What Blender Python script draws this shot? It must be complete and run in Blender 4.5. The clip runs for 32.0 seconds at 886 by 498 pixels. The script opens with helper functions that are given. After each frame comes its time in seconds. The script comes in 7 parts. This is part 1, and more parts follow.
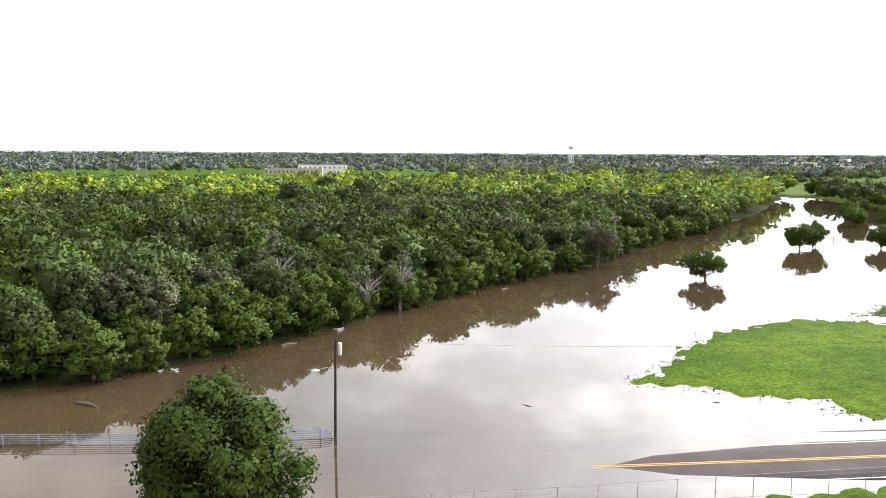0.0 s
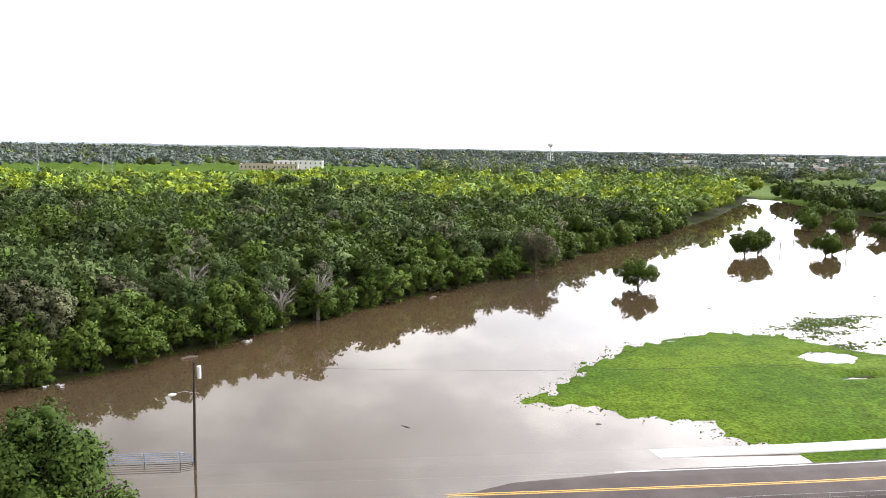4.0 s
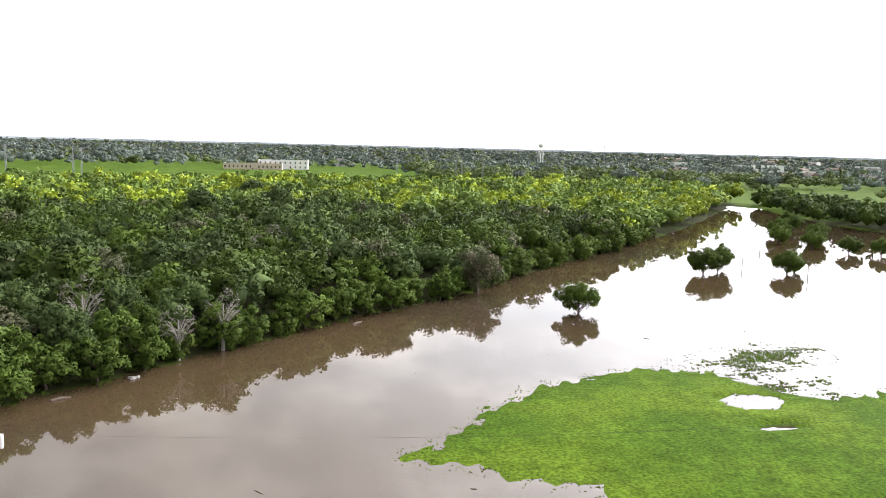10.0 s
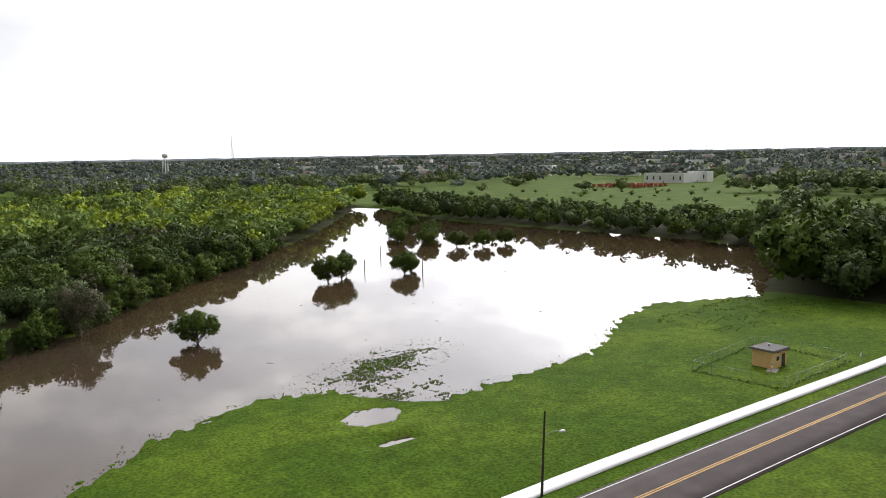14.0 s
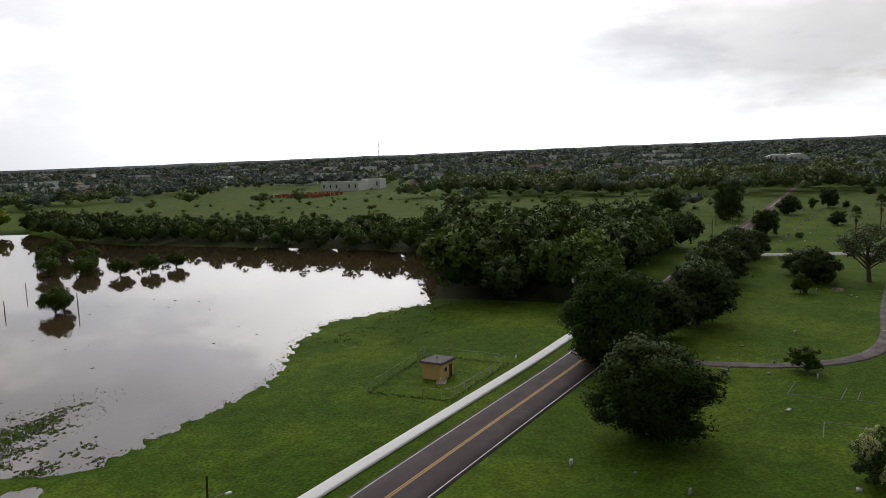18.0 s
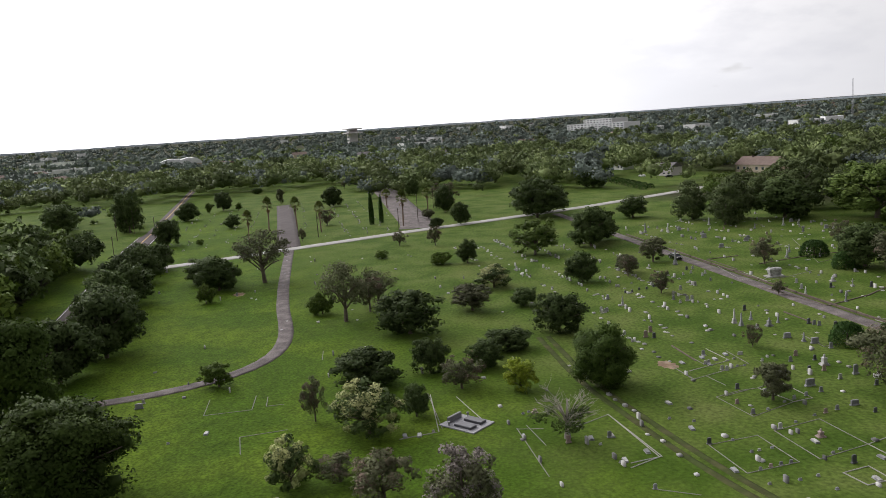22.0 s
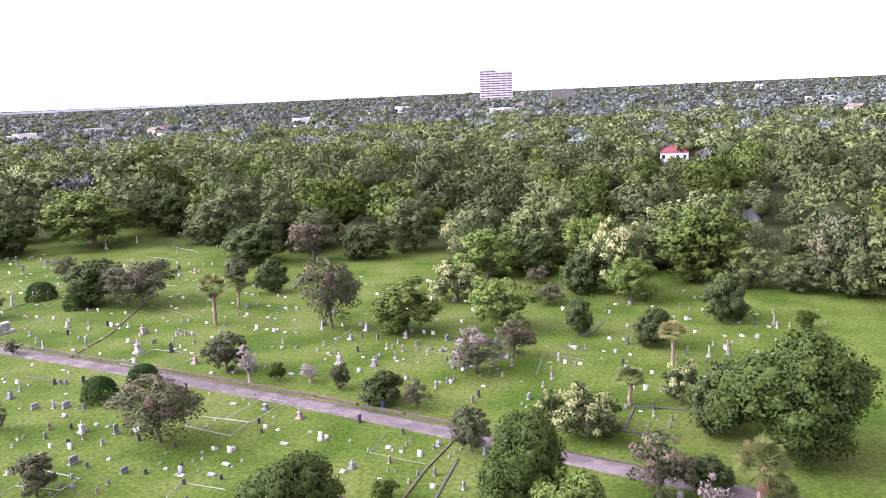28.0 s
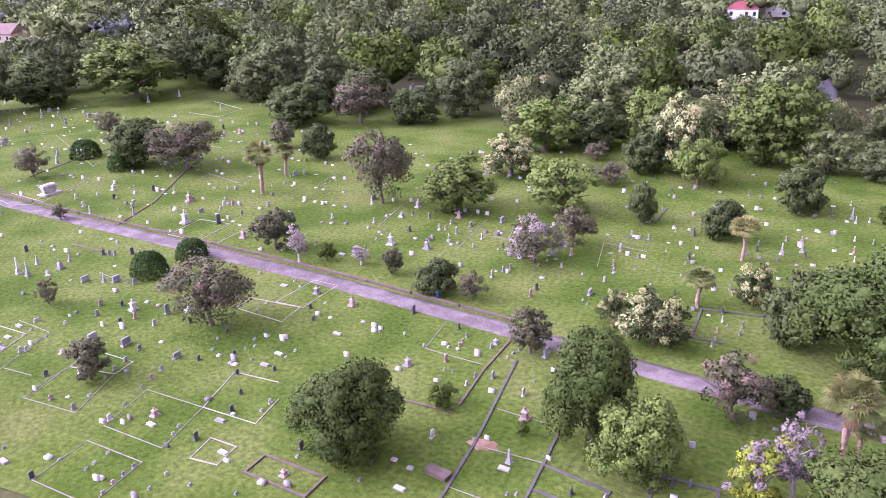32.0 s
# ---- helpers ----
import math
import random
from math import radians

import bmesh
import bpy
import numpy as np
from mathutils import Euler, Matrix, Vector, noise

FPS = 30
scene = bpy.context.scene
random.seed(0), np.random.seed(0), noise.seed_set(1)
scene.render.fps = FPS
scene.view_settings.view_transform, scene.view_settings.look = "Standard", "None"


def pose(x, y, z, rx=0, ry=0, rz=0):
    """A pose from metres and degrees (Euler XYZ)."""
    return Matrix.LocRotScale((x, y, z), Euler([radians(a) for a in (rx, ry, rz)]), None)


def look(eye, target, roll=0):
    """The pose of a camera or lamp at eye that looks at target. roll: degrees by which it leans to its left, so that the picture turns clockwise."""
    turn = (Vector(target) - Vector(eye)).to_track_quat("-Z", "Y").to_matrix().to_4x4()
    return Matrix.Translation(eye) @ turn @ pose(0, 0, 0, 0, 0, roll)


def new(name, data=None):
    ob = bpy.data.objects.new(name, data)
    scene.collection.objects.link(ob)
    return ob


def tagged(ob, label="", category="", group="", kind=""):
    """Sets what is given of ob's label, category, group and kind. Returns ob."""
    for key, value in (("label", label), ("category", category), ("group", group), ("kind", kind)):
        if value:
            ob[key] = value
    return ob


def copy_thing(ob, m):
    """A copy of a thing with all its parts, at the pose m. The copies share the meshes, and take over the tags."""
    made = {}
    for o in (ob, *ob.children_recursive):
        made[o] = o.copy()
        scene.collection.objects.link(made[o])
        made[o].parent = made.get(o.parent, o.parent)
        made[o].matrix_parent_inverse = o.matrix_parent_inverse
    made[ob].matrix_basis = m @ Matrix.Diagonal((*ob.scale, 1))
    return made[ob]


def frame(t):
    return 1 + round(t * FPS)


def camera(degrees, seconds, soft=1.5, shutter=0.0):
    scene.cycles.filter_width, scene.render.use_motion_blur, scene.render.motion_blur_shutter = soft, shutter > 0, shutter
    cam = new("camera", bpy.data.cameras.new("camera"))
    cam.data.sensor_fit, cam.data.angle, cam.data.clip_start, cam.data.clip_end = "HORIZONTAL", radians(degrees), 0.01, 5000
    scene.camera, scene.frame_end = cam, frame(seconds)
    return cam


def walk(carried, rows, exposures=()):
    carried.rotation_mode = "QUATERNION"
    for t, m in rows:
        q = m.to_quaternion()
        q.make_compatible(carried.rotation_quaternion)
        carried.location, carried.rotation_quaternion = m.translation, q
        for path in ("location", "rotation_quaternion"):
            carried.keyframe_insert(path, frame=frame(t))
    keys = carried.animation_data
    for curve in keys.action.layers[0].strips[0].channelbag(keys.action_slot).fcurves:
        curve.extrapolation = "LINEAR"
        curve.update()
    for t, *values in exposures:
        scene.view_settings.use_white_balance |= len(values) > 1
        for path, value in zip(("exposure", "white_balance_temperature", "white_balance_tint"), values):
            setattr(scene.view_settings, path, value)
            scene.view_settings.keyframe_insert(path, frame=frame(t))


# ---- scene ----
cam = camera(58.5, 32.0, soft=0.5)
PATH = [
    (0, (0.00, 0.00, 26.00), (22.49, 96.71, 14.09), 0.32),
    (0.5, (1.37, -0.24, 26.28), (24.41, 96.34, 14.31), 0.33),
    (1, (2.74, -0.47, 26.56), (26.54, 95.91, 14.51), 0.37),
    (1.5, (4.10, -0.69, 26.85), (27.67, 95.74, 14.77), 0.58),
    (2, (5.47, -0.89, 27.15), (28.87, 95.57, 15.03), 0.70),
    (2.5, (6.84, -1.07, 27.46), (30.54, 95.31, 15.21), 0.71),
    (4.5, (12.14, -1.10, 28.73), (36.56, 95.05, 16.16), 0.99),
    (5, (13.36, -0.90, 29.06), (36.66, 95.53, 16.51), 1.15),
    (5.5, (14.57, -0.65, 29.41), (38.77, 95.57, 16.88), 1.16),
    (6, (15.78, -0.35, 29.75), (40.78, 95.65, 17.10), 1.21),
    (6.5, (16.99, 0.01, 30.10), (42.39, 95.87, 17.26), 1.19),
    (7, (18.21, 0.43, 30.45), (44.34, 96.08, 17.50), 1.17),
    (7.5, (19.43, 0.90, 30.79), (45.07, 96.68, 17.82), 1.21),
    (8, (20.64, 1.41, 31.13), (45.23, 97.46, 18.06), 1.32),
    (8.5, (21.84, 1.95, 31.46), (47.05, 97.84, 18.42), 1.30),
    (9, (23.01, 2.50, 31.77), (49.26, 98.13, 18.84), 1.35),
    (9.5, (24.14, 3.06, 32.08), (49.79, 98.86, 19.24), 1.36),
    (10, (25.22, 3.62, 32.38), (50.11, 99.63, 19.63), 1.48),
    (10.5, (26.27, 4.17, 32.67), (51.13, 100.20, 20.05), 1.51),
    (11, (27.28, 4.70, 32.96), (52.00, 100.80, 20.52), 1.48),
    (11.5, (28.26, 5.22, 33.23), (54.75, 100.86, 20.89), 1.59),
    (12, (29.21, 5.73, 33.49), (65.25, 98.22, 21.37), 1.07),
    (12.5, (30.12, 6.22, 33.74), (75.83, 94.36, 21.82), 0.33),
    (13, (31.00, 6.69, 33.98), (82.71, 91.46, 22.13), 0.01),
    (13.5, (31.86, 7.13, 34.22), (90.31, 87.40, 22.35), -0.59),
    (14, (32.70, 7.55, 34.47), (96.87, 83.31, 22.54), -1.03),
    (14.5, (33.53, 7.92, 34.73), (99.70, 81.96, 22.84), -1.07),
    (16.5, (36.65, 8.59, 35.99), (114.29, 70.49, 24.21), -1.61),
    (17, (37.29, 8.56, 36.31), (117.70, 66.83, 24.55), -1.76),
    (17.5, (37.91, 8.50, 36.63), (122.11, 61.12, 24.76), -2.08),
    (18, (38.50, 8.41, 36.95), (126.90, 53.57, 24.83), -2.38),
    (18.5, (39.07, 8.30, 37.28), (131.71, 43.80, 24.75), -2.79),
    (19, (39.63, 8.17, 37.63), (135.40, 33.84, 24.62), -3.18),
    (19.5, (40.20, 8.02, 38.00), (137.97, 23.95, 24.37), -3.43),
    (20, (40.78, 7.87, 38.38), (139.56, 14.40, 24.24), -3.68),
    (20.5, (41.39, 7.69, 38.78), (140.33, 6.67, 24.26), -3.77),
    (21, (42.02, 7.49, 39.18), (140.61, -0.17, 24.26), -3.85),
    (21.5, (42.67, 7.27, 39.57), (140.37, -7.65, 24.31), -3.87),
    (22, (43.34, 7.02, 39.96), (139.07, -17.22, 24.21), -3.91),
    (22.5, (44.02, 6.74, 40.34), (136.68, -27.17, 24.04), -3.97),
    (23, (44.73, 6.43, 40.71), (133.36, -36.72, 23.86), -4.00),
    (23.5, (45.47, 6.10, 41.09), (129.99, -44.50, 23.89), -3.97),
    (24, (46.24, 5.74, 41.47), (126.24, -51.65, 23.96), -3.90),
    (24.5, (47.04, 5.35, 41.86), (121.35, -59.14, 23.98), -3.88),
    (25, (47.87, 4.93, 42.25), (114.56, -67.31, 24.00), -3.82),
    (25.5, (48.72, 4.49, 42.66), (106.96, -74.62, 23.99), -3.77),
    (26, (49.59, 4.04, 43.07), (100.22, -80.10, 24.17), -3.61),
    (26.5, (50.47, 3.57, 43.50), (91.54, -85.56, 24.24), -3.58),
    (28.5, (54.24, 1.30, 45.21), (90.66, -89.68, 25.31), -2.54),
    (29, (55.00, 0.58, 45.63), (91.72, -88.90, 20.23), -2.53),
    (29.5, (55.74, -0.17, 46.05), (92.82, -87.35, 14.04), -2.38),
    (30, (56.45, -0.95, 46.47), (92.96, -86.79, 10.42), -2.31),
    (30.5, (57.15, -1.76, 46.90), (92.99, -87.28, 9.46), -2.20),
    (31, (57.82, -2.59, 47.33), (93.73, -87.91, 9.48), -2.10),
    (31.5, (58.49, -3.45, 47.75), (96.28, -87.96, 9.92), -1.81),
    (32, (59.15, -4.32, 48.17), (98.64, -88.11, 10.47), -1.49),
]
EXPOSURES = [(0.0, -0.05, 6430, 11), (11.0, -0.08, 6430, 11), (14.0, -1.05, 6460, 12), (16.5, -1.85, 6500, 12), (18.0, -2.15, 6500, 11), (20.0, -1.68, 6500, 12), (22.0, -1.2, 6450, 13), (24.0, -0.72, 6390, 15),
             (26.0, -0.2, 6280, 21), (28.5, 0.40, 5860, 42), (30.5, 0.40, 5660, 58), (32.0, 0.38, 5640, 62)]
walk(cam, [(t, look(eye, target, roll)) for t, eye, target, roll in PATH], EXPOSURES)

# ---- sky and sun ----
SUN_AZ, SUN_EL = 66.0, 31.0  # degrees from +y towards +x, and above the horizon
world = bpy.data.worlds.new("sky")
scene.world = world
world.use_nodes = True
wn, wl = world.node_tree.nodes, world.node_tree.links
wn.clear()
w_out = wn.new("ShaderNodeOutputWorld")
w_bg = wn.new("ShaderNodeBackground")
w_sky = wn.new("ShaderNodeTexSky")
w_sky.sky_type, w_sky.sun_disc = "NISHITA", False
w_sky.sun_elevation, w_sky.sun_rotation = radians(SUN_EL), radians(SUN_AZ)
w_sky.air_density, w_sky.dust_density = 1.0, 2.0
w_blue = wn.new("ShaderNodeVectorMath")
w_blue.operation = "SCALE"
w_blue.inputs["Scale"].default_value = 0.15
wl.new(w_sky.outputs[0], w_blue.inputs[0])
# a broken deck of cloud: the view direction is laid on a flat ceiling of cloud, so that the clouds crowd together at the horizon
w_co = wn.new("ShaderNodeTexCoord")
w_sep = wn.new("ShaderNodeSeparateXYZ")
wl.new(w_co.outputs["Generated"], w_sep.inputs[0])


def wmath(op, a, b):
    n = wn.new("ShaderNodeMath")
    n.operation = op
    for i, v in enumerate((a, b)):
        if isinstance(v, (int, float)):
            n.inputs[i].default_value = v
        else:
            wl.new(v, n.inputs[i])
    return n.outputs[0]


w_h = wmath("ADD", wmath("MAXIMUM", w_sep.outputs[2], 0.0), 0.26)
w_cmb = wn.new("ShaderNodeCombineXYZ")
wl.new(wmath("DIVIDE", w_sep.outputs[0], w_h), w_cmb.inputs[0])
wl.new(wmath("DIVIDE", w_sep.outputs[1], w_h), w_cmb.inputs[1])


def cloud_noise(scale, detail, seed):
    n = wn.new("ShaderNodeTexNoise")
    n.noise_dimensions = "4D"
    n.inputs["W"].default_value = seed
    n.inputs["Scale"].default_value, n.inputs["Detail"].default_value = scale, detail
    n.inputs["Roughness"].default_value = 0.55
    wl.new(w_cmb.outputs[0], n.inputs["Vector"])
    return n.outputs[0]


def wramp(value, stops):
    n = wn.new("ShaderNodeValToRGB")
    while len(n.color_ramp.elements) < len(stops):
        n.color_ramp.elements.new(0.5)
    for el, (at, c) in zip(n.color_ramp.elements, stops):
        el.position, el.color = at, (*c, 1)
    wl.new(value, n.inputs[0])
    return n.outputs[0]


w_body = wramp(cloud_noise(1.5, 7.0, 3.1), [(0.34, (0.64, 0.65, 0.69)), (0.45, (0.84, 0.84, 0.88)), (0.53, (1.30, 1.28, 1.26)), (0.70, (1.62, 1.60, 1.56))])
w_cover = wramp(cloud_noise(0.9, 5.0, 8.4), [(0.24, (0, 0, 0)), (0.36, (1, 1, 1))])
# near the horizon the cloud thins into bright haze, and round the hidden sun it is brighter
w_haze = wn.new("ShaderNodeMix")
w_haze.data_type = "RGBA"
wl.new(wramp(w_sep.outputs[2], [(0.03, (0.85, 0.85, 0.85)), (0.15, (0.45, 0.45, 0.45)), (0.32, (0.06, 0.06, 0.06))]), w_haze.inputs["Factor"])
wl.new(w_body, w_haze.inputs[6])
w_haze.inputs[7].default_value = (1.30, 1.32, 1.36, 1)
w_dot = wn.new("ShaderNodeVectorMath")
w_dot.operation = "DOT_PRODUCT"
wl.new(w_co.outputs["Generated"], w_dot.inputs[0])
w_dot.inputs[1].default_value = (math.sin(radians(SUN_AZ)) * math.cos(radians(SUN_EL)), math.cos(radians(SUN_AZ)) * math.cos(radians(SUN_EL)), math.sin(radians(SUN_EL)))
w_near = wmath("MULTIPLY", wmath("ADD", w_dot.outputs["Value"], 1.0), 0.5)
w_glow = wmath("ADD", wmath("ADD", wmath("MULTIPLY", wmath("POWER", w_near, 4.0), 3.0), 0.70), wmath("MULTIPLY", wmath("POWER", w_near, 16.0), 6.0))
w_bright = wn.new("ShaderNodeVectorMath")
w_bright.operation = "SCALE"
wl.new(w_haze.outputs[2], w_bright.inputs[0])
wl.new(w_glow, w_bright.inputs["Scale"])
# a low bank of grey cloud stands under the sun's side of the sky
b_az, b_el = radians(87.0), radians(6.6)
b_up = (-math.sin(b_az) * math.sin(b_el), -math.cos(b_az) * math.sin(b_el), math.cos(b_el))


def along_sky(direction):
    n = wn.new("ShaderNodeVectorMath")
    n.operation = "DOT_PRODUCT"
    wl.new(w_co.outputs["Generated"], n.inputs[0])
    n.inputs[1].default_value = direction
    return n.outputs["Value"]


b_x = wmath("MULTIPLY", along_sky((math.cos(b_az), -math.sin(b_az), 0)), 2.7)
b_y = wmath("MULTIPLY", along_sky(b_up), 11.0)
b_d = wmath("ADD", wmath("ADD", wmath("MULTIPLY", b_x, b_x), wmath("MULTIPLY", b_y, b_y)), wmath("MULTIPLY", wmath("ADD", cloud_noise(1.7, 4.0, 5.5), -0.5), 2.4))
b_front = wmath("MULTIPLY", wmath("GREATER_THAN", along_sky((math.sin(b_az), math.cos(b_az), 0)), 0.0), 1.0)
b_mask = wmath("MULTIPLY", b_front, wramp(b_d, [(0.0, (1, 1, 1)), (0.45, (0.62, 0.62, 0.62)), (1.0, (0, 0, 0))]))
b_dim = wmath("SUBTRACT", 1.0, wmath("MULTIPLY", b_mask, 0.46))
w_dimmed = wn.new("ShaderNodeVectorMath")
w_dimmed.operation = "SCALE"
wl.new(w_bright.outputs[0], w_dimmed.inputs[0])
wl.new(b_dim, w_dimmed.inputs["Scale"])
w_mix = wn.new("ShaderNodeMix")
w_mix.data_type = "RGBA"
wl.new(w_cover, w_mix.inputs["Factor"])
wl.new(w_blue.outputs[0], w_mix.inputs[6])
wl.new(w_dimmed.outputs[0], w_mix.inputs[7])
wl.new(w_mix.outputs[2], w_bg.inputs["Color"])
w_bg.inputs["Strength"].default_value = 1.0
wl.new(w_bg.outputs[0], w_out.inputs["Surface"])

sun = new("sun", bpy.data.lights.new("sun", "SUN"))
sun.data.energy, sun.data.angle, sun.data.color = 1.9, radians(10), (1.0, 0.95, 0.86)
s_el, s_az = radians(SUN_EL), radians(SUN_AZ)
sun.matrix_world = look((0, 0, 300), (-math.sin(s_az) * math.cos(s_el), -math.cos(s_az) * math.cos(s_el), 300 - math.sin(s_el)))

# ---- materials ----
def material(name, base, rough=0.8, metal=0.0, vary=0.25, scale=3.0, bump=0.0, bump_scale=20.0, second=None, second_scale=0.2,
             second_low=0.45, second_high=0.62, per_object=0.0, per_island=0.0, spec=0.5, sheer=0.0, fine=0.0, fine_scale=40.0, per_tree=0.0):
    """A node material: a base colour that varies at two scales, with an optional second colour in patches, relief and translucency."""
    m = bpy.data.materials.new(name)
    m.use_nodes = True
    n, l = m.node_tree.nodes, m.node_tree.links
    b = n["Principled BSDF"]
    b.inputs["Roughness"].default_value, b.inputs["Metallic"].default_value = rough, metal
    b.inputs["Specular IOR Level"].default_value = spec
    geo = n.new("ShaderNodeNewGeometry")

    def noise_at(s, detail=4.0):
        t = n.new("ShaderNodeTexNoise")
        t.inputs["Scale"].default_value, t.inputs["Detail"].default_value = s, detail
        l.new(geo.outputs["Position"], t.inputs["Vector"])
        return t.outputs[0]

    def span(value, a, z, low, high):
        r = n.new("ShaderNodeMapRange")
        r.inputs["From Min"].default_value, r.inputs["From Max"].default_value = a, z
        r.inputs["To Min"].default_value, r.inputs["To Max"].default_value = low, high
        l.new(value, r.inputs["Value"])
        return r.outputs[0]

    def times(a, c):
        k = n.new("ShaderNodeMath")
        k.operation = "MULTIPLY"
        l.new(a, k.inputs[0]), l.new(c, k.inputs[1])
        return k.outputs[0]

    colour = n.new("ShaderNodeRGB")
    colour.outputs[0].default_value = (*base, 1)
    out = colour.outputs[0]
    if second:
        mix = n.new("ShaderNodeMix")
        mix.data_type = "RGBA"
        l.new(span(noise_at(second_scale, 6.0), second_low, second_high, 0, 1), mix.inputs["Factor"])
        l.new(out, mix.inputs[6])
        mix.inputs[7].default_value = (*second, 1)
        out = mix.outputs[2]
    tone = span(noise_at(scale), 0.25, 0.75, 1 - vary, 1 + vary)
    if fine:
        tone = times(tone, span(noise_at(fine_scale, 2.0), 0.3, 0.7, 1 - fine, 1 + fine))
    if per_object:
        info = n.new("ShaderNodeObjectInfo")
        tone = times(tone, span(info.outputs["Random"], 0, 1, 1 - per_object, 1 + per_object))
    if per_island:
        tone = times(tone, span(geo.outputs["Random Per Island"], 0, 1, 1 - per_island, 1 + per_island))
    if per_tree:
        kin = n.new("ShaderNodeAttribute")
        kin.attribute_name = "tree_tone"
        tone = times(tone, span(kin.outputs["Fac"], -1, 1, 1 - per_tree, 1 + per_tree))
    scaled = n.new("ShaderNodeVectorMath")
    scaled.operation = "SCALE"
    l.new(out, scaled.inputs[0]), l.new(tone, scaled.inputs["Scale"])
    l.new(scaled.outputs[0], b.inputs["Base Color"])
    if bump:
        bn = n.new("ShaderNodeBump")
        bn.inputs["Strength"].default_value, bn.inputs["Distance"].default_value = 1.0, bump
        l.new(noise_at(bump_scale, 5.0), bn.inputs["Height"])
        l.new(bn.outputs[0], b.inputs["Normal"])
    if sheer:
        tr = n.new("ShaderNodeBsdfTranslucent")
        l.new(scaled.outputs[0], tr.inputs["Color"])
        mx = n.new("ShaderNodeMixShader")
        mx.inputs[0].default_value = sheer
        l.new(b.outputs[0], mx.inputs[1]), l.new(tr.outputs[0], mx.inputs[2])
        l.new(mx.outputs[0], n["Material Output"].inputs["Surface"])
    return m


def leaf_material(name, base, second):
    return material(name, base, 0.7, vary=0.22, scale=0.35, second=second, second_scale=0.13, per_object=0.22, per_island=0.26, spec=0.10, sheer=0.16, per_tree=0.32)


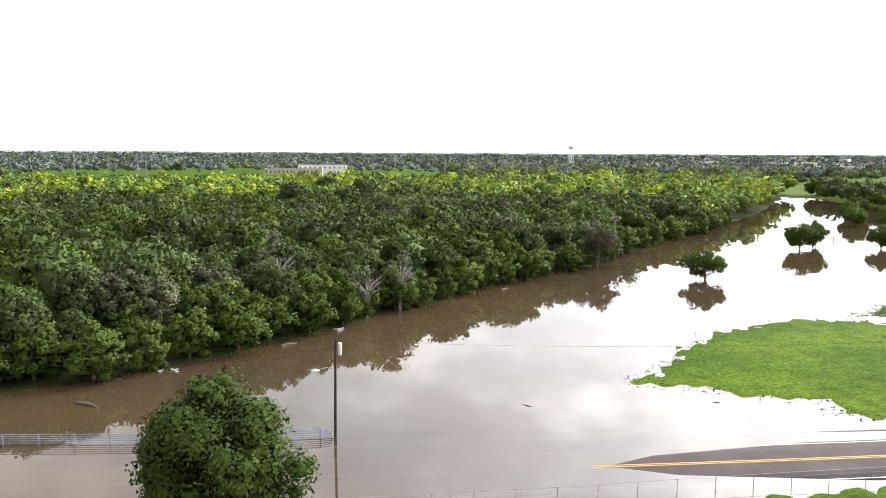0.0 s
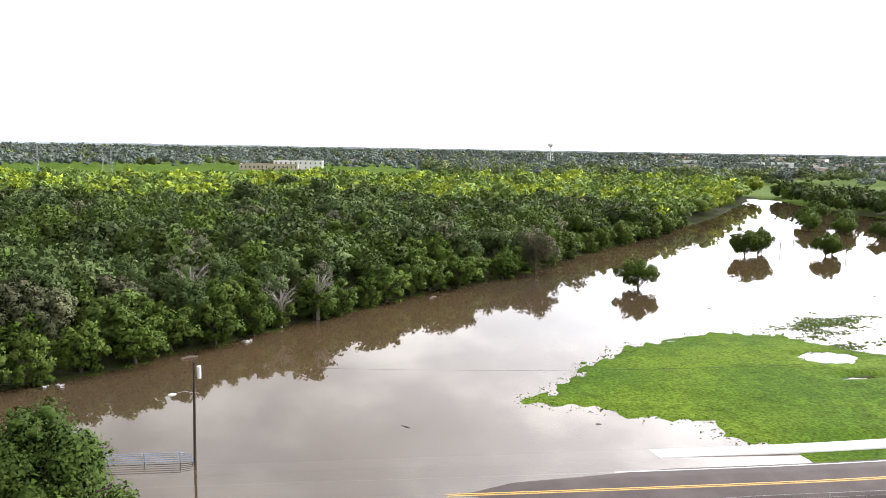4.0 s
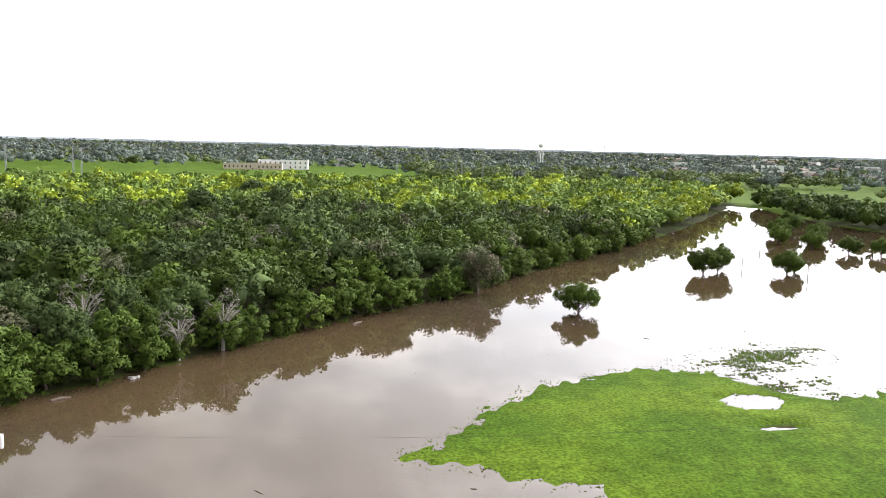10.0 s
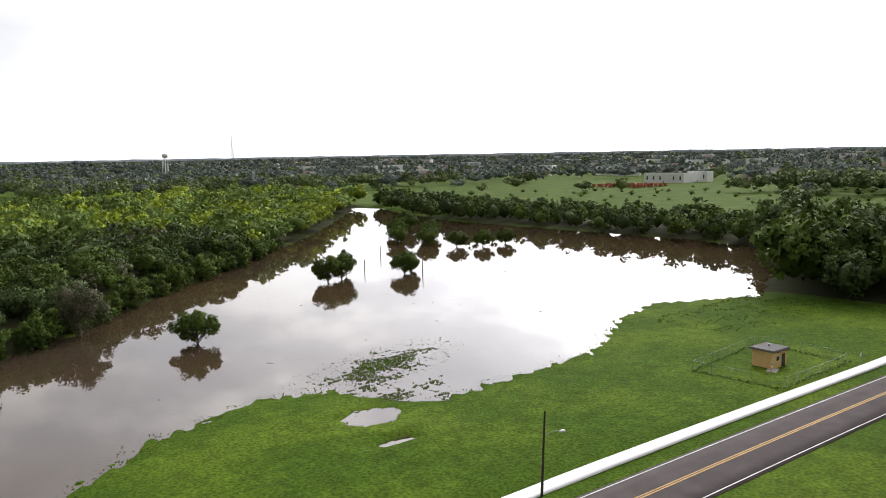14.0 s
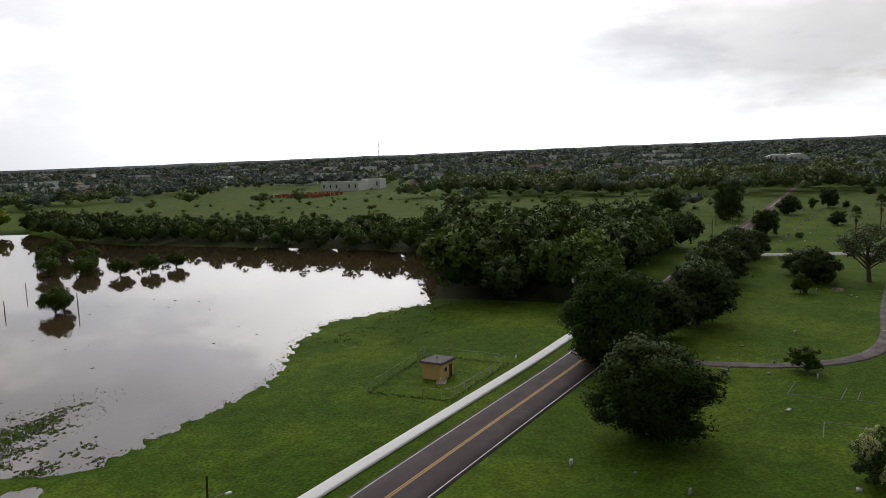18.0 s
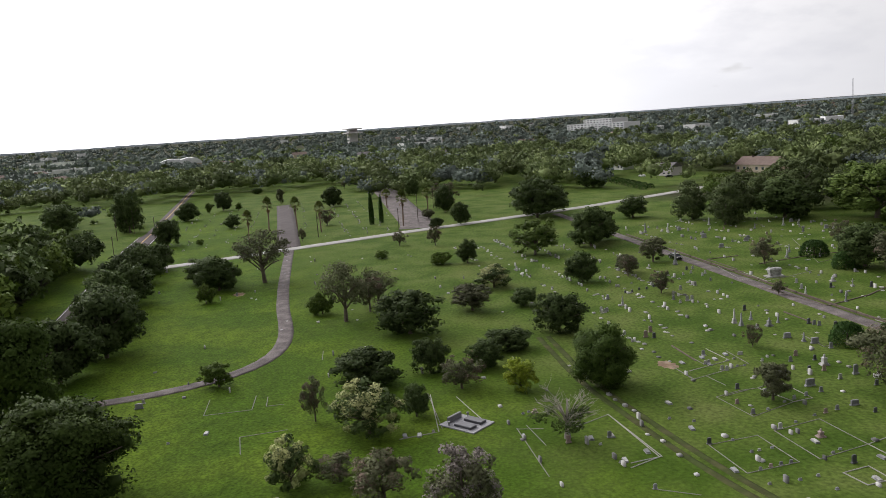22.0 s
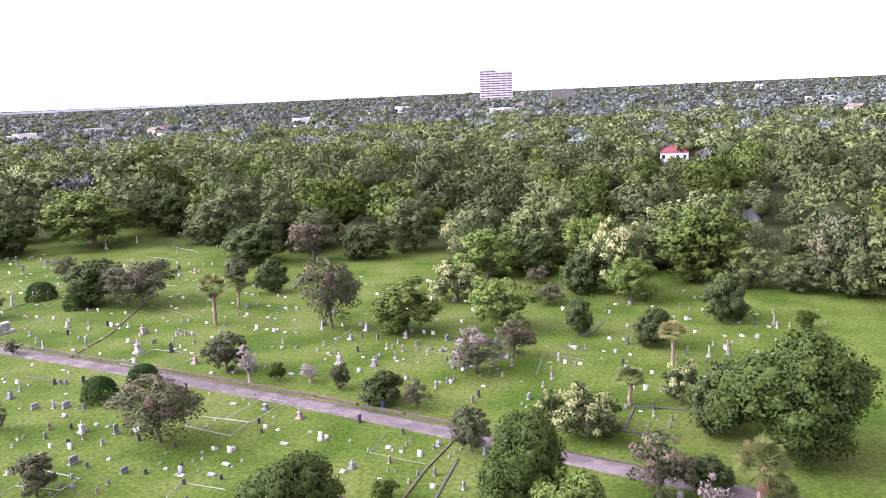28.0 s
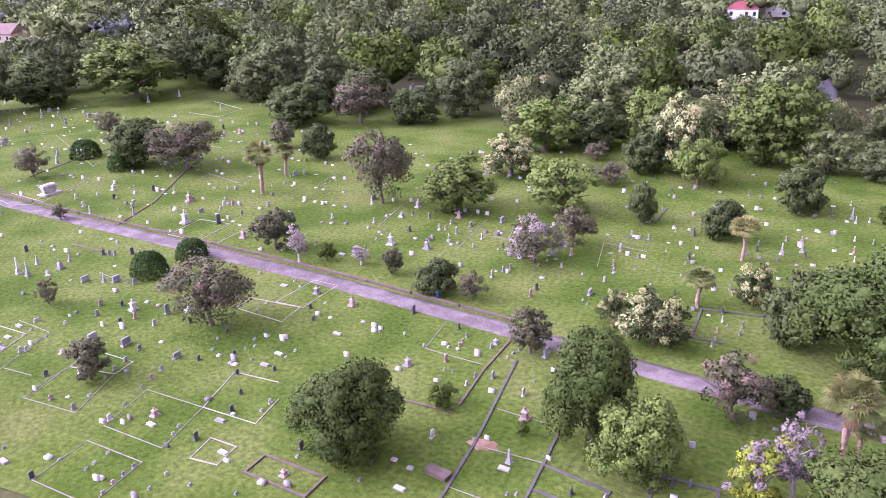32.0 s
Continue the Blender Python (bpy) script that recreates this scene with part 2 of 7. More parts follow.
M = {
    "grass": material("grass", (0.050, 0.094, 0.007), 0.95, vary=0.24, scale=0.4, second=(0.080, 0.128, 0.010), second_scale=0.06, bump=0.10, bump_scale=3.0, spec=0.05, fine=0.42, fine_scale=2.6),
    "water": material("water", (0.078, 0.052, 0.028), 0.015, vary=0.10, scale=0.03, second=(0.062, 0.044, 0.028), second_scale=0.02, bump=0.0003, bump_scale=0.9, spec=0.5),
    "asphalt": material("asphalt", (0.062, 0.048, 0.047), 0.9, vary=0.12, scale=0.4, second=(0.075, 0.060, 0.058), second_scale=0.25, fine=0.2, fine_scale=12, bump=0.004, bump_scale=30, spec=0.3),
    "gravel": material("gravel", (0.112, 0.096, 0.092), 0.95, vary=0.2, scale=0.8, second=(0.165, 0.143, 0.138), second_scale=0.35, fine=0.25, fine_scale=6, bump=0.02, bump_scale=8, spec=0.2),
    "concrete": material("concrete", (0.34, 0.33, 0.31), 0.85, vary=0.12, scale=0.6, second=(0.27, 0.26, 0.245), second_scale=0.3, fine=0.08, fine_scale=8, spec=0.3),
    "yellow_paint": material("yellow_paint", (0.45, 0.27, 0.06), 0.7, vary=0.2, scale=1.5),
    "white_paint": material("white_paint", (0.62, 0.61, 0.60), 0.7, vary=0.15, scale=1.5),
    "bark": material("bark", (0.115, 0.090, 0.070), 0.9, vary=0.3, scale=2.0, bump=0.03, bump_scale=9, per_object=0.2),
    "dead_wood": material("dead_wood", (0.30, 0.27, 0.25), 0.9, vary=0.25, scale=2.0, per_object=0.15),
    "pole_wood": material("pole_wood", (0.050, 0.032, 0.022), 0.85, vary=0.25, scale=1.0, fine=0.2, fine_scale=15),
    "leaf_oak": leaf_material("leaf_oak", (0.058, 0.086, 0.027), (0.074, 0.106, 0.034)),
    "leaf_live": leaf_material("leaf_live", (0.046, 0.076, 0.014), (0.064, 0.100, 0.019)),
    "leaf_elm": leaf_material("leaf_elm", (0.060, 0.096, 0.021), (0.082, 0.122, 0.028)),
    "leaf_wood": leaf_material("leaf_wood", (0.070, 0.110, 0.018), (0.094, 0.136, 0.025)),
    # cloud shade is put into this darker leaf colour
    "leaf_shaded": leaf_material("leaf_shaded", (0.048, 0.075, 0.013), (0.064, 0.096, 0.017)),
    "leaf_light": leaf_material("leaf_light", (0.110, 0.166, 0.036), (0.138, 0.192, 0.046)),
    # a tree's own yellow green; on the far wood it stands for sunlight
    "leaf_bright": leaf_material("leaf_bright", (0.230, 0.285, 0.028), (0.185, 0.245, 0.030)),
    "leaf_olive": leaf_material("leaf_olive", (0.100, 0.110, 0.055), (0.115, 0.118, 0.066)),
    "leaf_brown": leaf_material("leaf_brown", (0.150, 0.115, 0.085), (0.110, 0.105, 0.060)),
    "leaf_grey": leaf_material("leaf_grey", (0.260, 0.225, 0.215), (0.200, 0.175, 0.155)),
    "leaf_cream": leaf_material("leaf_cream", (0.400, 0.410, 0.190), (0.310, 0.340, 0.140)),
    # aerial haze is put into this grey-green leaf colour
    "leaf_hazed": leaf_material("leaf_hazed", (0.145, 0.178, 0.152), (0.160, 0.190, 0.165)),
    "leaf_town": leaf_material("leaf_town", (0.120, 0.156, 0.056), (0.148, 0.182, 0.072)),
    "leaf_dusk": leaf_material("leaf_dusk", (0.088, 0.118, 0.044), (0.106, 0.136, 0.054)),
    # pale backdrop colour with the haze already in it
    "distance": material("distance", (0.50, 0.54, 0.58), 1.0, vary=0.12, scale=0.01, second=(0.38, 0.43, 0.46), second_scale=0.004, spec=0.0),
    "rut": material("rut", (0.050, 0.066, 0.018), 0.95, vary=0.3, scale=0.8, second=(0.072, 0.074, 0.030), second_scale=0.3, spec=0.1),
    "wet_asphalt": material("wet_asphalt", (0.13, 0.14, 0.17), 0.35, vary=0.1, scale=0.5),
    "new_concrete": material("new_concrete", (0.80, 0.80, 0.79), 0.85, vary=0.05, scale=0.6, fine=0.05, fine_scale=8, spec=0.3),
}

# under the woods the ground is leaf litter
g_n, g_l = M["grass"].node_tree.nodes, M["grass"].node_tree.links
g_attr = g_n.new("ShaderNodeAttribute")
g_attr.attribute_name = "litter"
g_mix = g_n.new("ShaderNodeMix")
g_mix.data_type = "RGBA"
g_from = g_n["Principled BSDF"].inputs["Base Color"].links[0].from_socket
g_l.new(g_attr.outputs["Fac"], g_mix.inputs["Factor"])
g_l.new(g_from, g_mix.inputs[6])
g_mix.inputs[7].default_value = (0.035, 0.038, 0.016, 1)
g_l.new(g_mix.outputs[2], g_n["Principled BSDF"].inputs["Base Color"])
# the cemetery's thin, dry turf is paler than the lawn, with bare and clovered patches
d_attr = g_n.new("ShaderNodeAttribute")
d_attr.attribute_name = "dry"
d_noise = g_n.new("ShaderNodeTexNoise")
d_noise.inputs["Scale"].default_value, d_noise.inputs["Detail"].default_value = 0.09, 7.0
d_geo = g_n.new("ShaderNodeNewGeometry")
g_l.new(d_geo.outputs["Position"], d_noise.inputs["Vector"])
d_ramp = g_n.new("ShaderNodeValToRGB")
d_ramp.color_ramp.elements.new(0.5)
for i, (at, c) in enumerate([(0.36, (0.047, 0.085, 0.011)), (0.5, (0.075, 0.114, 0.020)), (0.70, (0.108, 0.136, 0.036))]):
    d_ramp.color_ramp.elements[i].position, d_ramp.color_ramp.elements[i].color = at, (*c, 1)
g_l.new(d_noise.outputs[0], d_ramp.inputs[0])
d_fine = g_n.new("ShaderNodeTexNoise")
d_fine.inputs["Scale"].default_value, d_fine.inputs["Detail"].default_value = 1.7, 6.0
g_l.new(d_geo.outputs["Position"], d_fine.inputs["Vector"])
d_tone = g_n.new("ShaderNodeMapRange")
for key, value in (("From Min", 0.25), ("From Max", 0.75), ("To Min", 0.55), ("To Max", 1.45)):
    d_tone.inputs[key].default_value = value
g_l.new(d_fine.outputs[0], d_tone.inputs["Value"])
d_col = g_n.new("ShaderNodeVectorMath")
d_col.operation = "SCALE"
g_l.new(d_ramp.outputs[0], d_col.inputs[0]), g_l.new(d_tone.outputs[0], d_col.inputs["Scale"])
d_mix = g_n.new("ShaderNodeMix")
d_mix.data_type = "RGBA"
g_l.new(d_attr.outputs["Fac"], d_mix.inputs["Factor"])
g_l.new(g_from, d_mix.inputs[6]), g_l.new(d_col.outputs[0], d_mix.inputs[7])
g_l.new(d_mix.outputs[2], g_mix.inputs[6])
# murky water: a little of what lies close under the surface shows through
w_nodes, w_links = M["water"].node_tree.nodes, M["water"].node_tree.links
# IOR above real water's, to strengthen the mirrored sky
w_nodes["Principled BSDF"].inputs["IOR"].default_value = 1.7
w_clear = w_nodes.new("ShaderNodeBsdfTransparent")
w_both = w_nodes.new("ShaderNodeMixShader")
w_both.inputs[0].default_value = 0.08
w_links.new(w_nodes["Principled BSDF"].outputs[0], w_both.inputs[1])
w_links.new(w_clear.outputs[0], w_both.inputs[2])
w_links.new(w_both.outputs[0], w_nodes["Material Output"].inputs["Surface"])

# ---- helpers ----
def mesh_object(name, verts, faces, mat, parent=None, smooth=False, slots=None, index=None, normals=None):
    """One mesh object from numpy arrays: faces all have the same number of corners. normals: shading normals, one a vertex."""
    verts, faces = np.asarray(verts, float), np.asarray(faces, int)
    me = bpy.data.meshes.new(name)
    k = faces.shape[1]
    me.vertices.add(len(verts)), me.loops.add(faces.size), me.polygons.add(len(faces))
    me.vertices.foreach_set("co", verts.ravel())
    me.loops.foreach_set("vertex_index", faces.ravel())
    me.polygons.foreach_set("loop_start", np.arange(len(faces)) * k)
    me.polygons.foreach_set("loop_total", np.full(len(faces), k))
    for m in slots or [mat]:
        me.materials.append(M[m])
    if index is not None:
        me.polygons.foreach_set("material_index", np.asarray(index, int))
    if smooth:
        me.polygons.foreach_set("use_smooth", np.ones(len(faces), bool))
    me.update(calc_edges=True)
    me.validate()
    if normals is not None:
        me.polygons.foreach_set("use_smooth", np.ones(len(me.polygons), bool))
        me.normals_split_custom_set_from_vertices(np.asarray(normals, np.float32))
    ob = new(name, me)
    if parent:
        ob.parent = parent
    return ob


def part(name, bm, mat, parent=None, label="", smooth=False):
    me = bpy.data.meshes.new(name)
    bm.to_mesh(me)
    bm.free()
    me.materials.append(M[mat])
    if smooth:
        for p in me.polygons:
            p.use_smooth = True
    ob = new(name, me)
    if parent:
        ob.parent = parent
    if label:
        tagged(ob, label)
    return ob


def box_bm(x0, y0, z0, x1, y1, z1, bevel=0.0, bm=None):
    own = bm or bmesh.new()
    r = bmesh.ops.create_cube(own, size=1.0, matrix=Matrix.Translation(((x0 + x1) / 2, (y0 + y1) / 2, (z0 + z1) / 2)) @ Matrix.Diagonal((x1 - x0, y1 - y0, z1 - z0, 1)))
    if bevel:
        bmesh.ops.bevel(own, geom=list({e for v in r["verts"] for e in v.link_edges}), offset=bevel, segments=1, affect="EDGES")
    return own


def tube_bm(points, radii, sides=6, bm=None):
    """A tapered tube along points."""
    own = bm or bmesh.new()
    rings = []
    pts = [Vector(p) for p in points]
    for i, p in enumerate(pts):
        d = (pts[min(i + 1, len(pts) - 1)] - pts[max(i - 1, 0)]).normalized()
        a = d.orthogonal().normalized()
        b = d.cross(a)
        rings.append([own.verts.new(p + float(radii[i]) * (math.cos(q) * a + math.sin(q) * b)) for q in (2 * math.pi * j / sides for j in range(sides))])
    for r0, r1 in zip(rings, rings[1:]):
        for j in range(sides):
            own.faces.new((r0[j], r0[(j + 1) % sides], r1[(j + 1) % sides], r1[j]))
    own.faces.new(rings[0][::-1]), own.faces.new(rings[-1])
    return own


def empty(name, place, label, category, group="", turn=0.0, kind=""):
    ob = new(name)
    ob.matrix_basis = pose(*place, 0, 0, turn)
    return tagged(ob, label, category, group, kind)


# ---- lie of the land ----
FLOOD = np.array([(-420, 40), (-200, 60), (-80, 78), (-29, 91), (-10, 100), (9, 116.5), (33, 138), (47, 151), (72, 169.5), (101, 199), (146, 243), (216, 312), (311, 423), (344, 460),
                  (348, 456), (336, 430), (318, 385), (296, 310), (300, 288), (299, 250), (300, 205), (302, 173), (291, 143), (262, 125), (240, 113)], float)
SHORE = np.array([(208, 99), (198, 104.5), (182.5, 111.5), (165, 107), (152, 99.5), (137, 93), (126, 91.8), (112, 91.3), (101, 90), (96.5, 96.5), (92.5, 105), (84, 108.5), (75, 106), (65, 101.5),
                  (58, 96.6), (51.6, 90.2), (46.5, 84.8), (41.2, 80.8), (49.7, 77.2), (50.8, 74.2), (59.0, 71.5), (57.8, 68), (62, 60), (58, 52), (40, 50.7), (29, 51.5), (18, 40), (0, 0), (-20, -60), (-60, -300), (-420, -300)], float)
WATERLINE = np.concatenate([FLOOD, SHORE])
LAND = 0.6


def shore_distance(x, y):
    """Metres to the waterline: above 0 on land, below 0 on the water."""
    best, inside = np.full(x.shape, 1e9), np.zeros(x.shape, bool)
    for (x0, y0), (x1, y1) in zip(WATERLINE, np.roll(WATERLINE, -1, 0)):
        dx, dy = x1 - x0, y1 - y0
        s = np.clip(((x - x0) * dx + (y - y0) * dy) / (dx * dx + dy * dy), 0, 1)
        best = np.minimum(best, np.hypot(x - x0 - s * dx, y - y0 - s * dy))
        inside ^= ((y0 > y) != (y1 > y)) & (x < dx * (y - y0) / (dy if dy else 1e-9) + x0)
    return np.where(inside, -best, best)


def wave_noise(x, y, scale, seed):
    """Cheap smooth noise from sines of several directions, about -1 to 1."""
    r = np.random.RandomState(seed)
    out = np.zeros(np.shape(x))
    for i in range(9):
        a, k, p = r.uniform(0, 6.28), r.uniform(0.6, 2.4) / scale, r.uniform(0, 6.28)
        out = out + np.sin((np.cos(a) * x + np.sin(a) * y) * k * 6.28 + p)
    return out / 4.0


ROAD_X = np.array([-120, 0, 20, 39, 60, 74, 97, 110, 130, 148, 163, 200, 300, 356, 415, 562, 760], float)
ROAD_Y = np.array([80, 63.3, 60.3, 57.4, 54.4, 53.0, 51.9, 51.3, 50.2, 49.1, 48.2, 47.2, 47.2, 47.2, 45.2, 42.6, 40], float)


def road_y(x):
    return np.interp(x, ROAD_X, ROAD_Y)


def road_z(x):
    return np.clip(0.010 * (np.asarray(x, float) - 28), -0.5, LAND + 0.02)


def land_height(x, y):
    d = shore_distance(x, y) + 0.7 * wave_noise(x, y, 14, 3) + 0.7 * wave_noise(x, y, 3.2, 5)
    h = np.clip(0.05 * d, -0.9, LAND - 0.06) + 0.05 * wave_noise(x, y, 2.2, 7) * np.exp(-np.abs(d) / 9)
    for px, py, rx, ry, deep in ((90.2, 91.2, 4.6, 3.6, 0.76), (87.4, 81.7, 3.6, 1.3, 0.72)):
        h = h - deep * np.exp(-(((x - px) / rx) ** 2 + ((y - py) / ry) ** 2 + 0.35 * wave_noise(x, y, 2.4, 13)) ** 2)
    # a low bank of grass that just breaks the surface
    isle = np.exp(-(((x - 107) / 13) ** 2 + ((y - 112 - 0.25 * (x - 107)) / 5.5) ** 2))
    h = np.where((d < 2) & (isle > 0.06), np.maximum(h, -0.12 + 0.115 * isle + 0.06 * wave_noise(x, y, 2.2, 11)), h) if np.ndim(h) else h
    off = np.abs(y - road_y(x) - 2.4)
    w = np.clip((8.6 - off) / 1.6, 0, 1) * (x < 400)
    return h * (1 - w) + np.minimum(h, road_z(x) - 0.30) * w


def far_rise(x, y):
    """Far off the land climbs gently."""
    return 0.0075 * np.maximum(np.hypot(x, y) - 1300.0, 0.0)


def ground_z(x, y):
    return float(land_height(np.array([float(x)]), np.array([float(y)]))[0])


def axis_steps(low, high, step, reach):
    inner = list(np.arange(low, high, step))
    out, s = [], step
    at = high
    while at < reach:
        out.append(at)
        s = min(s * 1.13, 260)
        at += s
    left, s, at = [], step, low
    while at > -reach:
        s = min(s * 1.13, 260)
        at -= s
        left.append(at)
    return np.array(left[::-1] + inner + out)


gx, gy = axis_steps(12, 226, 0.9, 4900), axis_steps(46, 124, 0.9, 4900)
GX, GY = np.meshgrid(gx, gy)
GZ = land_height(GX, GY) + far_rise(GX, GY)
nx, ny = len(gx), len(gy)
ii = (np.arange(ny - 1)[:, None] * nx + np.arange(nx - 1)).ravel()
ground = mesh_object("ground", np.stack([GX, GY, GZ], -1).reshape(-1, 3), np.stack([ii, ii + 1, ii + nx + 1, ii + nx], 1), "grass", smooth=True)
# leaf litter and scrub under the woods
in_wood = np.clip((shore_distance(GX, GY) + 1.5) / 2.5, 0, 1) * (GY > np.interp(GX, WATERLINE[:14, 0], WATERLINE[:14, 1], left=60, right=514) - 2) * (GY < 620) * (GX < np.interp(GY, [300, 470, 560], [430, 372, 350]))
in_wood = np.maximum(in_wood, (GX > 214) & (GX < 345) & (GY > 64) & (GY < 165) | (GX > 300) & (GX < 372) & (GY > 150) & (GY < 330))
in_wood = np.maximum(in_wood, GY < np.interp(GX, [-60, 40, 104, 135, 180, 212, 275, 300, 372, 430], [-190, -186, -186, -200, -206, -205, -218, -195, -168, -260]) - 6)
in_wood = np.maximum(in_wood, np.clip((np.hypot(GX - 300, GY) - 1300) / 300, 0, 1))
in_wood = np.maximum(in_wood, np.clip((-0.05 - GZ) / 0.1, 0, 1))
litter = ground.data.attributes.new("litter", "FLOAT", "POINT")
litter.data.foreach_set("value", np.asarray(in_wood, np.float32).ravel())
turf = np.clip((-5 - GY + 0.12 * (GX - 150)) / 40, 0.1, 1) * np.clip((900 - np.hypot(GX, GY)) / 300, 0.35, 1)
turf = np.where(GY > 46, np.clip((GX - 330) / 60, 0.0, 0.7), turf)
dry = ground.data.attributes.new("dry", "FLOAT", "POINT")
dry.data.foreach_set("value", np.asarray(turf, np.float32).ravel())
tagged(ground, "mown green grass that runs down into flood water", "ground", kind="structure")

bm = bmesh.new()
vs = [bm.verts.new(p) for p in ((-900, -700, 0), (440, -700, 0), (440, 540, 0), (-900, 540, 0))]
bm.faces.new(vs)
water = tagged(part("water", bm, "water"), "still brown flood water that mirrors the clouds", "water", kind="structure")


def strip(name, line, half, z, mat, label, category="", offset=0.0, parent=None, step=4.0):
    """A ribbon of ground along a line of points, draped at the heights z(x, y)."""
    pts = np.array(line, float)
    seg = np.r_[0, np.cumsum(np.hypot(*np.diff(pts, axis=0).T))]
    s = np.linspace(0, seg[-1], max(2, int(seg[-1] / step)))
    c = np.stack([np.interp(s, seg, pts[:, 0]), np.interp(s, seg, pts[:, 1])], 1)
    for _ in range(3):
        c[1:-1] = (c[:-2] + 2 * c[1:-1] + c[2:]) / 4
    t = np.gradient(c, axis=0)
    t /= np.linalg.norm(t, axis=1)[:, None]
    nrm = np.stack([-t[:, 1], t[:, 0]], 1)
    cross = np.linspace(-1, 1, 5)
    rows = []
    for k in cross:
        q = c + nrm * (offset + half * k)
        rows.append(np.c_[q, z(q[:, 0], q[:, 1], k)])
    v = np.stack(rows, 1)
    n = len(c)
    low = v[:, [0, -1]].copy()
    low[..., 2] -= 0.25
    verts = np.concatenate([v.reshape(-1, 3), low.reshape(-1, 3)])
    f = []
    for i in range(n - 1):
        for j in range(4):
            a = i * 5 + j
            f.append((a, a + 5, a + 6, a + 1))
        a, b = n * 5 + 2 * i, n * 5 + 2 * i + 2
        f.append((i * 5, a, b, i * 5 + 5))
        f.append((i * 5 + 4, i * 5 + 9, b + 1, a + 1))
    ob = mesh_object(name, verts, np.array(f)[:, ::-1], mat, parent)
    return tagged(ob, label, category, kind="" if parent else "structure")


ROAD = list(zip(ROAD_X, ROAD_Y))
crown = lambda x, y, k: road_z(x) - 0.20 * k * k
road = strip("road", ROAD, 4.3, crown, "asphalt", "worn reddish asphalt road that dips under flood water", "road")
for side, name in ((-0.16, "centre_line"), (0.16, "centre_line")):
    strip(name, ROAD, 0.09, lambda x, y, k: road_z(x) + 0.012, "yellow_paint", "faded yellow centre line", offset=side, parent=road)
for side in (-3.85, 3.85):
    strip("edge_line", ROAD, 0.07, lambda x, y, k: road_z(x) - 0.148, "white_paint", "white edge line", offset=side, parent=road)
walk_z = lambda x, y, k: np.clip(0.013 * (np.asarray(x, float) - 48.5), -0.5, LAND + 0.03)
pavement = strip("pavement", [(x, y) for x, y in ROAD if x < 240], 1.0, walk_z, "new_concrete", "pale new concrete footpath beside the road", "pavement", offset=7.9)
flat = lambda h: (lambda x, y, k: np.full(np.shape(x), LAND + h))
drive = strip("driveway", [(170, 43), (171, 37), (171, 24.2), (174.5, 13.2), (179.6, 6.5), (188.5, 2.1), (201.9, 0.4), (223.5, 0.0), (250, -1.8), (285, -5), (316, -8)], 1.5, flat(0.01), "gravel", "narrow winding gravel drive between lawns", "driveway")
cross_street = strip("cross_street", [(303.5, 46), (304.4, 36), (307, 24.3), (311.7, 7.9), (317, -7.4), (324, -31), (331.7, -55), (338.5, -84), (345.5, -110), (354, -139), (374, -191), (395, -240)], 3.2, flat(0.012), "concrete", "pale concrete cross street between lawns", "road")
avenue = strip("avenue", [(321, -8), (400, -12.5), (490, -17)], 4.2, flat(0.008), "asphalt", "broad dark asphalt avenue between lawns", "road")
east_road = strip("east_road", [(338, -58), (352, -61.6), (420, -69), (484, -76.5), (600, -88.5), (672, -95.5), (900, -112)], 7.0, flat(0.008), "gravel", "wide brownish side road lined with trees", "road")
cemetery_road = strip("cemetery_road", [(340, -116), (272, -109), (226, -104), (193, -100.4), (172, -98.2), (155, -96.6), (140, -95.1), (126, -93.6), (114, -92), (103, -90.3), (89.5, -88.3), (68.4, -84.7), (57.8, -83), (25, -79), (-40, -71)], 1.65, flat(0.015), "gravel", "straight narrow gravel lane among graves", "road")
track = strip("cart_track", [(173.6, -43.5), (147.2, -39.8), (131.7, -39.9), (120.2, -39.8), (108.6, -40.7), (94.0, -42.7)], 0.5, flat(-0.04), "rut", "grassy cart track with two dark wheel ruts", "track", offset=0.85)
strip("rut", [(173.6, -43.5), (147.2, -39.8), (131.7, -39.9), (120.2, -39.8), (108.6, -40.7), (94.0, -42.7)], 0.5, flat(-0.04), "rut", "dark wheel rut", offset=-0.85, parent=track)

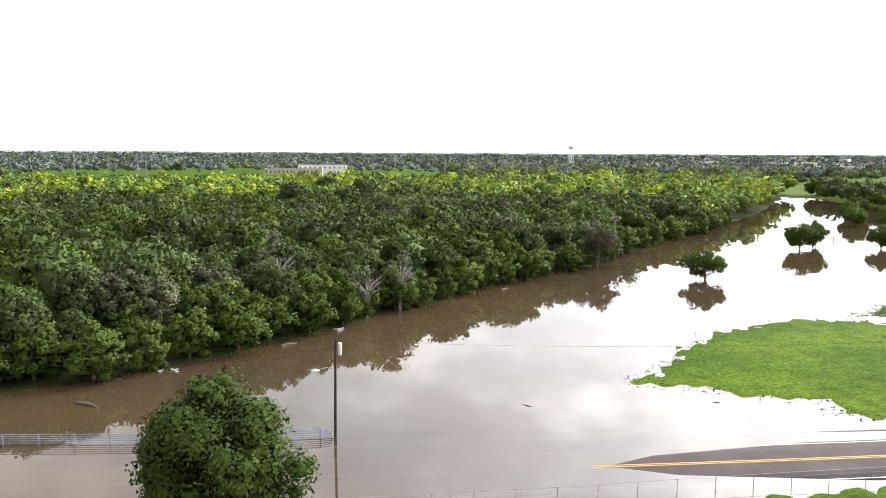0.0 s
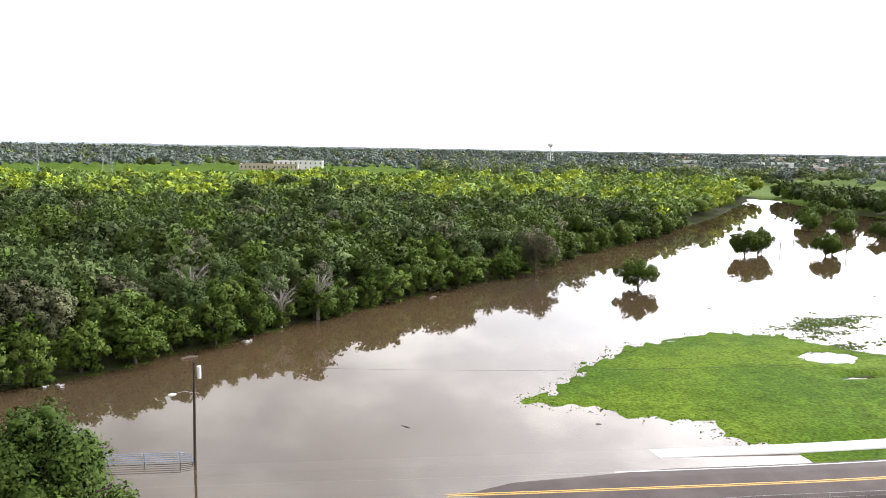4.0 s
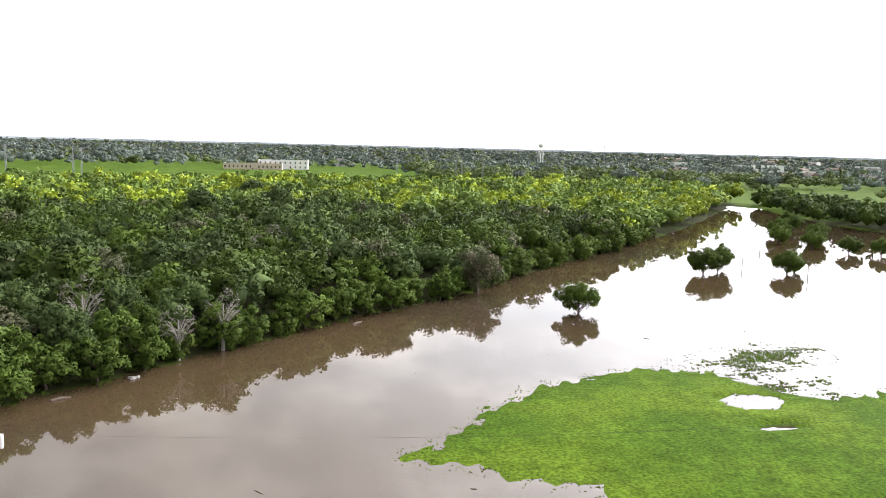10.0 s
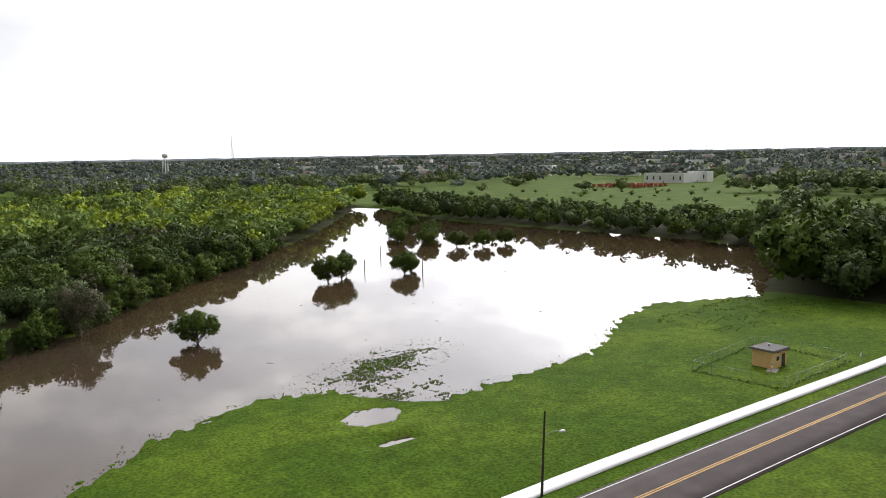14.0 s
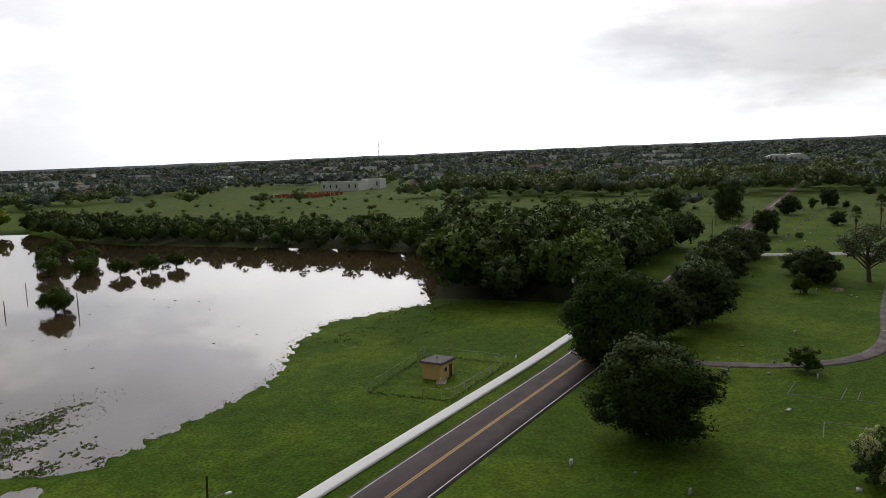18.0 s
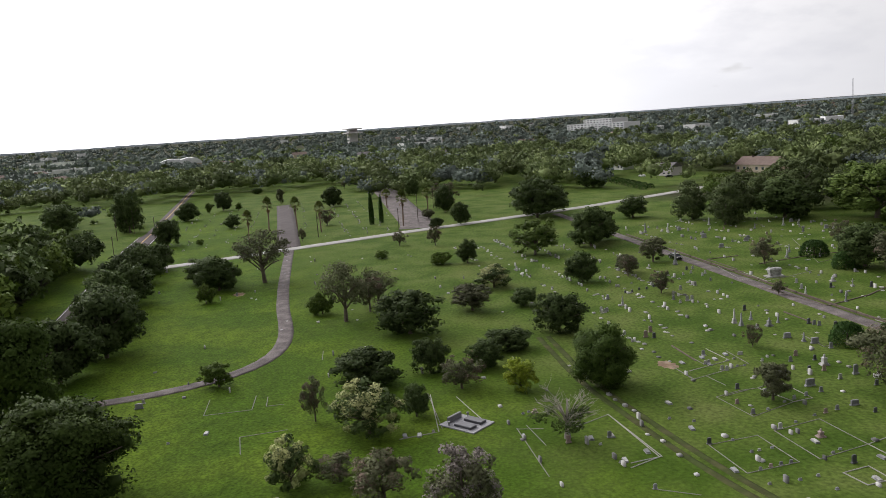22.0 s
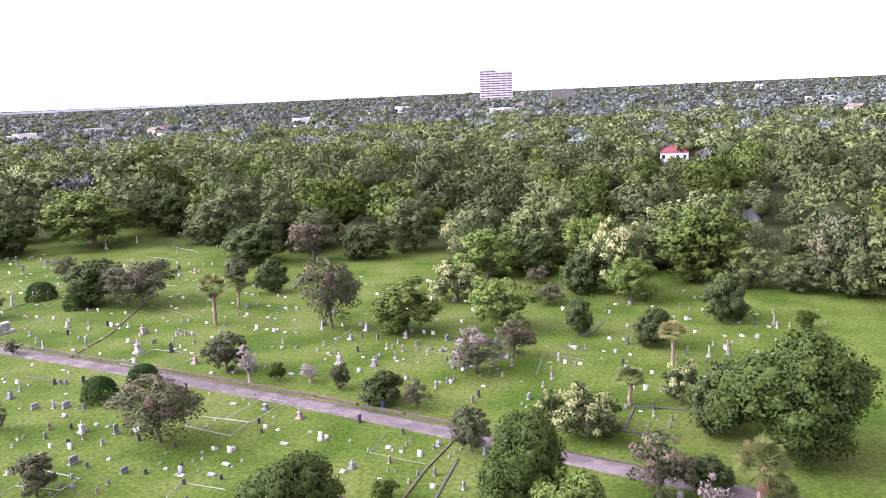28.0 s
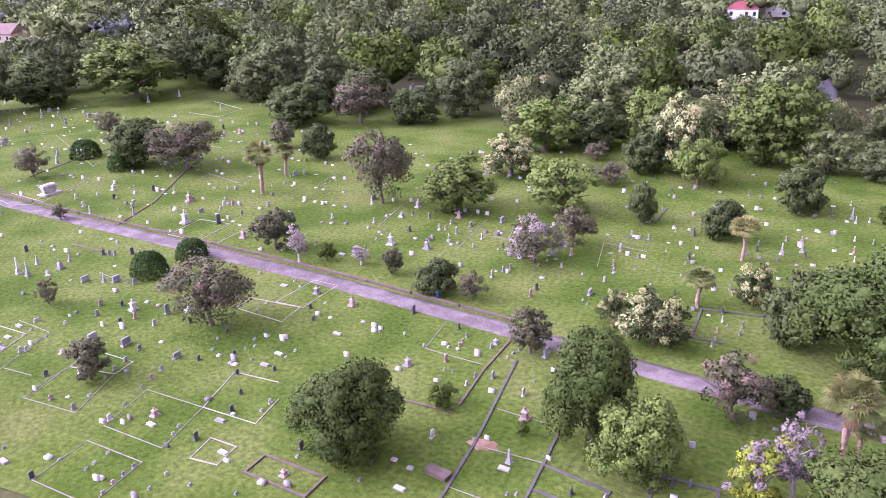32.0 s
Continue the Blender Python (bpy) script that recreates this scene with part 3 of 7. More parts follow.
# ---- trees ----
def leaf_quads(rng, centres, radii, per, leaf, up=0.35, flat=0.85, corners=4, heart=None):
    """Leaf sprays on the outside of clumps: small bent-off faces, roughly outwards and up. Their shading leans with the clump, and with the crown round its heart."""
    n = len(centres) * per
    c, r = np.repeat(centres, per, 0), np.repeat(radii, per)
    d = rng.normal(size=(n, 3))
    d[:, 2] = d[:, 2] * 0.8 + 0.25
    d /= np.linalg.norm(d, axis=1)[:, None]
    p = c + d * (r * rng.uniform(0.6, 1.1, n))[:, None] * np.array([1, 1, flat])
    nrm = d + rng.normal(size=(n, 3)) * 0.55 + np.array([0, 0, up])
    nrm /= np.linalg.norm(nrm, axis=1)[:, None]
    a = np.cross(nrm, rng.normal(size=(n, 3)))
    a /= np.linalg.norm(a, axis=1)[:, None]
    b = np.cross(nrm, a)
    s = leaf * rng.uniform(0.55, 1.35, n)[:, None]
    droop = nrm * s * 0.25
    round_ = nrm * 0.26 + d * 0.42
    if heart is not None:
        out = p - np.asarray(heart, float)
        round_ += 0.62 * out / np.maximum(np.linalg.norm(out, axis=1), 0.01)[:, None]
    round_ /= np.linalg.norm(round_, axis=1)[:, None]
    if corners == 3:
        v = np.stack([p - a * s * 0.55 - b * s * 0.3 - droop, p + a * s * 0.5 - b * s * 0.35, p + b * s * 0.62 - droop], 1)
        return v.reshape(-1, 3), np.arange(n * 3).reshape(-1, 3), np.repeat(round_, 3, 0)
    v = np.stack([p - a * s * 0.5, p - b * s * 0.33 - droop, p + a * s * 0.6, p + b * s * 0.36 - droop], 1)
    return v.reshape(-1, 3), np.arange(n * 4).reshape(-1, 4), np.repeat(round_, 4, 0)


def clump_centres(rng, n, rx, height, base, shape=1.0, bough=(0.34, 0.50)):
    """Places of the clumps of a crown: over a few uneven boughs, which together make the crown's outline."""
    half = (height - base) / 2
    k = max(3, min(11, n // 7))
    turn = rng.uniform(0, 6.28)
    boughs = []
    for i in range(k):
        z = 1 - 2 * (i + 0.35) / k
        a = turn + i * 2.4 + rng.uniform(-0.35, 0.35)
        out = math.sqrt(max(0.0, 1 - min(z, 0.95) ** 2)) * (0.62 if z > -0.3 else 0.7) * rng.uniform(0.8, 1.12)
        boughs.append((math.cos(a) * out, math.sin(a) * out, z * 0.58 * rng.uniform(0.85, 1.1), rng.uniform(*bough)))
    boughs = np.array(boughs)
    pick = boughs[rng.randint(0, k, n)]
    d = rng.normal(size=(n, 3))
    d[:, 2] = d[:, 2] * 0.9 + 0.12
    d /= np.linalg.norm(d, axis=1)[:, None]
    p = pick[:, :3] + d * (pick[:, 3] * rng.uniform(0.5, 1.0, n) ** 0.5)[:, None]
    return np.stack([p[:, 0] * rx, p[:, 1] * rx, base + half + p[:, 2] * half * shape], 1)


ICO = None


def hearts(centres, radii, squash=0.85):
    """Opaque inner foliage added to block light: one faceted knot in the middle of each clump, and its outward normals.
    """
    global ICO
    if ICO is None:
        bm = bmesh.new()
        bmesh.ops.create_icosphere(bm, subdivisions=1, radius=1.0)
        ICO = np.array([v.co[:] for v in bm.verts]), np.array([[v.index for v in f.verts] for f in bm.faces])
        bm.free()
    p, f = ICO
    v = centres[:, None, :] + p[None] * radii[:, None, None] * np.array([1, 1, squash])
    faces = f[None] + (np.arange(len(centres)) * len(p))[:, None, None]
    return v.reshape(-1, 3), faces.reshape(-1, 3), np.tile(p, (len(centres), 1))


def with_hearts(v, f, n_, centres, radii, squash=0.85):
    hv, hf, hn = hearts(np.asarray(centres, float), np.asarray(radii, float), squash)
    return np.concatenate([v, hv]), np.concatenate([f, hf + len(v)]), np.concatenate([n_, hn])


def dome_centres(rng, n, r, h, low):
    """Places of the clumps of a full crown: over a rounded, lumpy dome."""
    d = rng.normal(size=(n, 3))
    d[:, 2] = np.abs(d[:, 2]) * 1.1 - 0.35
    d /= np.linalg.norm(d, axis=1)[:, None]
    a, b = rng.uniform(0, 6.28, 2)
    az = np.arctan2(d[:, 1], d[:, 0])
    out = (0.80 + 0.13 * np.sin(3 * az + a) * np.cos(2.5 * d[:, 2] + b) + 0.10 * rng.normal(size=n)).clip(0.45, 1.0)
    wide = r * np.array([1, 1]) * rng.uniform(0.88, 1.12, 2)
    half = h * (1 - low) * 0.5
    return np.stack([d[:, 0] * out * wide[0], d[:, 1] * out * wide[1], h * low + half + d[:, 2] * out * half], 1)


def tree_proto(seed, kind, rx, height, clear, leaf_mat, leaf=0.42, clumps=60, per=62, second=None, second_share=0.0, trunk="bark", limbs=7, low=False, corners=3, bough=(0.34, 0.50)):
    """A tree as a thing: trunk with limbs, and a crown of leaf clumps (in two leaf colours where second is given)."""
    rng = np.random.RandomState(seed)
    top = new(kind)
    crown_base, base = height * clear, height * max(clear, 0.12)
    lean = rng.normal(size=2) * 0.03 * height
    bm = tube_bm([(0, 0, -0.3), (lean[0] * 0.3, lean[1] * 0.3, base * 0.6 + 0.3), (lean[0], lean[1], base + (height - base) * 0.55)], [0.034 * height, 0.026 * height, 0.010 * height], 7)
    for i in range(limbs):
        a = i * 6.28 / limbs + rng.uniform(-0.4, 0.4)
        z0 = base * 0.7 + rng.uniform(0, 0.25) * (height - base)
        reach, rise = rx * rng.uniform(0.55, 0.85), (height - base) * rng.uniform(0.25, 0.55)
        mid = (lean[0] * 0.5 + math.cos(a) * reach * 0.5, lean[1] * 0.5 + math.sin(a) * reach * 0.5, z0 + rise * 0.65)
        tube_bm([(lean[0] * 0.5, lean[1] * 0.5, z0), mid, (math.cos(a) * reach, math.sin(a) * reach, z0 + rise)], [0.014 * height, 0.010 * height, 0.004 * height] if limbs < 16 else [0.010 * height, 0.006 * height, 0.002 * height], 5, bm)
        if limbs >= 16:
            for k in range(5):
                b, u = a + rng.uniform(-1.4, 1.4), rng.uniform(0.35, 0.95)
                root = Vector(mid).lerp(Vector((math.cos(a) * reach, math.sin(a) * reach, z0 + rise)), u)
                tip = root + Vector((math.cos(b), math.sin(b), rng.uniform(-0.1, 1.0))) * rx * rng.uniform(0.2, 0.4)
                tube_bm([root, root.lerp(tip, 0.5) + Vector(rng.normal(size=3) * 0.05 * rx), tip], [0.0035 * height, 0.0025 * height, 0.001 * height], 3, bm)
    part("trunk", bm, trunk, top)
    rc = rx * rng.uniform(0.15, 0.27, clumps)
    cc = clump_centres(rng, clumps, rx * 0.92, height - rx * 0.10, crown_base + rx * 0.06, bough=bough)
    if low:
        cc[:, 2] = base + (cc[:, 2] - base) * 0.45
    heart = (0, 0, crown_base + (height - crown_base) * 0.42)
    if second:
        pick = rng.uniform(size=clumps) < second_share
        v, f, n_ = leaf_quads(rng, cc[~pick], rc[~pick], per, leaf, corners=corners, heart=heart)
        mesh_object("crown", v, f, leaf_mat, top, normals=n_)
        v, f, n_ = leaf_quads(rng, cc[pick] * [1.05, 1.05, 1.02], rc[pick] * 0.8, per, leaf * 0.8, corners=corners, heart=heart)
        mesh_object("blossom" if "cream" in second else "dry_foliage", v, f, second, top, normals=n_)
    else:
        v, f, n_ = leaf_quads(rng, cc, rc, per, leaf, corners=corners, heart=heart)
        if clear < 0.03:
            v, f, n_ = with_hearts(v, f, n_, cc, rc * 0.46)
        mesh_object("crown", v, f, leaf_mat, top, normals=n_)
    return top, rx, height


def far_crowns(name, spots, leaf_mats, label, leaf=0.9, clumps=9, per=14, seed=1, category="woods", low=0.2):
    """Woods that nobody could count: crowns of leaf sprays, many trees in one mesh."""
    rng = np.random.RandomState(seed)
    V, F, I, N, tones, at = [], [], [], [], [], 0
    for x, y, z, r, h, mi in spots:
        cc = dome_centres(rng, clumps, r * 0.92, h * 0.97, low) + [x, y, z]
        rc = r * rng.uniform(0.20, 0.36, clumps)
        v, f, n_ = leaf_quads(rng, cc, rc, per, leaf * r / 4.5, corners=3, heart=(x, y, z + h * 0.4))
        middle = np.array([[x, y, z + h * (0.5 + 0.5 * low) * 0.92]])
        v, f, n_ = with_hearts(v, f, n_, middle, [r * 0.55], 0.5 * h * (1 - low) / r)
        N.append(n_), V.append(v), F.append(f + at), I.append(np.full(len(f), mi)), tones.append(np.full(len(v), rng.uniform(-1, 1)))
        at += len(v)
    ob = mesh_object(name, np.concatenate(V), np.concatenate(F), None, slots=leaf_mats, index=np.concatenate(I), normals=np.concatenate(N))
    ob.data.attributes.new("tree_tone", "FLOAT", "POINT").data.foreach_set("value", np.concatenate(tones).astype(np.float32))
    return tagged(ob, label, category, kind="stuff")


PROTO = {}
GROW = {
    "oak": dict(rx=6, height=11, clear=-0.08, leaf_mat="leaf_oak", clumps=125, per=68, leaf=0.44),
    "nearoak": dict(rx=6, height=11, clear=-0.08, leaf_mat="leaf_live", clumps=190, per=170, leaf=0.24, bough=(0.24, 0.38)),
    "neargreen": dict(rx=6, height=11, clear=-0.06, leaf_mat="leaf_elm", clumps=190, per=190, leaf=0.22, bough=(0.23, 0.37), limbs=10),
    "nearlight": dict(rx=5, height=11, clear=-0.04, leaf_mat="leaf_light", clumps=150, per=120, leaf=0.27),
    "wood": dict(rx=5, height=11, clear=-0.1, leaf_mat="leaf_wood", clumps=75, per=63, leaf=0.45),
    "light": dict(rx=5, height=10, clear=-0.04, leaf_mat="leaf_light", clumps=80, per=70, leaf=0.38),
    "bright": dict(rx=3.2, height=6.2, clear=0.0, leaf_mat="leaf_bright", clumps=70, per=80, leaf=0.25),
    "flood": dict(rx=5, height=8, clear=0.16, leaf_mat="leaf_wood", clumps=80, per=70, leaf=0.40, limbs=12),
    "airy": dict(rx=6, height=13, clear=0.26, leaf_mat="leaf_olive", clumps=70, per=63, leaf=0.32, limbs=12),
    "olive": dict(rx=3, height=7, clear=0.0, leaf_mat="leaf_olive", clumps=64, per=77, leaf=0.25),
    "brown": dict(rx=3.4, height=7, clear=0.05, leaf_mat="leaf_olive", clumps=64, per=74, leaf=0.25, second="leaf_brown", second_share=0.5),
    "cream": dict(rx=4, height=7.5, clear=-0.06, leaf_mat="leaf_oak", clumps=95, per=80, leaf=0.31, second="leaf_cream", second_share=0.52),
    "creamgrey": dict(rx=4, height=8, clear=-0.02, leaf_mat="leaf_olive", clumps=80, per=74, leaf=0.29, second="leaf_grey", second_share=0.45),
    "cedar": dict(rx=5.5, height=10, clear=0.08, leaf_mat="leaf_olive", clumps=100, per=80, leaf=0.31, second="leaf_brown", second_share=0.3, limbs=12),
    "small": dict(rx=2.6, height=4.6, clear=0.02, leaf_mat="leaf_wood", clumps=54, per=70, leaf=0.23),
    "bush": dict(rx=3.2, height=5, clear=-0.1, leaf_mat="leaf_wood", clumps=64, per=77, leaf=0.27),
    "yellow": dict(rx=2.8, height=8.5, clear=-0.04, leaf_mat="leaf_bright", clumps=66, per=77, leaf=0.25, second="leaf_grey", second_share=0.4),
    "greybare": dict(rx=2.0, height=8, clear=0.22, leaf_mat="leaf_grey", clumps=40, per=60, leaf=0.18, trunk="dead_wood", limbs=16),
    "bare": dict(rx=4, height=8.5, clear=0.2, leaf_mat="leaf_oak", clumps=14, per=80, leaf=0.25, trunk="dead_wood", limbs=26, low=True),
    "snag": dict(rx=3.2, height=10, clear=0.3, leaf_mat="leaf_grey", clumps=14, per=28, leaf=0.14, trunk="dead_wood", limbs=26),
    "grand": dict(rx=7, height=14, clear=-0.08, leaf_mat="leaf_town", clumps=120, per=64, leaf=0.46, bough=(0.40, 0.56)),
    "granddark": dict(rx=7, height=14, clear=-0.08, leaf_mat="leaf_dusk", clumps=120, per=64, leaf=0.46, bough=(0.40, 0.56)),
    "grandlight": dict(rx=6.5, height=13, clear=-0.05, leaf_mat="leaf_light", clumps=110, per=60, leaf=0.43, bough=(0.40, 0.56)),
    "grandcream": dict(rx=6.5, height=12, clear=-0.05, leaf_mat="leaf_town", clumps=110, per=56, leaf=0.42, second="leaf_cream", second_share=0.13),
    "banktree": dict(rx=4, height=7, clear=-0.16, leaf_mat="leaf_wood", clumps=64, per=60, leaf=0.41),
}
WORDS = {
    "grand": "large leafy tree with a rounded green crown", "granddark": "large dark green tree with a dense crown", "grandlight": "large tree with a full fresh green crown", "grandcream": "large green tree flecked with cream blossom",
    "flood": "spreading green tree with a forked trunk",
    "neargreen": "large broad tree with fine mid green leaves", "nearlight": "full tree with fresh yellow green leaves",
    "nearoak": "large round oak with dense dark green leaves",
    "oak": "broad live oak with dense dark green leaves", "wood": "leafy green woodland tree with an uneven crown", "light": "full tree with fresh light green leaves",
    "bright": "small round tree with bright yellow green leaves", "airy": "tall thin tree with airy pale foliage", "olive": "upright tree with dull olive green leaves",
    "brown": "small tree with dry brownish olive foliage", "cream": "dark green tree tipped with cream blossom", "creamgrey": "olive green tree with grey dry twigs",
    "cedar": "wide cedar with layered brownish green boughs", "small": "small young tree with green leaves", "bush": "low rounded green bush on grass",
    "yellow": "yellow green tree with bare grey twigs", "greybare": "nearly leafless tree with pale grey twigs", "bare": "dying tree with bare pale branches", "snag": "leafless grey dead tree with fine twigs", "banktree": "low spreading tree with green boughs",
}


def plant(kind, x, y, height, radius, turn, where="on the lawn", group="trees"):
    key = (kind, int(abs(x * 7 + y * 3)) % 3 if kind in ("oak", "wood", "light", "brown", "banktree", "grand", "granddark") else 0)
    if key not in PROTO:
        PROTO[key] = tree_proto(17 * len(PROTO) + 5, kind_name(kind), **GROW[kind])
        ob, r, h = PROTO[key]
        use = ob
    else:
        ob, r, h = PROTO[key]
        use = None
    m = pose(x, y, ground_z(x, y), 0, 0, turn) @ Matrix.Diagonal((radius / r, radius / r, height / h, 1))
    if use is None:
        use = copy_thing(ob, m)
    use.matrix_basis = m
    return tagged(use, WORDS[kind] + " " + where, "bush" if kind == "bush" else "tree", group)


def kind_name(kind):
    return {"oak": "oak_tree", "nearoak": "oak_tree", "wood": "woodland_tree", "cedar": "cedar_tree", "bush": "bush", "bare": "dead_tree", "greybare": "dead_tree", "snag": "dead_tree"}.get(kind, "tree")

CEMETERY_TREES = """
nearoak 166.9 43.0 19.0 8.6
nearoak 134.8 28.6 13.6 8.2
small 171.5 13.2 4.4 2.8
airy 259.5 2.5 14.8 7.5
oak 268.9 17.3 8.0 6.1
bush 240.0 17.3 5.4 2.2
airy 204.1 -11.9 13.0 5.7
brown 209.9 -18.0 8.8 3.5
bush 213.2 -8.0 5.6 2.9
oak 187.8 -22.0 9.4 6.0
oak 161.1 -9.5 6.6 4.9
cream 141.5 -6.3 7.2 4.4
oak 144.9 -13.4 5.3 1.9
brown 149.0 0.0 6.7 1.7
cream 129.5 4.7 6.0 2.7
brown 120.9 -4.4 6.6 3.6
creamgrey 115.4 -11.6 7.9 3.9
oak 162.9 -19.8 6.4 2.9
brown 153.2 -22.3 5.4 3.2
bright 148.6 -29.9 5.2 2.6
bare 129.7 -28.9 8.0 3.8
nearoak 144.9 -41.3 9.7 5.0
oak 175.5 -47.4 8.2 4.6
oak 168.9 -35.1 4.2 4.0
olive 199.6 -38.1 6.4 4.5
cream 219.1 -49.4 5.5 4.3
oak 198.0 -49.3 4.4 2.9
bush 256.7 -46.2 4.1 3.1
oak 254.6 -53.4 7.5 2.8
brown 291.8 -53.4 7.0 2.3
brown 299.8 -43.2 5.3 2.5
bush 277.7 -32.9 2.8 2.1
light 255.0 -73.9 11.1 6.4
oak 213.7 -69.7 8.0 3.7
oak 267.4 -99.4 11.8 6.0
oak 334.1 -105.6 17.6 10.5
brown 404.1 -86.7 12.9 6.2
oak 338.6 -75.6 9.6 3.7
brown 193.2 -78.7 5.7 2.2
olive 218.3 -83.7 4.9 2.8
oak 458.1 -40.5 11.7 5.1
brown 376.3 -27.8 7.8 3.5
oak 399.9 10.7 6.8 3.5
oak 358.1 34.7 11.4 5.0
oak 440.2 88.0 15.1 7.8
oak 421.1 55.6 20.8 6.1
oak 317.6 64.4 10.0 4.2
oak 199.4 34.1 14.3 6.4
oak 185.9 39.6 12.6 6.1
oak 217.6 36.4 12.3 6.1
oak 232.3 38.4 13.3 6.2
oak 247.4 35.6 12.0 5.8
oak 261.7 38.8 12.5 5.8
oak 278.4 36.4 12.1 5.8
oak 293.1 37.7 11.6 5.3
oak 299.7 33.2 9.5 4.7
brown 151.9 -71.4 4.2 1.4
olive 130.4 -58.9 6.1 2.5
cedar 126.1 -75.1 9.6 5.2
brown 207.8 -115.3 7.4 3.3
cedar 180.3 -131.8 11.1 7.3
oak 157.2 -149.1 8.7 3.6
brown 179.7 -97.7 3.3 1.4
olive 226.2 -95.4 7.3 3.1
neargreen 95.0 -58.3 10.8 5.5
small 90.3 -69.5 2.9 1.7
neargreen 74.2 -69.2 13.4 4.8
nearlight 68.8 -65.8 9.8 3.8
olive 85.4 -83.9 6.6 2.5
cream 78.1 -95.0 5.0 1.9
cream 72.4 -91.7 7.4 3.8
brown 62.1 -78.9 7.9 3.7
oak 57.7 -81.9 4.6 2.7
yellow 58.4 -64.9 8.6 2.6
greybare 55.7 -66.5 10.5 1.9
neargreen 48.6 -61.9 10.1 7.3
neargreen 48.1 -93.2 16.6 8.2
oak 56.4 -98.0 10.9 4.1
cream 62.3 -107.0 6.3 2.5
oak 103.1 -95.0 5.7 3.0
brown 97.4 -94.5 4.7 1.8
olive 111.9 -98.4 4.7 1.6
greybare 118.0 -99.8 3.2 1.5
small 123.9 -99.2 3.3 1.4
olive 134.2 -100.2 7.6 3.2
greybare 127.1 -96.5 6.8 1.7
cedar 129.1 -126.8 14.9 5.4
light 114.2 -127.7 11.0 6.0
cream 112.6 -151.8 9.0 5.3
light 96.6 -134.1 10.7 5.9
oak 82.4 -133.7 7.8 2.4
creamgrey 93.8 -110.2 7.8 4.1
brown 90.2 -118.7 7.0 3.4
oak 69.0 -130.5 7.5 3.2
oak 58.0 -147.9 9.8 3.9
small 44.3 -146.0 3.7 2.1
brown 99.2 -169.1 4.1 2.6
light 252.0 -190.0 19.2 13.6
olive 170.6 -154.1 7.4 3.2
oak 193.5 -131.5 11.2 6.5
light 76.6 -158.4 10.1 4.6
cream 80.5 -164.2 16.3 5.6
oak 87.4 -163.6 10.2 5.0
light 112.2 -172.1 12.7 7.7
oak 102.5 -177.8 11.0 6.0
oak 181.3 -176.6 12.2 7.8
brown 165.8 -182.0 12.6 6.9
oak 152.2 -187.1 10.5 6.2
oak 271.8 -170.7 15.6 9.9
oak 240.2 -215.8 18.4 9.2
oak 229.0 -227.1 18.6 9.3
granddark 44.6 -172.6 8.2 4.9
oak 33.9 -177.1 12.9 6.6
oak 161.1 -28.6 5.2 3.0
brown 128.8 -0.8 3.5 2.7
airy 216.9 -21.1 7.6 4.6
oak 255.5 14.4 10.1 5.6
oak 349.6 -113.8 15.5 8.4
oak 258.7 -93.1 13.2 6.1
oak 307.1 -132.9 9.3 5.1
granddark 269.8 -146.4 14.6 6.0
granddark 280.1 -156.1 15.4 6.4
granddark 288.6 -146.0 13.2 5.9
oak 431.4 -176.2 11.6 7.3
oak 461.9 91.5 14.2 8.5
oak 325.4 65.8 10.0 4.6
oak 459.3 61.0 10.6 5.9
brown 213.5 -81.5 5.4 2.4
oak 443.8 58.4 11.8 5.8
oak 304.6 41.8 6.9 5.1
oak 450.5 32.2 10.4 5.5
oak 489.9 15.7 11.7 5.1
small 478.5 22.6 6.7 2.2
small 483.0 7.8 4.8 2.0
bush 352.4 22.9 2.5 1.5
oak 334.4 -64.7 4.5 2.7
olive 364.7 -69.1 4.7 2.7
brown 334.1 -13.8 5.1 1.5
brown 573.7 -62.0 8.6 2.4
oak 480.8 -88.4 10.7 3.7
oak 381.8 -80.9 13.6 4.1
oak 596.4 -5.4 5.0 3.9
olive 500.1 -15.9 9.9 2.6
brown 221.9 -149.7 7.0 3.2
oak 192.3 -185.3 9.1 3.8
brown 92.5 -153.3 4.6 3.6
grandcream 82.5 -184.4 12.5 6.2
grandcream 98.2 -195.6 9.4 7.9
grandlight 110.0 -192.6 10.3 5.6
granddark 70.9 -190.1 11.8 6.5
grandcream 59.3 -205.4 10.0 4.7
granddark 35.0 -171.0 15.3 6.0
grand 26.5 -170.7 14.2 7.0
cream 72.9 -95.4 3.9 3.3
small 80.8 -67.7 1.9 0.7
"""
r_turn = random.Random(4)
for line in CEMETERY_TREES.strip().splitlines():
    kind, x, y, h, r = line.split()
    plant(kind, float(x), float(y), float(h), 1.15 * float(r), r_turn.uniform(0, 360), "among the graves", "cemetery trees")

# trees that stand in the flood
for x, y, h, r in ((91.0, 148.1, 7.6, 4.8), (147.4, 192.3, 8.6, 5.0), (152.9, 193.9, 8.4, 4.6), (157.5, 198.4, 8.8, 2.6), (171.7, 189.0, 7.8, 4.4), (177.0, 192.7, 6.6, 2.6), (226.3, 227.8, 7, 4.4), (234.3, 222.2, 7.2, 4.2),
                   (246.3, 222.4, 7, 4), (246.5, 268.2, 8, 5), (222.5, 241.2, 7.5, 4.4), (230.3, 249.2, 8, 4.5), (218.6, 254.3, 8, 4.6), (237.5, 279.8, 8.5, 5), (250.8, 288.9, 9, 5), (263.1, 307.0, 9, 5)):
    plant("flood", x, y, h, r, r_turn.uniform(0, 360), "standing in flood water", "flooded trees")
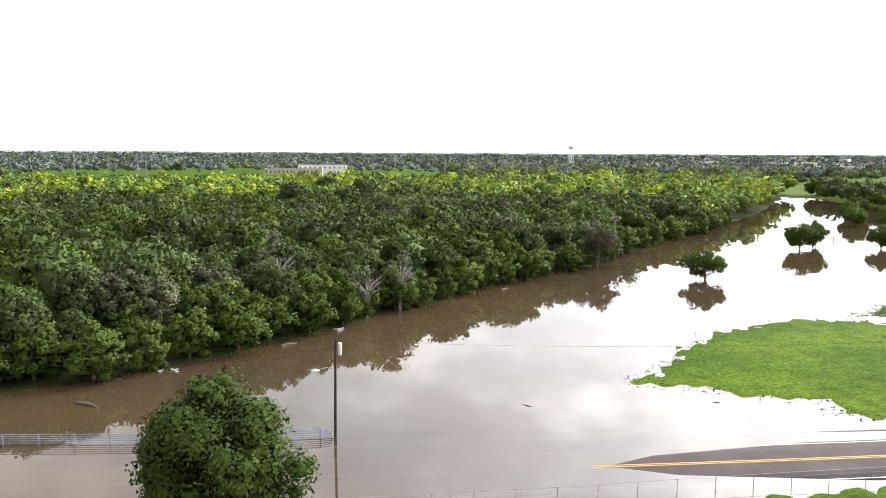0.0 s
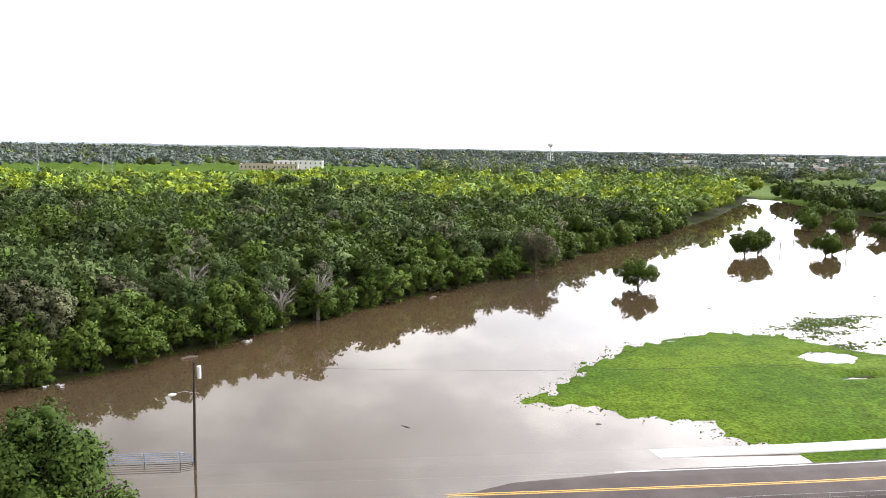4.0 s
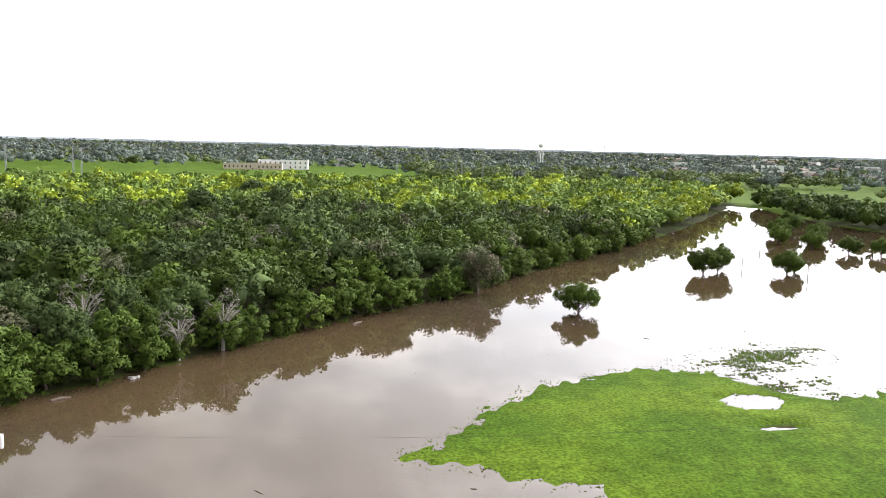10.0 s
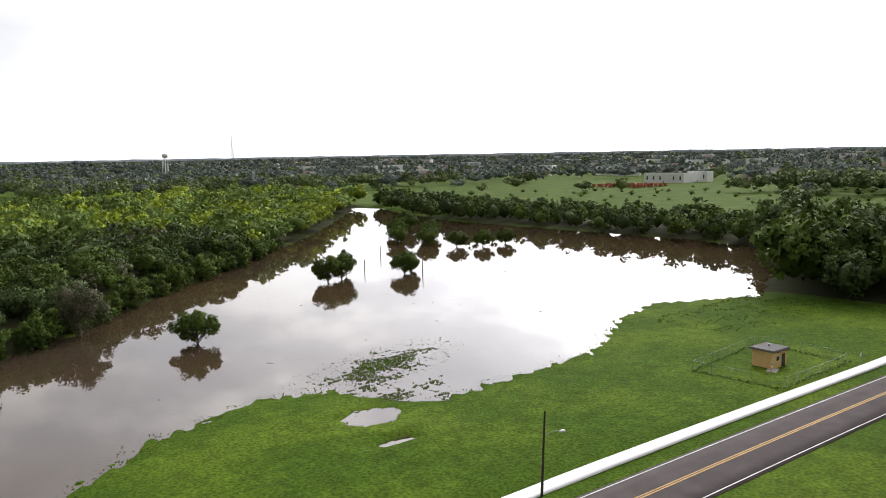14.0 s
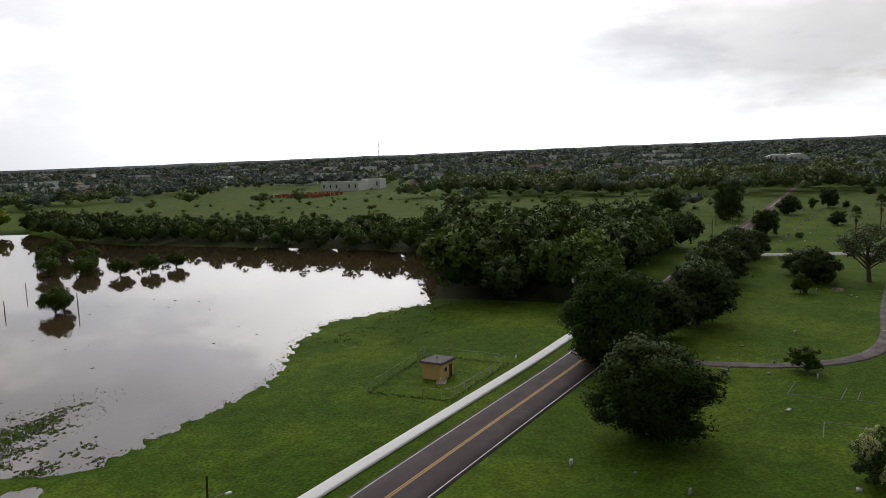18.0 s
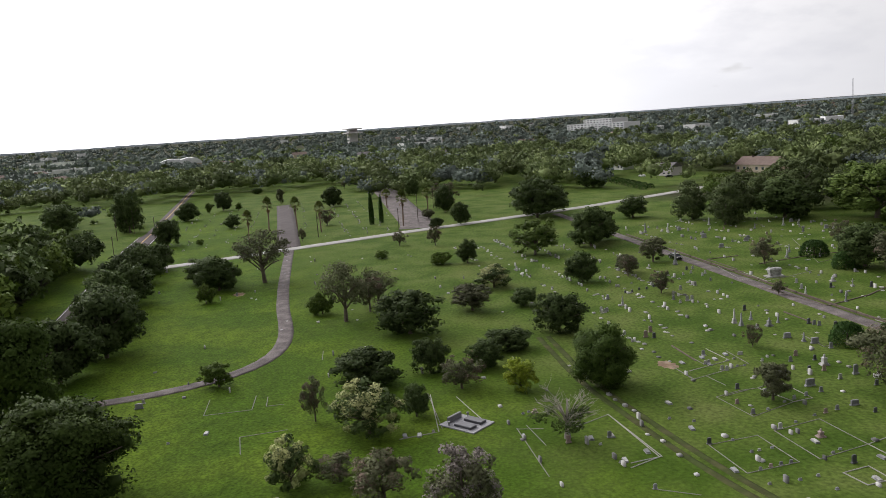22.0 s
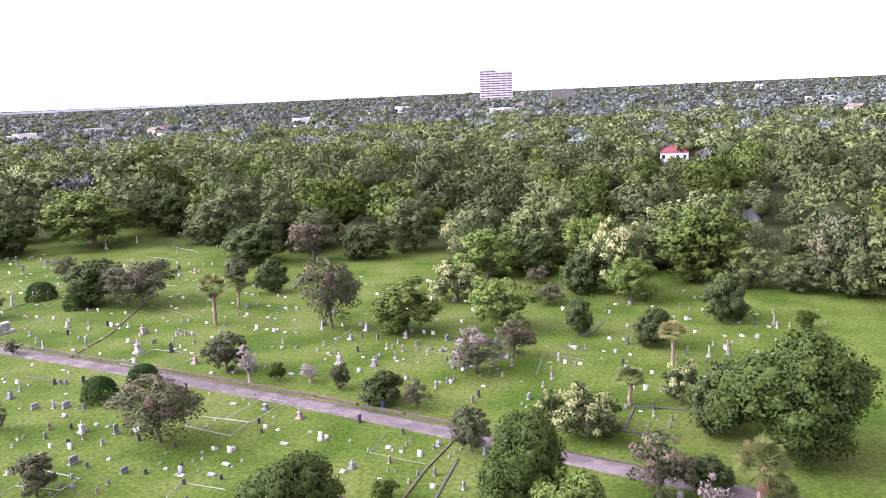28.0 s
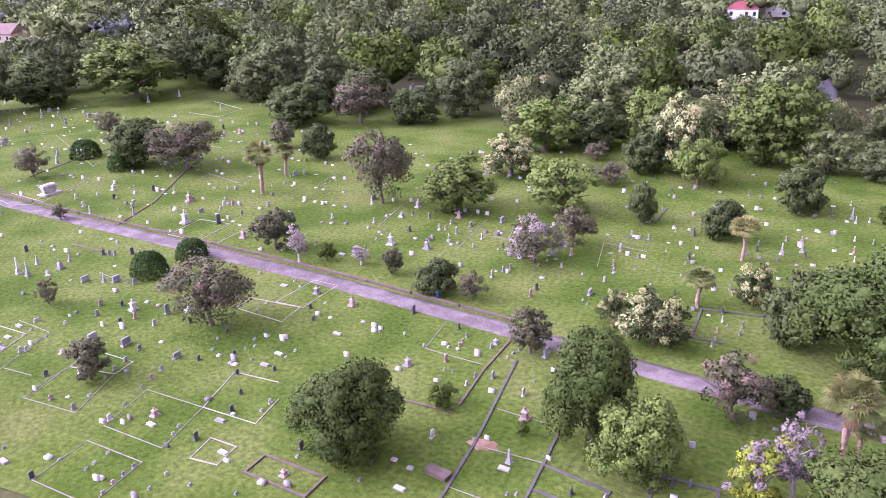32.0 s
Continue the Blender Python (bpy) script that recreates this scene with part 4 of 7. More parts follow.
plant("nearoak", -2.9, 55.3, 11.9, 6.8, 40, "standing in flood water", "flooded trees")

# the wooded bank: the front ranks one by one, the rest of the wood in one
BANK = FLOOD[2:14]


def along(line, s):
    seg = np.r_[0, np.cumsum(np.hypot(*np.diff(line, axis=0).T))]
    x, y = np.interp(s, seg, line[:, 0]), np.interp(s, seg, line[:, 1])
    e = np.interp(s + 1, seg, line[:, 0]) - x, np.interp(s + 1, seg, line[:, 1]) - y
    k = math.hypot(*e) or 1
    return x, y, -e[1] / k, e[0] / k


rng = np.random.RandomState(21)
length = np.hypot(*np.diff(BANK, axis=0).T).sum()
s = 6.0
while s < length - 4:
    x, y, nx_, ny_ = along(BANK, s)
    for rank in range(3):
        d = (0.8, 7.0, 14.0)[rank] + rng.uniform(-1.2, 1.2)
        h = (6.4, 9.0, 10.8)[rank] * rng.uniform(0.85, 1.2)
        if s < 110 or rank == 0 and s < 330:
            kind = "banktree" if rank == 0 else rng.choice(["wood", "oak", "light", "olive", "snag"], p=[0.36, 0.42, 0.08, 0.06, 0.08])
            wide = 0.56 if rank == 0 else 0.46
            plant(kind, x + nx_ * d + rng.uniform(-1, 1), y + ny_ * d + rng.uniform(-1, 1), h, (0.5 if kind == "snag" else 1) * h * wide * rng.uniform(0.9, 1.12), rng.uniform(0, 360), "on the flooded bank", "trees on the bank")
    s += 5.4 * (1 + s / 420)

spots = []
for gxx in np.arange(-330, 420, 6.6):
    for gyy in np.arange(70, 640, 6.6):
        x, y = gxx + rng.uniform(-2.6, 2.6), gyy + rng.uniform(-2.6, 2.6)
        far = math.hypot(x, y)
        if y < 92 and x > -60 or (far > 300 and rng.uniform() < 0.45) or y > 560 + 0.1 * x:
            continue
        spots.append((x, y, far))
sx, sy = np.array([(a, b) for a, b, _ in spots]).T
dist = shore_distance(sx, sy)
north = sy > np.interp(sx, WATERLINE[:14, 0], WATERLINE[:14, 1])
keep = north & (dist > np.where(sx > 150, 0.0, np.where(sx > 12, 4.5, 16.0))) & (sx > -0.36 * sy - 25) & (sx < np.interp(sy, [300, 470, 560], [420, 345, 330]))
wood = []
for x, y in zip(sx[keep], sy[keep]):
    far = math.hypot(x, y)
    tone = 0.5 + 0.5 * math.sin(x * 0.045 + 1.7 * math.sin(y * 0.031)) * math.cos(y * 0.05 + x * 0.012)
    h = rng.choice([rng.uniform(8, 10.5), rng.uniform(10, 12.5), rng.uniform(12, 15)], p=[0.4, 0.42, 0.18])
    pick = rng.choice(5, p=[0.34, 0.30 + 0.22 * (1 - tone), 0.24 - 0.22 * (1 - tone), 0.05, 0.07])
    wood.append((x, y, 0.5, h * rng.uniform(0.33, 0.50) * (1.25 if far > 300 else 1), h, int(pick)))
for x, y, h, kind in ((27.8, 190.5, 13, "snag"), (31.7, 202.4, 13, "snag"), (22.6, 128.9, 11, "snag"), (-25.4, 172.7, 13, "snag"), (16.4, 124.0, 9, "snag"), (35.7, 206.0, 12.5, "snag"), (57.1, 169.2, 13.5, "oak"), (77.1, 171.4, 11.5, "cedar"), (12.4, 298.6, 17, "oak"), (39.9, 313.1, 17.5, "oak"), (31.0, 370.4, 17, "oak"), (57.1, 304.6, 16, "oak")):
    plant(kind, x, y, h, h * (0.3 if kind == "snag" else 0.5), r_turn.uniform(0, 360), "rising above the wood", "trees in the wood")
# cloud shade nearby and sunlight beyond are put into the leaf colours
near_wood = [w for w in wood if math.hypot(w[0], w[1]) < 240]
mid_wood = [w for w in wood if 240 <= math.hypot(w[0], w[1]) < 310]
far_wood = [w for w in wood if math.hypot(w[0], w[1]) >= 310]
far_crowns("woods", near_wood, ["leaf_shaded", "leaf_oak", "leaf_wood", "leaf_olive", "leaf_shaded"], "dense green wood behind the flooded bank", clumps=26, per=34, seed=3, leaf=0.58)
far_crowns("woods", mid_wood, ["leaf_shaded", "leaf_oak", "leaf_wood", "leaf_shaded", "leaf_olive"], "wood in the middle of the bank, cloud shade in its green", clumps=20, per=20, seed=5, leaf=0.78)
far_crowns("woods", far_wood, ["leaf_bright", "leaf_light", "leaf_light", "leaf_wood", "leaf_bright"], "wood further up the bank, sunlight in its leaf colour", clumps=14, per=13, seed=4, leaf=1.0)

# ---- woods and belts further off ----
# open ground round the houses and along the side street, kept free of trees: x, y, radius
GLADES = [(419.9, -279.2, 26), (398.0, -249.3, 24), (455.6, -231.8, 20), (434.5, -216.5, 22), (92.2, -436.6, 17), (88.0, -411.0, 12), (196.9, -424.0, 13), (165.6, -209.1, 6), (164.2, -197.5, 6), (50.9, -188.4, 5), (52.1, -199.5, 6), (53.4, -212.0, 6), (55.6, -226.7, 6), (55.0, -242.8, 6), (54.3, -262.0, 5),
          (159.0, -399.4, 8), (123.3, -368.5, 8), (524.8, -234.0, 14), (380.1, -153.3, 14), (362.8, -140.7, 12), (404.7, -172.9, 14), (382.1, -208.5, 16), (437.5, -196.1, 16), (474.6, -213.0, 16), (699.8, 469.6, 60), (636.1, 442.8, 40), (744.5, 211.2, 25)]


def open_ground(x, y):
    return any((x - a) ** 2 + (y - b) ** 2 < r * r for a, b, r in GLADES)


# round the houses the trees are lower: x, y, radius, height
LOWER = [(360.8, -237.3, 62, 8.5), (325.7, -204.8, 40, 11), (86.7, -396.0, 34, 9), (75.3, -344.0, 34, 11), (190.9, -391.0, 26, 10), (157.4, -374.7, 20, 10), (54.5, -233.3, 26, 11)]


def ceiling_of_crowns(x, y):
    return min([h for a, b, r, h in LOWER if (x - a) ** 2 + (y - b) ** 2 < r * r], default=99.0)


def scatter(poly, step, hlow, hhigh, seed, mats=(0.5, 0.3, 0.2), wide=0.45):
    p = np.array(poly, float)
    r = np.random.RandomState(seed)
    out = []
    for x in np.arange(p[:, 0].min(), p[:, 0].max(), step):
        for y in np.arange(p[:, 1].min(), p[:, 1].max(), step):
            a, b = x + r.uniform(-0.4, 0.4) * step, y + r.uniform(-0.4, 0.4) * step
            odd = False
            for (x0, y0), (x1, y1) in zip(p, np.roll(p, -1, 0)):
                if (y0 > b) != (y1 > b) and a < (x1 - x0) * (b - y0) / (y1 - y0) + x0:
                    odd = not odd
            if odd and not open_ground(a, b):
                if r.uniform() < 0.10:
                    continue
                h = min(hlow + (hhigh - hlow) * r.uniform() ** 1.4, ceiling_of_crowns(a, b))
                out.append((a, b, 0.4, h * wide * r.uniform(0.85, 1.15), h, int(r.choice(len(mats), p=mats))))
    return out


MIX = ["leaf_wood", "leaf_oak", "leaf_light"]
GROVE = ["leaf_shaded", "leaf_oak", "leaf_wood"]
TOWN = ["leaf_town", "leaf_dusk", "leaf_light", "leaf_wood"]
far_crowns("woods", scatter([(208.9, 64.8), (321.2, 55.0), (337.5, 106.2), (320.1, 160.8), (289.9, 145.1), (254.4, 118.2), (231.9, 103.2), (212.7, 100.6)], 8.5, 12, 19, 5), GROVE, "dark green grove at the water's edge beside the road", clumps=46, per=24, leaf=0.72, seed=6, low=0.0)
far_crowns("woods", scatter([(289.9, 145.1), (335.9, 145.8), (341.7, 197.2), (337.3, 293.3), (360.5, 401.7), (377.3, 464.7), (355.2, 462.3), (335.8, 431.8), (314.8, 385.9), (291.6, 312.5), (301.1, 283.6), (295.7, 239.0), (298.5, 197.9)], 8.0, 9, 13, 7), GROVE, "belt of dark trees along the far shore", clumps=18, per=14, leaf=1.0, seed=8, low=-0.05)
south = scatter([(158.2, -190.4), (190.5, -190.9), (247.8, -208.4), (275.3, -188.7), (350.9, -167.9), (408.1, -265.6), (460.2, -418.8), (126.6, -413.1), (-82.8, -408.7), (-75.1, -175.1), (23.2, -172.6), (85.9, -171.7), (113.4, -182.8)], 13.5, 10, 20, 9, (0.36, 0.36, 0.12, 0.16), 0.52)
r_south = random.Random(12)
for x, y, _, r, h, _ in [w for w in south if w[1] > -205]:
    kind = r_south.choice(["grand"] * 5 + ["granddark"] * 5 + ["grandlight"] * 2 + ["grandcream"] * 2 + ["oak", "olive"])
    plant(kind, x, y, h, (r if kind != "olive" else 0.7 * r) * 1.08, r_south.uniform(0, 360), "behind the graves", "trees behind the graves")
far_crowns("woods", [(x, y, z, r * 1.02, h * 1.05, i) for x, y, z, r, h, i in south if y <= -205], TOWN, "leafy wood of large trees further behind", clumps=34, per=26, leaf=0.55, seed=11, low=0.0)
scrub = scatter([(350, 70), (740, 70), (740, 420), (420, 520), (360, 330)], 30, 2.0, 5.0, 15, wide=0.75)
far_crowns("scrub", scrub, MIX, "scattered bushes in a rough field", clumps=16, per=18, leaf=0.6, seed=16, category="bushes", low=-0.1)

ring = []
rr = np.random.RandomState(31)
rad = 430.0
while rad < 3300:
    gap = 11.0 + rad * 0.007
    for a in np.arange(-25, 215, math.degrees(gap / rad)):
        az = radians(a + rr.uniform(-0.3, 0.3) * math.degrees(gap / rad))
        q = rad * rr.uniform(0.97, 1.03)
        x, y = 40 + q * math.sin(az), q * math.cos(az)
        if x < 420 and 0 < y < 620 + 0.2 * x or (340 < x < 595 and 30 < y < 330 and rr.uniform() < 0.985) or (380 < x < 800 and 330 <= y < 640 and rr.uniform() < 0.96) or (330 < x < 600 and -62 < y <= 30) or (330 < x < 480 and -150 < y <= -62 and rr.uniform() < 0.9) or open_ground(x, y):
            continue
        if -230 < x < 200 and 600 < y < 985 + 0.2 * x:
            continue
        h = rr.uniform(8, 17)
        ring.append((x, y, 0.4 + float(far_rise(x, y)), (0.60 + 0.00008 * rad) * h * rr.uniform(0.75, 1.3), h, int(rr.choice(3, p=[0.55, 0.3, 0.15]))))
    rad *= 1.026 if rad < 900 else 1.055
# a low uneven rim of land round the plain, haze put into its colour
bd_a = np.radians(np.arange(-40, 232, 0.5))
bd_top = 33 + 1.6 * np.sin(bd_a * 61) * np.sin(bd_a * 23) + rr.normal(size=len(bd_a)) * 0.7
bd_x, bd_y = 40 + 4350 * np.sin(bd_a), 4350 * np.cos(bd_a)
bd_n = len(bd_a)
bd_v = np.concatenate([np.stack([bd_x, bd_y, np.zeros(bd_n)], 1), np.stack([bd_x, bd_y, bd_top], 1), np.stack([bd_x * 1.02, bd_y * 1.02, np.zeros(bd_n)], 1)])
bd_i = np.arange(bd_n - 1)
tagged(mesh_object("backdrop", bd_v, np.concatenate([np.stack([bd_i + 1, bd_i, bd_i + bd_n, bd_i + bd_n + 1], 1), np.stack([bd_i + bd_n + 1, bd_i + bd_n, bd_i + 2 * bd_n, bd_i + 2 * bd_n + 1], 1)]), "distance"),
       "pale backdrop land along the horizon, haze in its colour", "backdrop", kind="structure")
# thick stands of trees before the large buildings
for x, y, n, wide in ((1150, -535, 70, 75), (620, -1815, 60, 70), (445, -1680, 40, 50), (1475, -204, 40, 40), (1010, 86, 30, 24)):
    for _ in range(n):
        a, b = x + rr.normal() * 20, y + rr.normal() * 20
        k = rr.uniform(-1, 1) * wide
        d_ = math.hypot(x, y)
        h = rr.uniform(13, 18)
        ring.append((a - y / d_ * k, b + x / d_ * k, 0.4 + float(far_rise(x, y)), 0.55 * h, h, int(rr.choice(3, p=[0.55, 0.3, 0.15]))))
far_crowns("woods", [r for r in ring if math.hypot(r[0], r[1]) < 900], ["leaf_town", "leaf_dusk", "leaf_hazed"], "town trees that stretch towards the horizon", clumps=18, per=15, leaf=0.80, seed=12)
far_crowns("woods", [r for r in ring if math.hypot(r[0], r[1]) >= 900], ["leaf_hazed", "leaf_hazed", "leaf_town"], "trees along the horizon, haze in their leaf colour", clumps=8, per=6, leaf=1.5, seed=13)

# ---- materials of made things ----
M.update({
    "marble": material("marble", (0.42, 0.415, 0.40), 0.7, vary=0.2, scale=2.0, second=(0.24, 0.235, 0.225), second_scale=1.2, per_object=0.1),
    "marker_stone": material("marker_stone", (0.29, 0.285, 0.27), 0.7, vary=0.2, scale=1.0, per_island=0.75),
    "granite": material("granite", (0.22, 0.22, 0.23), 0.55, vary=0.15, scale=3.0, per_object=0.3, fine=0.2, fine_scale=30),
    "dark_granite": material("dark_granite", (0.075, 0.075, 0.085), 0.4, vary=0.2, scale=3.0, per_object=0.3),
    "pink_granite": material("pink_granite", (0.28, 0.21, 0.19), 0.5, vary=0.2, scale=3.0, per_object=0.2, fine=0.15, fine_scale=30),
    "kerb_white": material("kerb_white", (0.27, 0.26, 0.235), 0.8, vary=0.2, scale=1.5),
    "kerb_grey": material("kerb_grey", (0.18, 0.17, 0.15), 0.85, vary=0.25, scale=1.2),
    "kerb_brown": material("kerb_brown", (0.105, 0.078, 0.062), 0.9, vary=0.3, scale=1.2),
    "kerb_dark": material("kerb_dark", (0.075, 0.072, 0.070), 0.9, vary=0.3, scale=1.2),
    "blue_steel": material("blue_steel", (0.30, 0.38, 0.52), 0.45, metal=0.2, vary=0.12, scale=1.5),
    "galvanised": material("galvanised", (0.30, 0.31, 0.32), 0.5, metal=0.4, vary=0.12, scale=2.0),
    "tan_wall": material("tan_wall", (0.76, 0.50, 0.21), 0.8, vary=0.1, scale=1.0),
    "roof_grey": material("roof_grey", (0.12, 0.11, 0.11), 0.9, vary=0.2, scale=1.0, fine=0.15, fine_scale=6),
    "roof_brown": material("roof_brown", (0.16, 0.115, 0.095), 0.9, vary=0.2, scale=0.6, fine=0.2, fine_scale=5),
    "roof_red": material("roof_red", (0.20, 0.045, 0.05), 0.7, vary=0.15, scale=0.6),
    "wall_white": material("wall_white", (0.82, 0.82, 0.81), 0.7, vary=0.06, scale=0.4, per_object=0.08),
    "wall_cream": material("wall_cream", (0.52, 0.44, 0.34), 0.8, vary=0.1, scale=0.5, per_object=0.1),
    "wall_pink": material("wall_pink", (0.60, 0.56, 0.56), 0.8, vary=0.06, scale=0.1),
    "glass": material("glass", (0.045, 0.055, 0.07), 0.08, vary=0.1, scale=0.5, spec=0.6),
    "door_dark": material("door_dark", (0.06, 0.05, 0.045), 0.6, vary=0.15, scale=1.0),
    "rust_red": material("rust_red", (0.38, 0.085, 0.035), 0.7, vary=0.25, scale=0.3, per_island=0.35),
    "car_black": material("car_black", (0.012, 0.012, 0.014), 0.25, vary=0.05),
    "car_white": material("car_white", (0.72, 0.72, 0.72), 0.3, vary=0.04),
    "rubber": material("rubber", (0.02, 0.02, 0.02), 0.85, vary=0.1),
    "bin_blue": material("bin_blue", (0.03, 0.07, 0.16), 0.5, vary=0.1),
    "palm_leaf": leaf_material("palm_leaf", (0.120, 0.155, 0.045), (0.165, 0.165, 0.055)),
    "palm_dry": leaf_material("palm_dry", (0.220, 0.150, 0.085), (0.170, 0.120, 0.075)),
    "palm_trunk": material("palm_trunk", (0.26, 0.18, 0.14), 0.95, vary=0.3, scale=3.0, bump=0.03, bump_scale=12),
    "hedge": leaf_material("hedge", (0.040, 0.085, 0.018), (0.050, 0.100, 0.022)),
    "lamp_glass": material("lamp_glass", (0.75, 0.75, 0.72), 0.2),
    "soil": material("soil", (0.16, 0.10, 0.06), 0.95, vary=0.25, scale=0.8, second=(0.28, 0.20, 0.13), second_scale=0.5),
})


# ---- gravestones ----
def slab_bm(w, d, h, round_top, z0=0.0, bm=None):
    """An upright tablet with a curved top."""
    own = bm or bmesh.new()
    n = 7
    prof = [(-w / 2, z0), (w / 2, z0)] + [(w / 2 * math.cos(math.pi * i / n), z0 + h - round_top + round_top * math.sin(math.pi * i / n)) for i in range(n + 1)]
    front = [own.verts.new((x, -d / 2, z)) for x, z in prof]
    back = [own.verts.new((x, d / 2, z)) for x, z in prof]
    own.faces.new(front), own.faces.new(back[::-1])
    for i in range(len(prof)):
        j = (i + 1) % len(prof)
        own.faces.new((front[i], back[i], back[j], front[j]))
    bmesh.ops.recalc_face_normals(own, faces=own.faces)
    return own


def taper_bm(w0, w1, z0, z1, bm=None, d0=None, d1=None):
    own = bm or bmesh.new()
    d0, d1 = d0 or w0, d1 or w1
    lo = [own.verts.new((x * w0 / 2, y * d0 / 2, z0)) for x, y in ((-1, -1), (1, -1), (1, 1), (-1, 1))]
    hi = [own.verts.new((x * w1 / 2, y * d1 / 2, z1)) for x, y in ((-1, -1), (1, -1), (1, 1), (-1, 1))]
    own.faces.new(lo[::-1]), own.faces.new(hi)
    for i in range(4):
        own.faces.new((lo[i], lo[(i + 1) % 4], hi[(i + 1) % 4], hi[i]))
    return own


STONE = {}


def stone_proto(kind, mat):
    top = new({"o": "obelisk", "x": "cross_monument", "l": "grave_ledger", "s": "grave_marker", "m": "grave_monument"}.get(kind, "headstone"))
    if kind in "hwd":
        part("base", box_bm(-0.42, -0.2, -0.05, 0.42, 0.2, 0.16, 0.02), mat, top)
        part("tablet", slab_bm(0.64, 0.18, 0.84, 0.12, 0.16), mat, top)
    elif kind == "b":
        part("base", box_bm(-0.85, -0.3, -0.05, 0.85, 0.3, 0.2, 0.03), mat, top)
        part("tablet", slab_bm(1.4, 0.32, 0.8, 0.06, 0.2), mat, top)
    elif kind == "s":
        bpy.data.objects.remove(top)
        top = part("grave_marker", taper_bm(0.6, 0.56, 0.08, 0.32, box_bm(-0.36, -0.24, -0.05, 0.36, 0.24, 0.08, 0.02), 0.34, 0.2), mat)
    elif kind == "l":
        part("border", box_bm(-0.52, -1.05, -0.05, 0.52, 1.05, 0.09, 0.02), "granite", top)
        part("ledger", box_bm(-0.42, -0.95, 0.09, 0.42, 0.95, 0.26, 0.03), mat, top)
    elif kind == "o":
        part("base", box_bm(-0.5, -0.5, -0.05, 0.5, 0.5, 0.22, 0.03), mat, top)
        part("plinth", taper_bm(0.74, 0.62, 0.22, 0.85), mat, top)
        part("shaft", taper_bm(0.22, 0.01, 2.75, 2.95, taper_bm(0.44, 0.22, 0.85, 2.75)), mat, top)
    elif kind == "x":
        part("base", taper_bm(0.8, 0.62, -0.05, 0.5), mat, top)
        part("cross", box_bm(-0.42, -0.08, 1.25, 0.42, 0.08, 1.45, 0.01, box_bm(-0.11, -0.09, 0.5, 0.11, 0.09, 1.95, 0.01)), mat, top)
    elif kind == "m":
        part("base", box_bm(-0.65, -0.55, 0.2, 0.65, 0.55, 0.36, 0.02, box_bm(-0.8, -0.7, -0.05, 0.8, 0.7, 0.2, 0.03)), mat, top)
        part("die", taper_bm(0.8, 0.72, 0.36, 1.2), mat, top)
        part("cap", taper_bm(0.7, 0.3, 1.3, 1.5, box_bm(-0.48, -0.48, 1.2, 0.48, 0.48, 1.3, 0.02)), mat, top)
        bm = bmesh.new()
        bmesh.ops.create_uvsphere(bm, u_segments=8, v_segments=6, radius=0.2, matrix=Matrix.Translation((0, 0, 1.72)) @ Matrix.Diagonal((1, 1, 1.3, 1)))
        part("finial", bm, mat, top, smooth=True)
    return top, {"h": 1.0, "w": 1.0, "d": 1.0, "b": 1.0, "s": 1.0, "l": 1.0, "o": 2.95, "x": 1.95, "m": 1.9}[kind]


STONE_WORDS = {"h": "upright grey granite headstone on a base", "w": "upright white marble headstone on a base", "d": "small dark weathered headstone on grass", "b": "broad grey granite headstone on a wide base",
               "s": "low slant grave marker in the grass", "l": "flat stone ledger over a grave", "o": "tall tapered stone obelisk on a plinth", "x": "stone cross on a tapered pedestal", "m": "stepped stone monument with a rounded finial"}
r_stone = random.Random(8)


def gravestone(kind, x, y, height):
    mat = {"h": r_stone.choice(["granite", "granite", "marble", "pink_granite"]), "w": "marble", "d": "dark_granite", "b": "granite", "s": r_stone.choice(["marble", "granite", "granite"]), "l": r_stone.choice(["marble", "granite"]),
           "o": r_stone.choice(["marble", "granite"]), "x": "marble", "m": r_stone.choice(["granite", "marble", "pink_granite"])}[kind]
    m = pose(x, y, LAND - 0.06, 0, 0, 84 + r_stone.gauss(0, 4))
    height *= 0.82
    size = height / STONE[(kind, mat)][1] if (kind, mat) in STONE else None
    if size is None:
        STONE[(kind, mat)] = stone_proto(kind, mat)
        ob = STONE[(kind, mat)][0]
        size = height / STONE[(kind, mat)][1]
    else:
        ob = copy_thing(STONE[(kind, mat)][0], m)
    wide = 0.70 * max(size, 0.8) if kind in "ls" else (0.36 + 0.5 * size)
    ob.matrix_basis = m @ Matrix.Diagonal((wide, wide, size, 1))
    words = STONE_WORDS[kind] if mat != "pink_granite" else STONE_WORDS[kind].replace("grey granite", "pinkish granite").replace("stone", "pinkish stone", 1)
    return tagged(ob, words, {"o": "obelisk", "x": "cross"}.get(kind, "gravestone"), "gravestones")


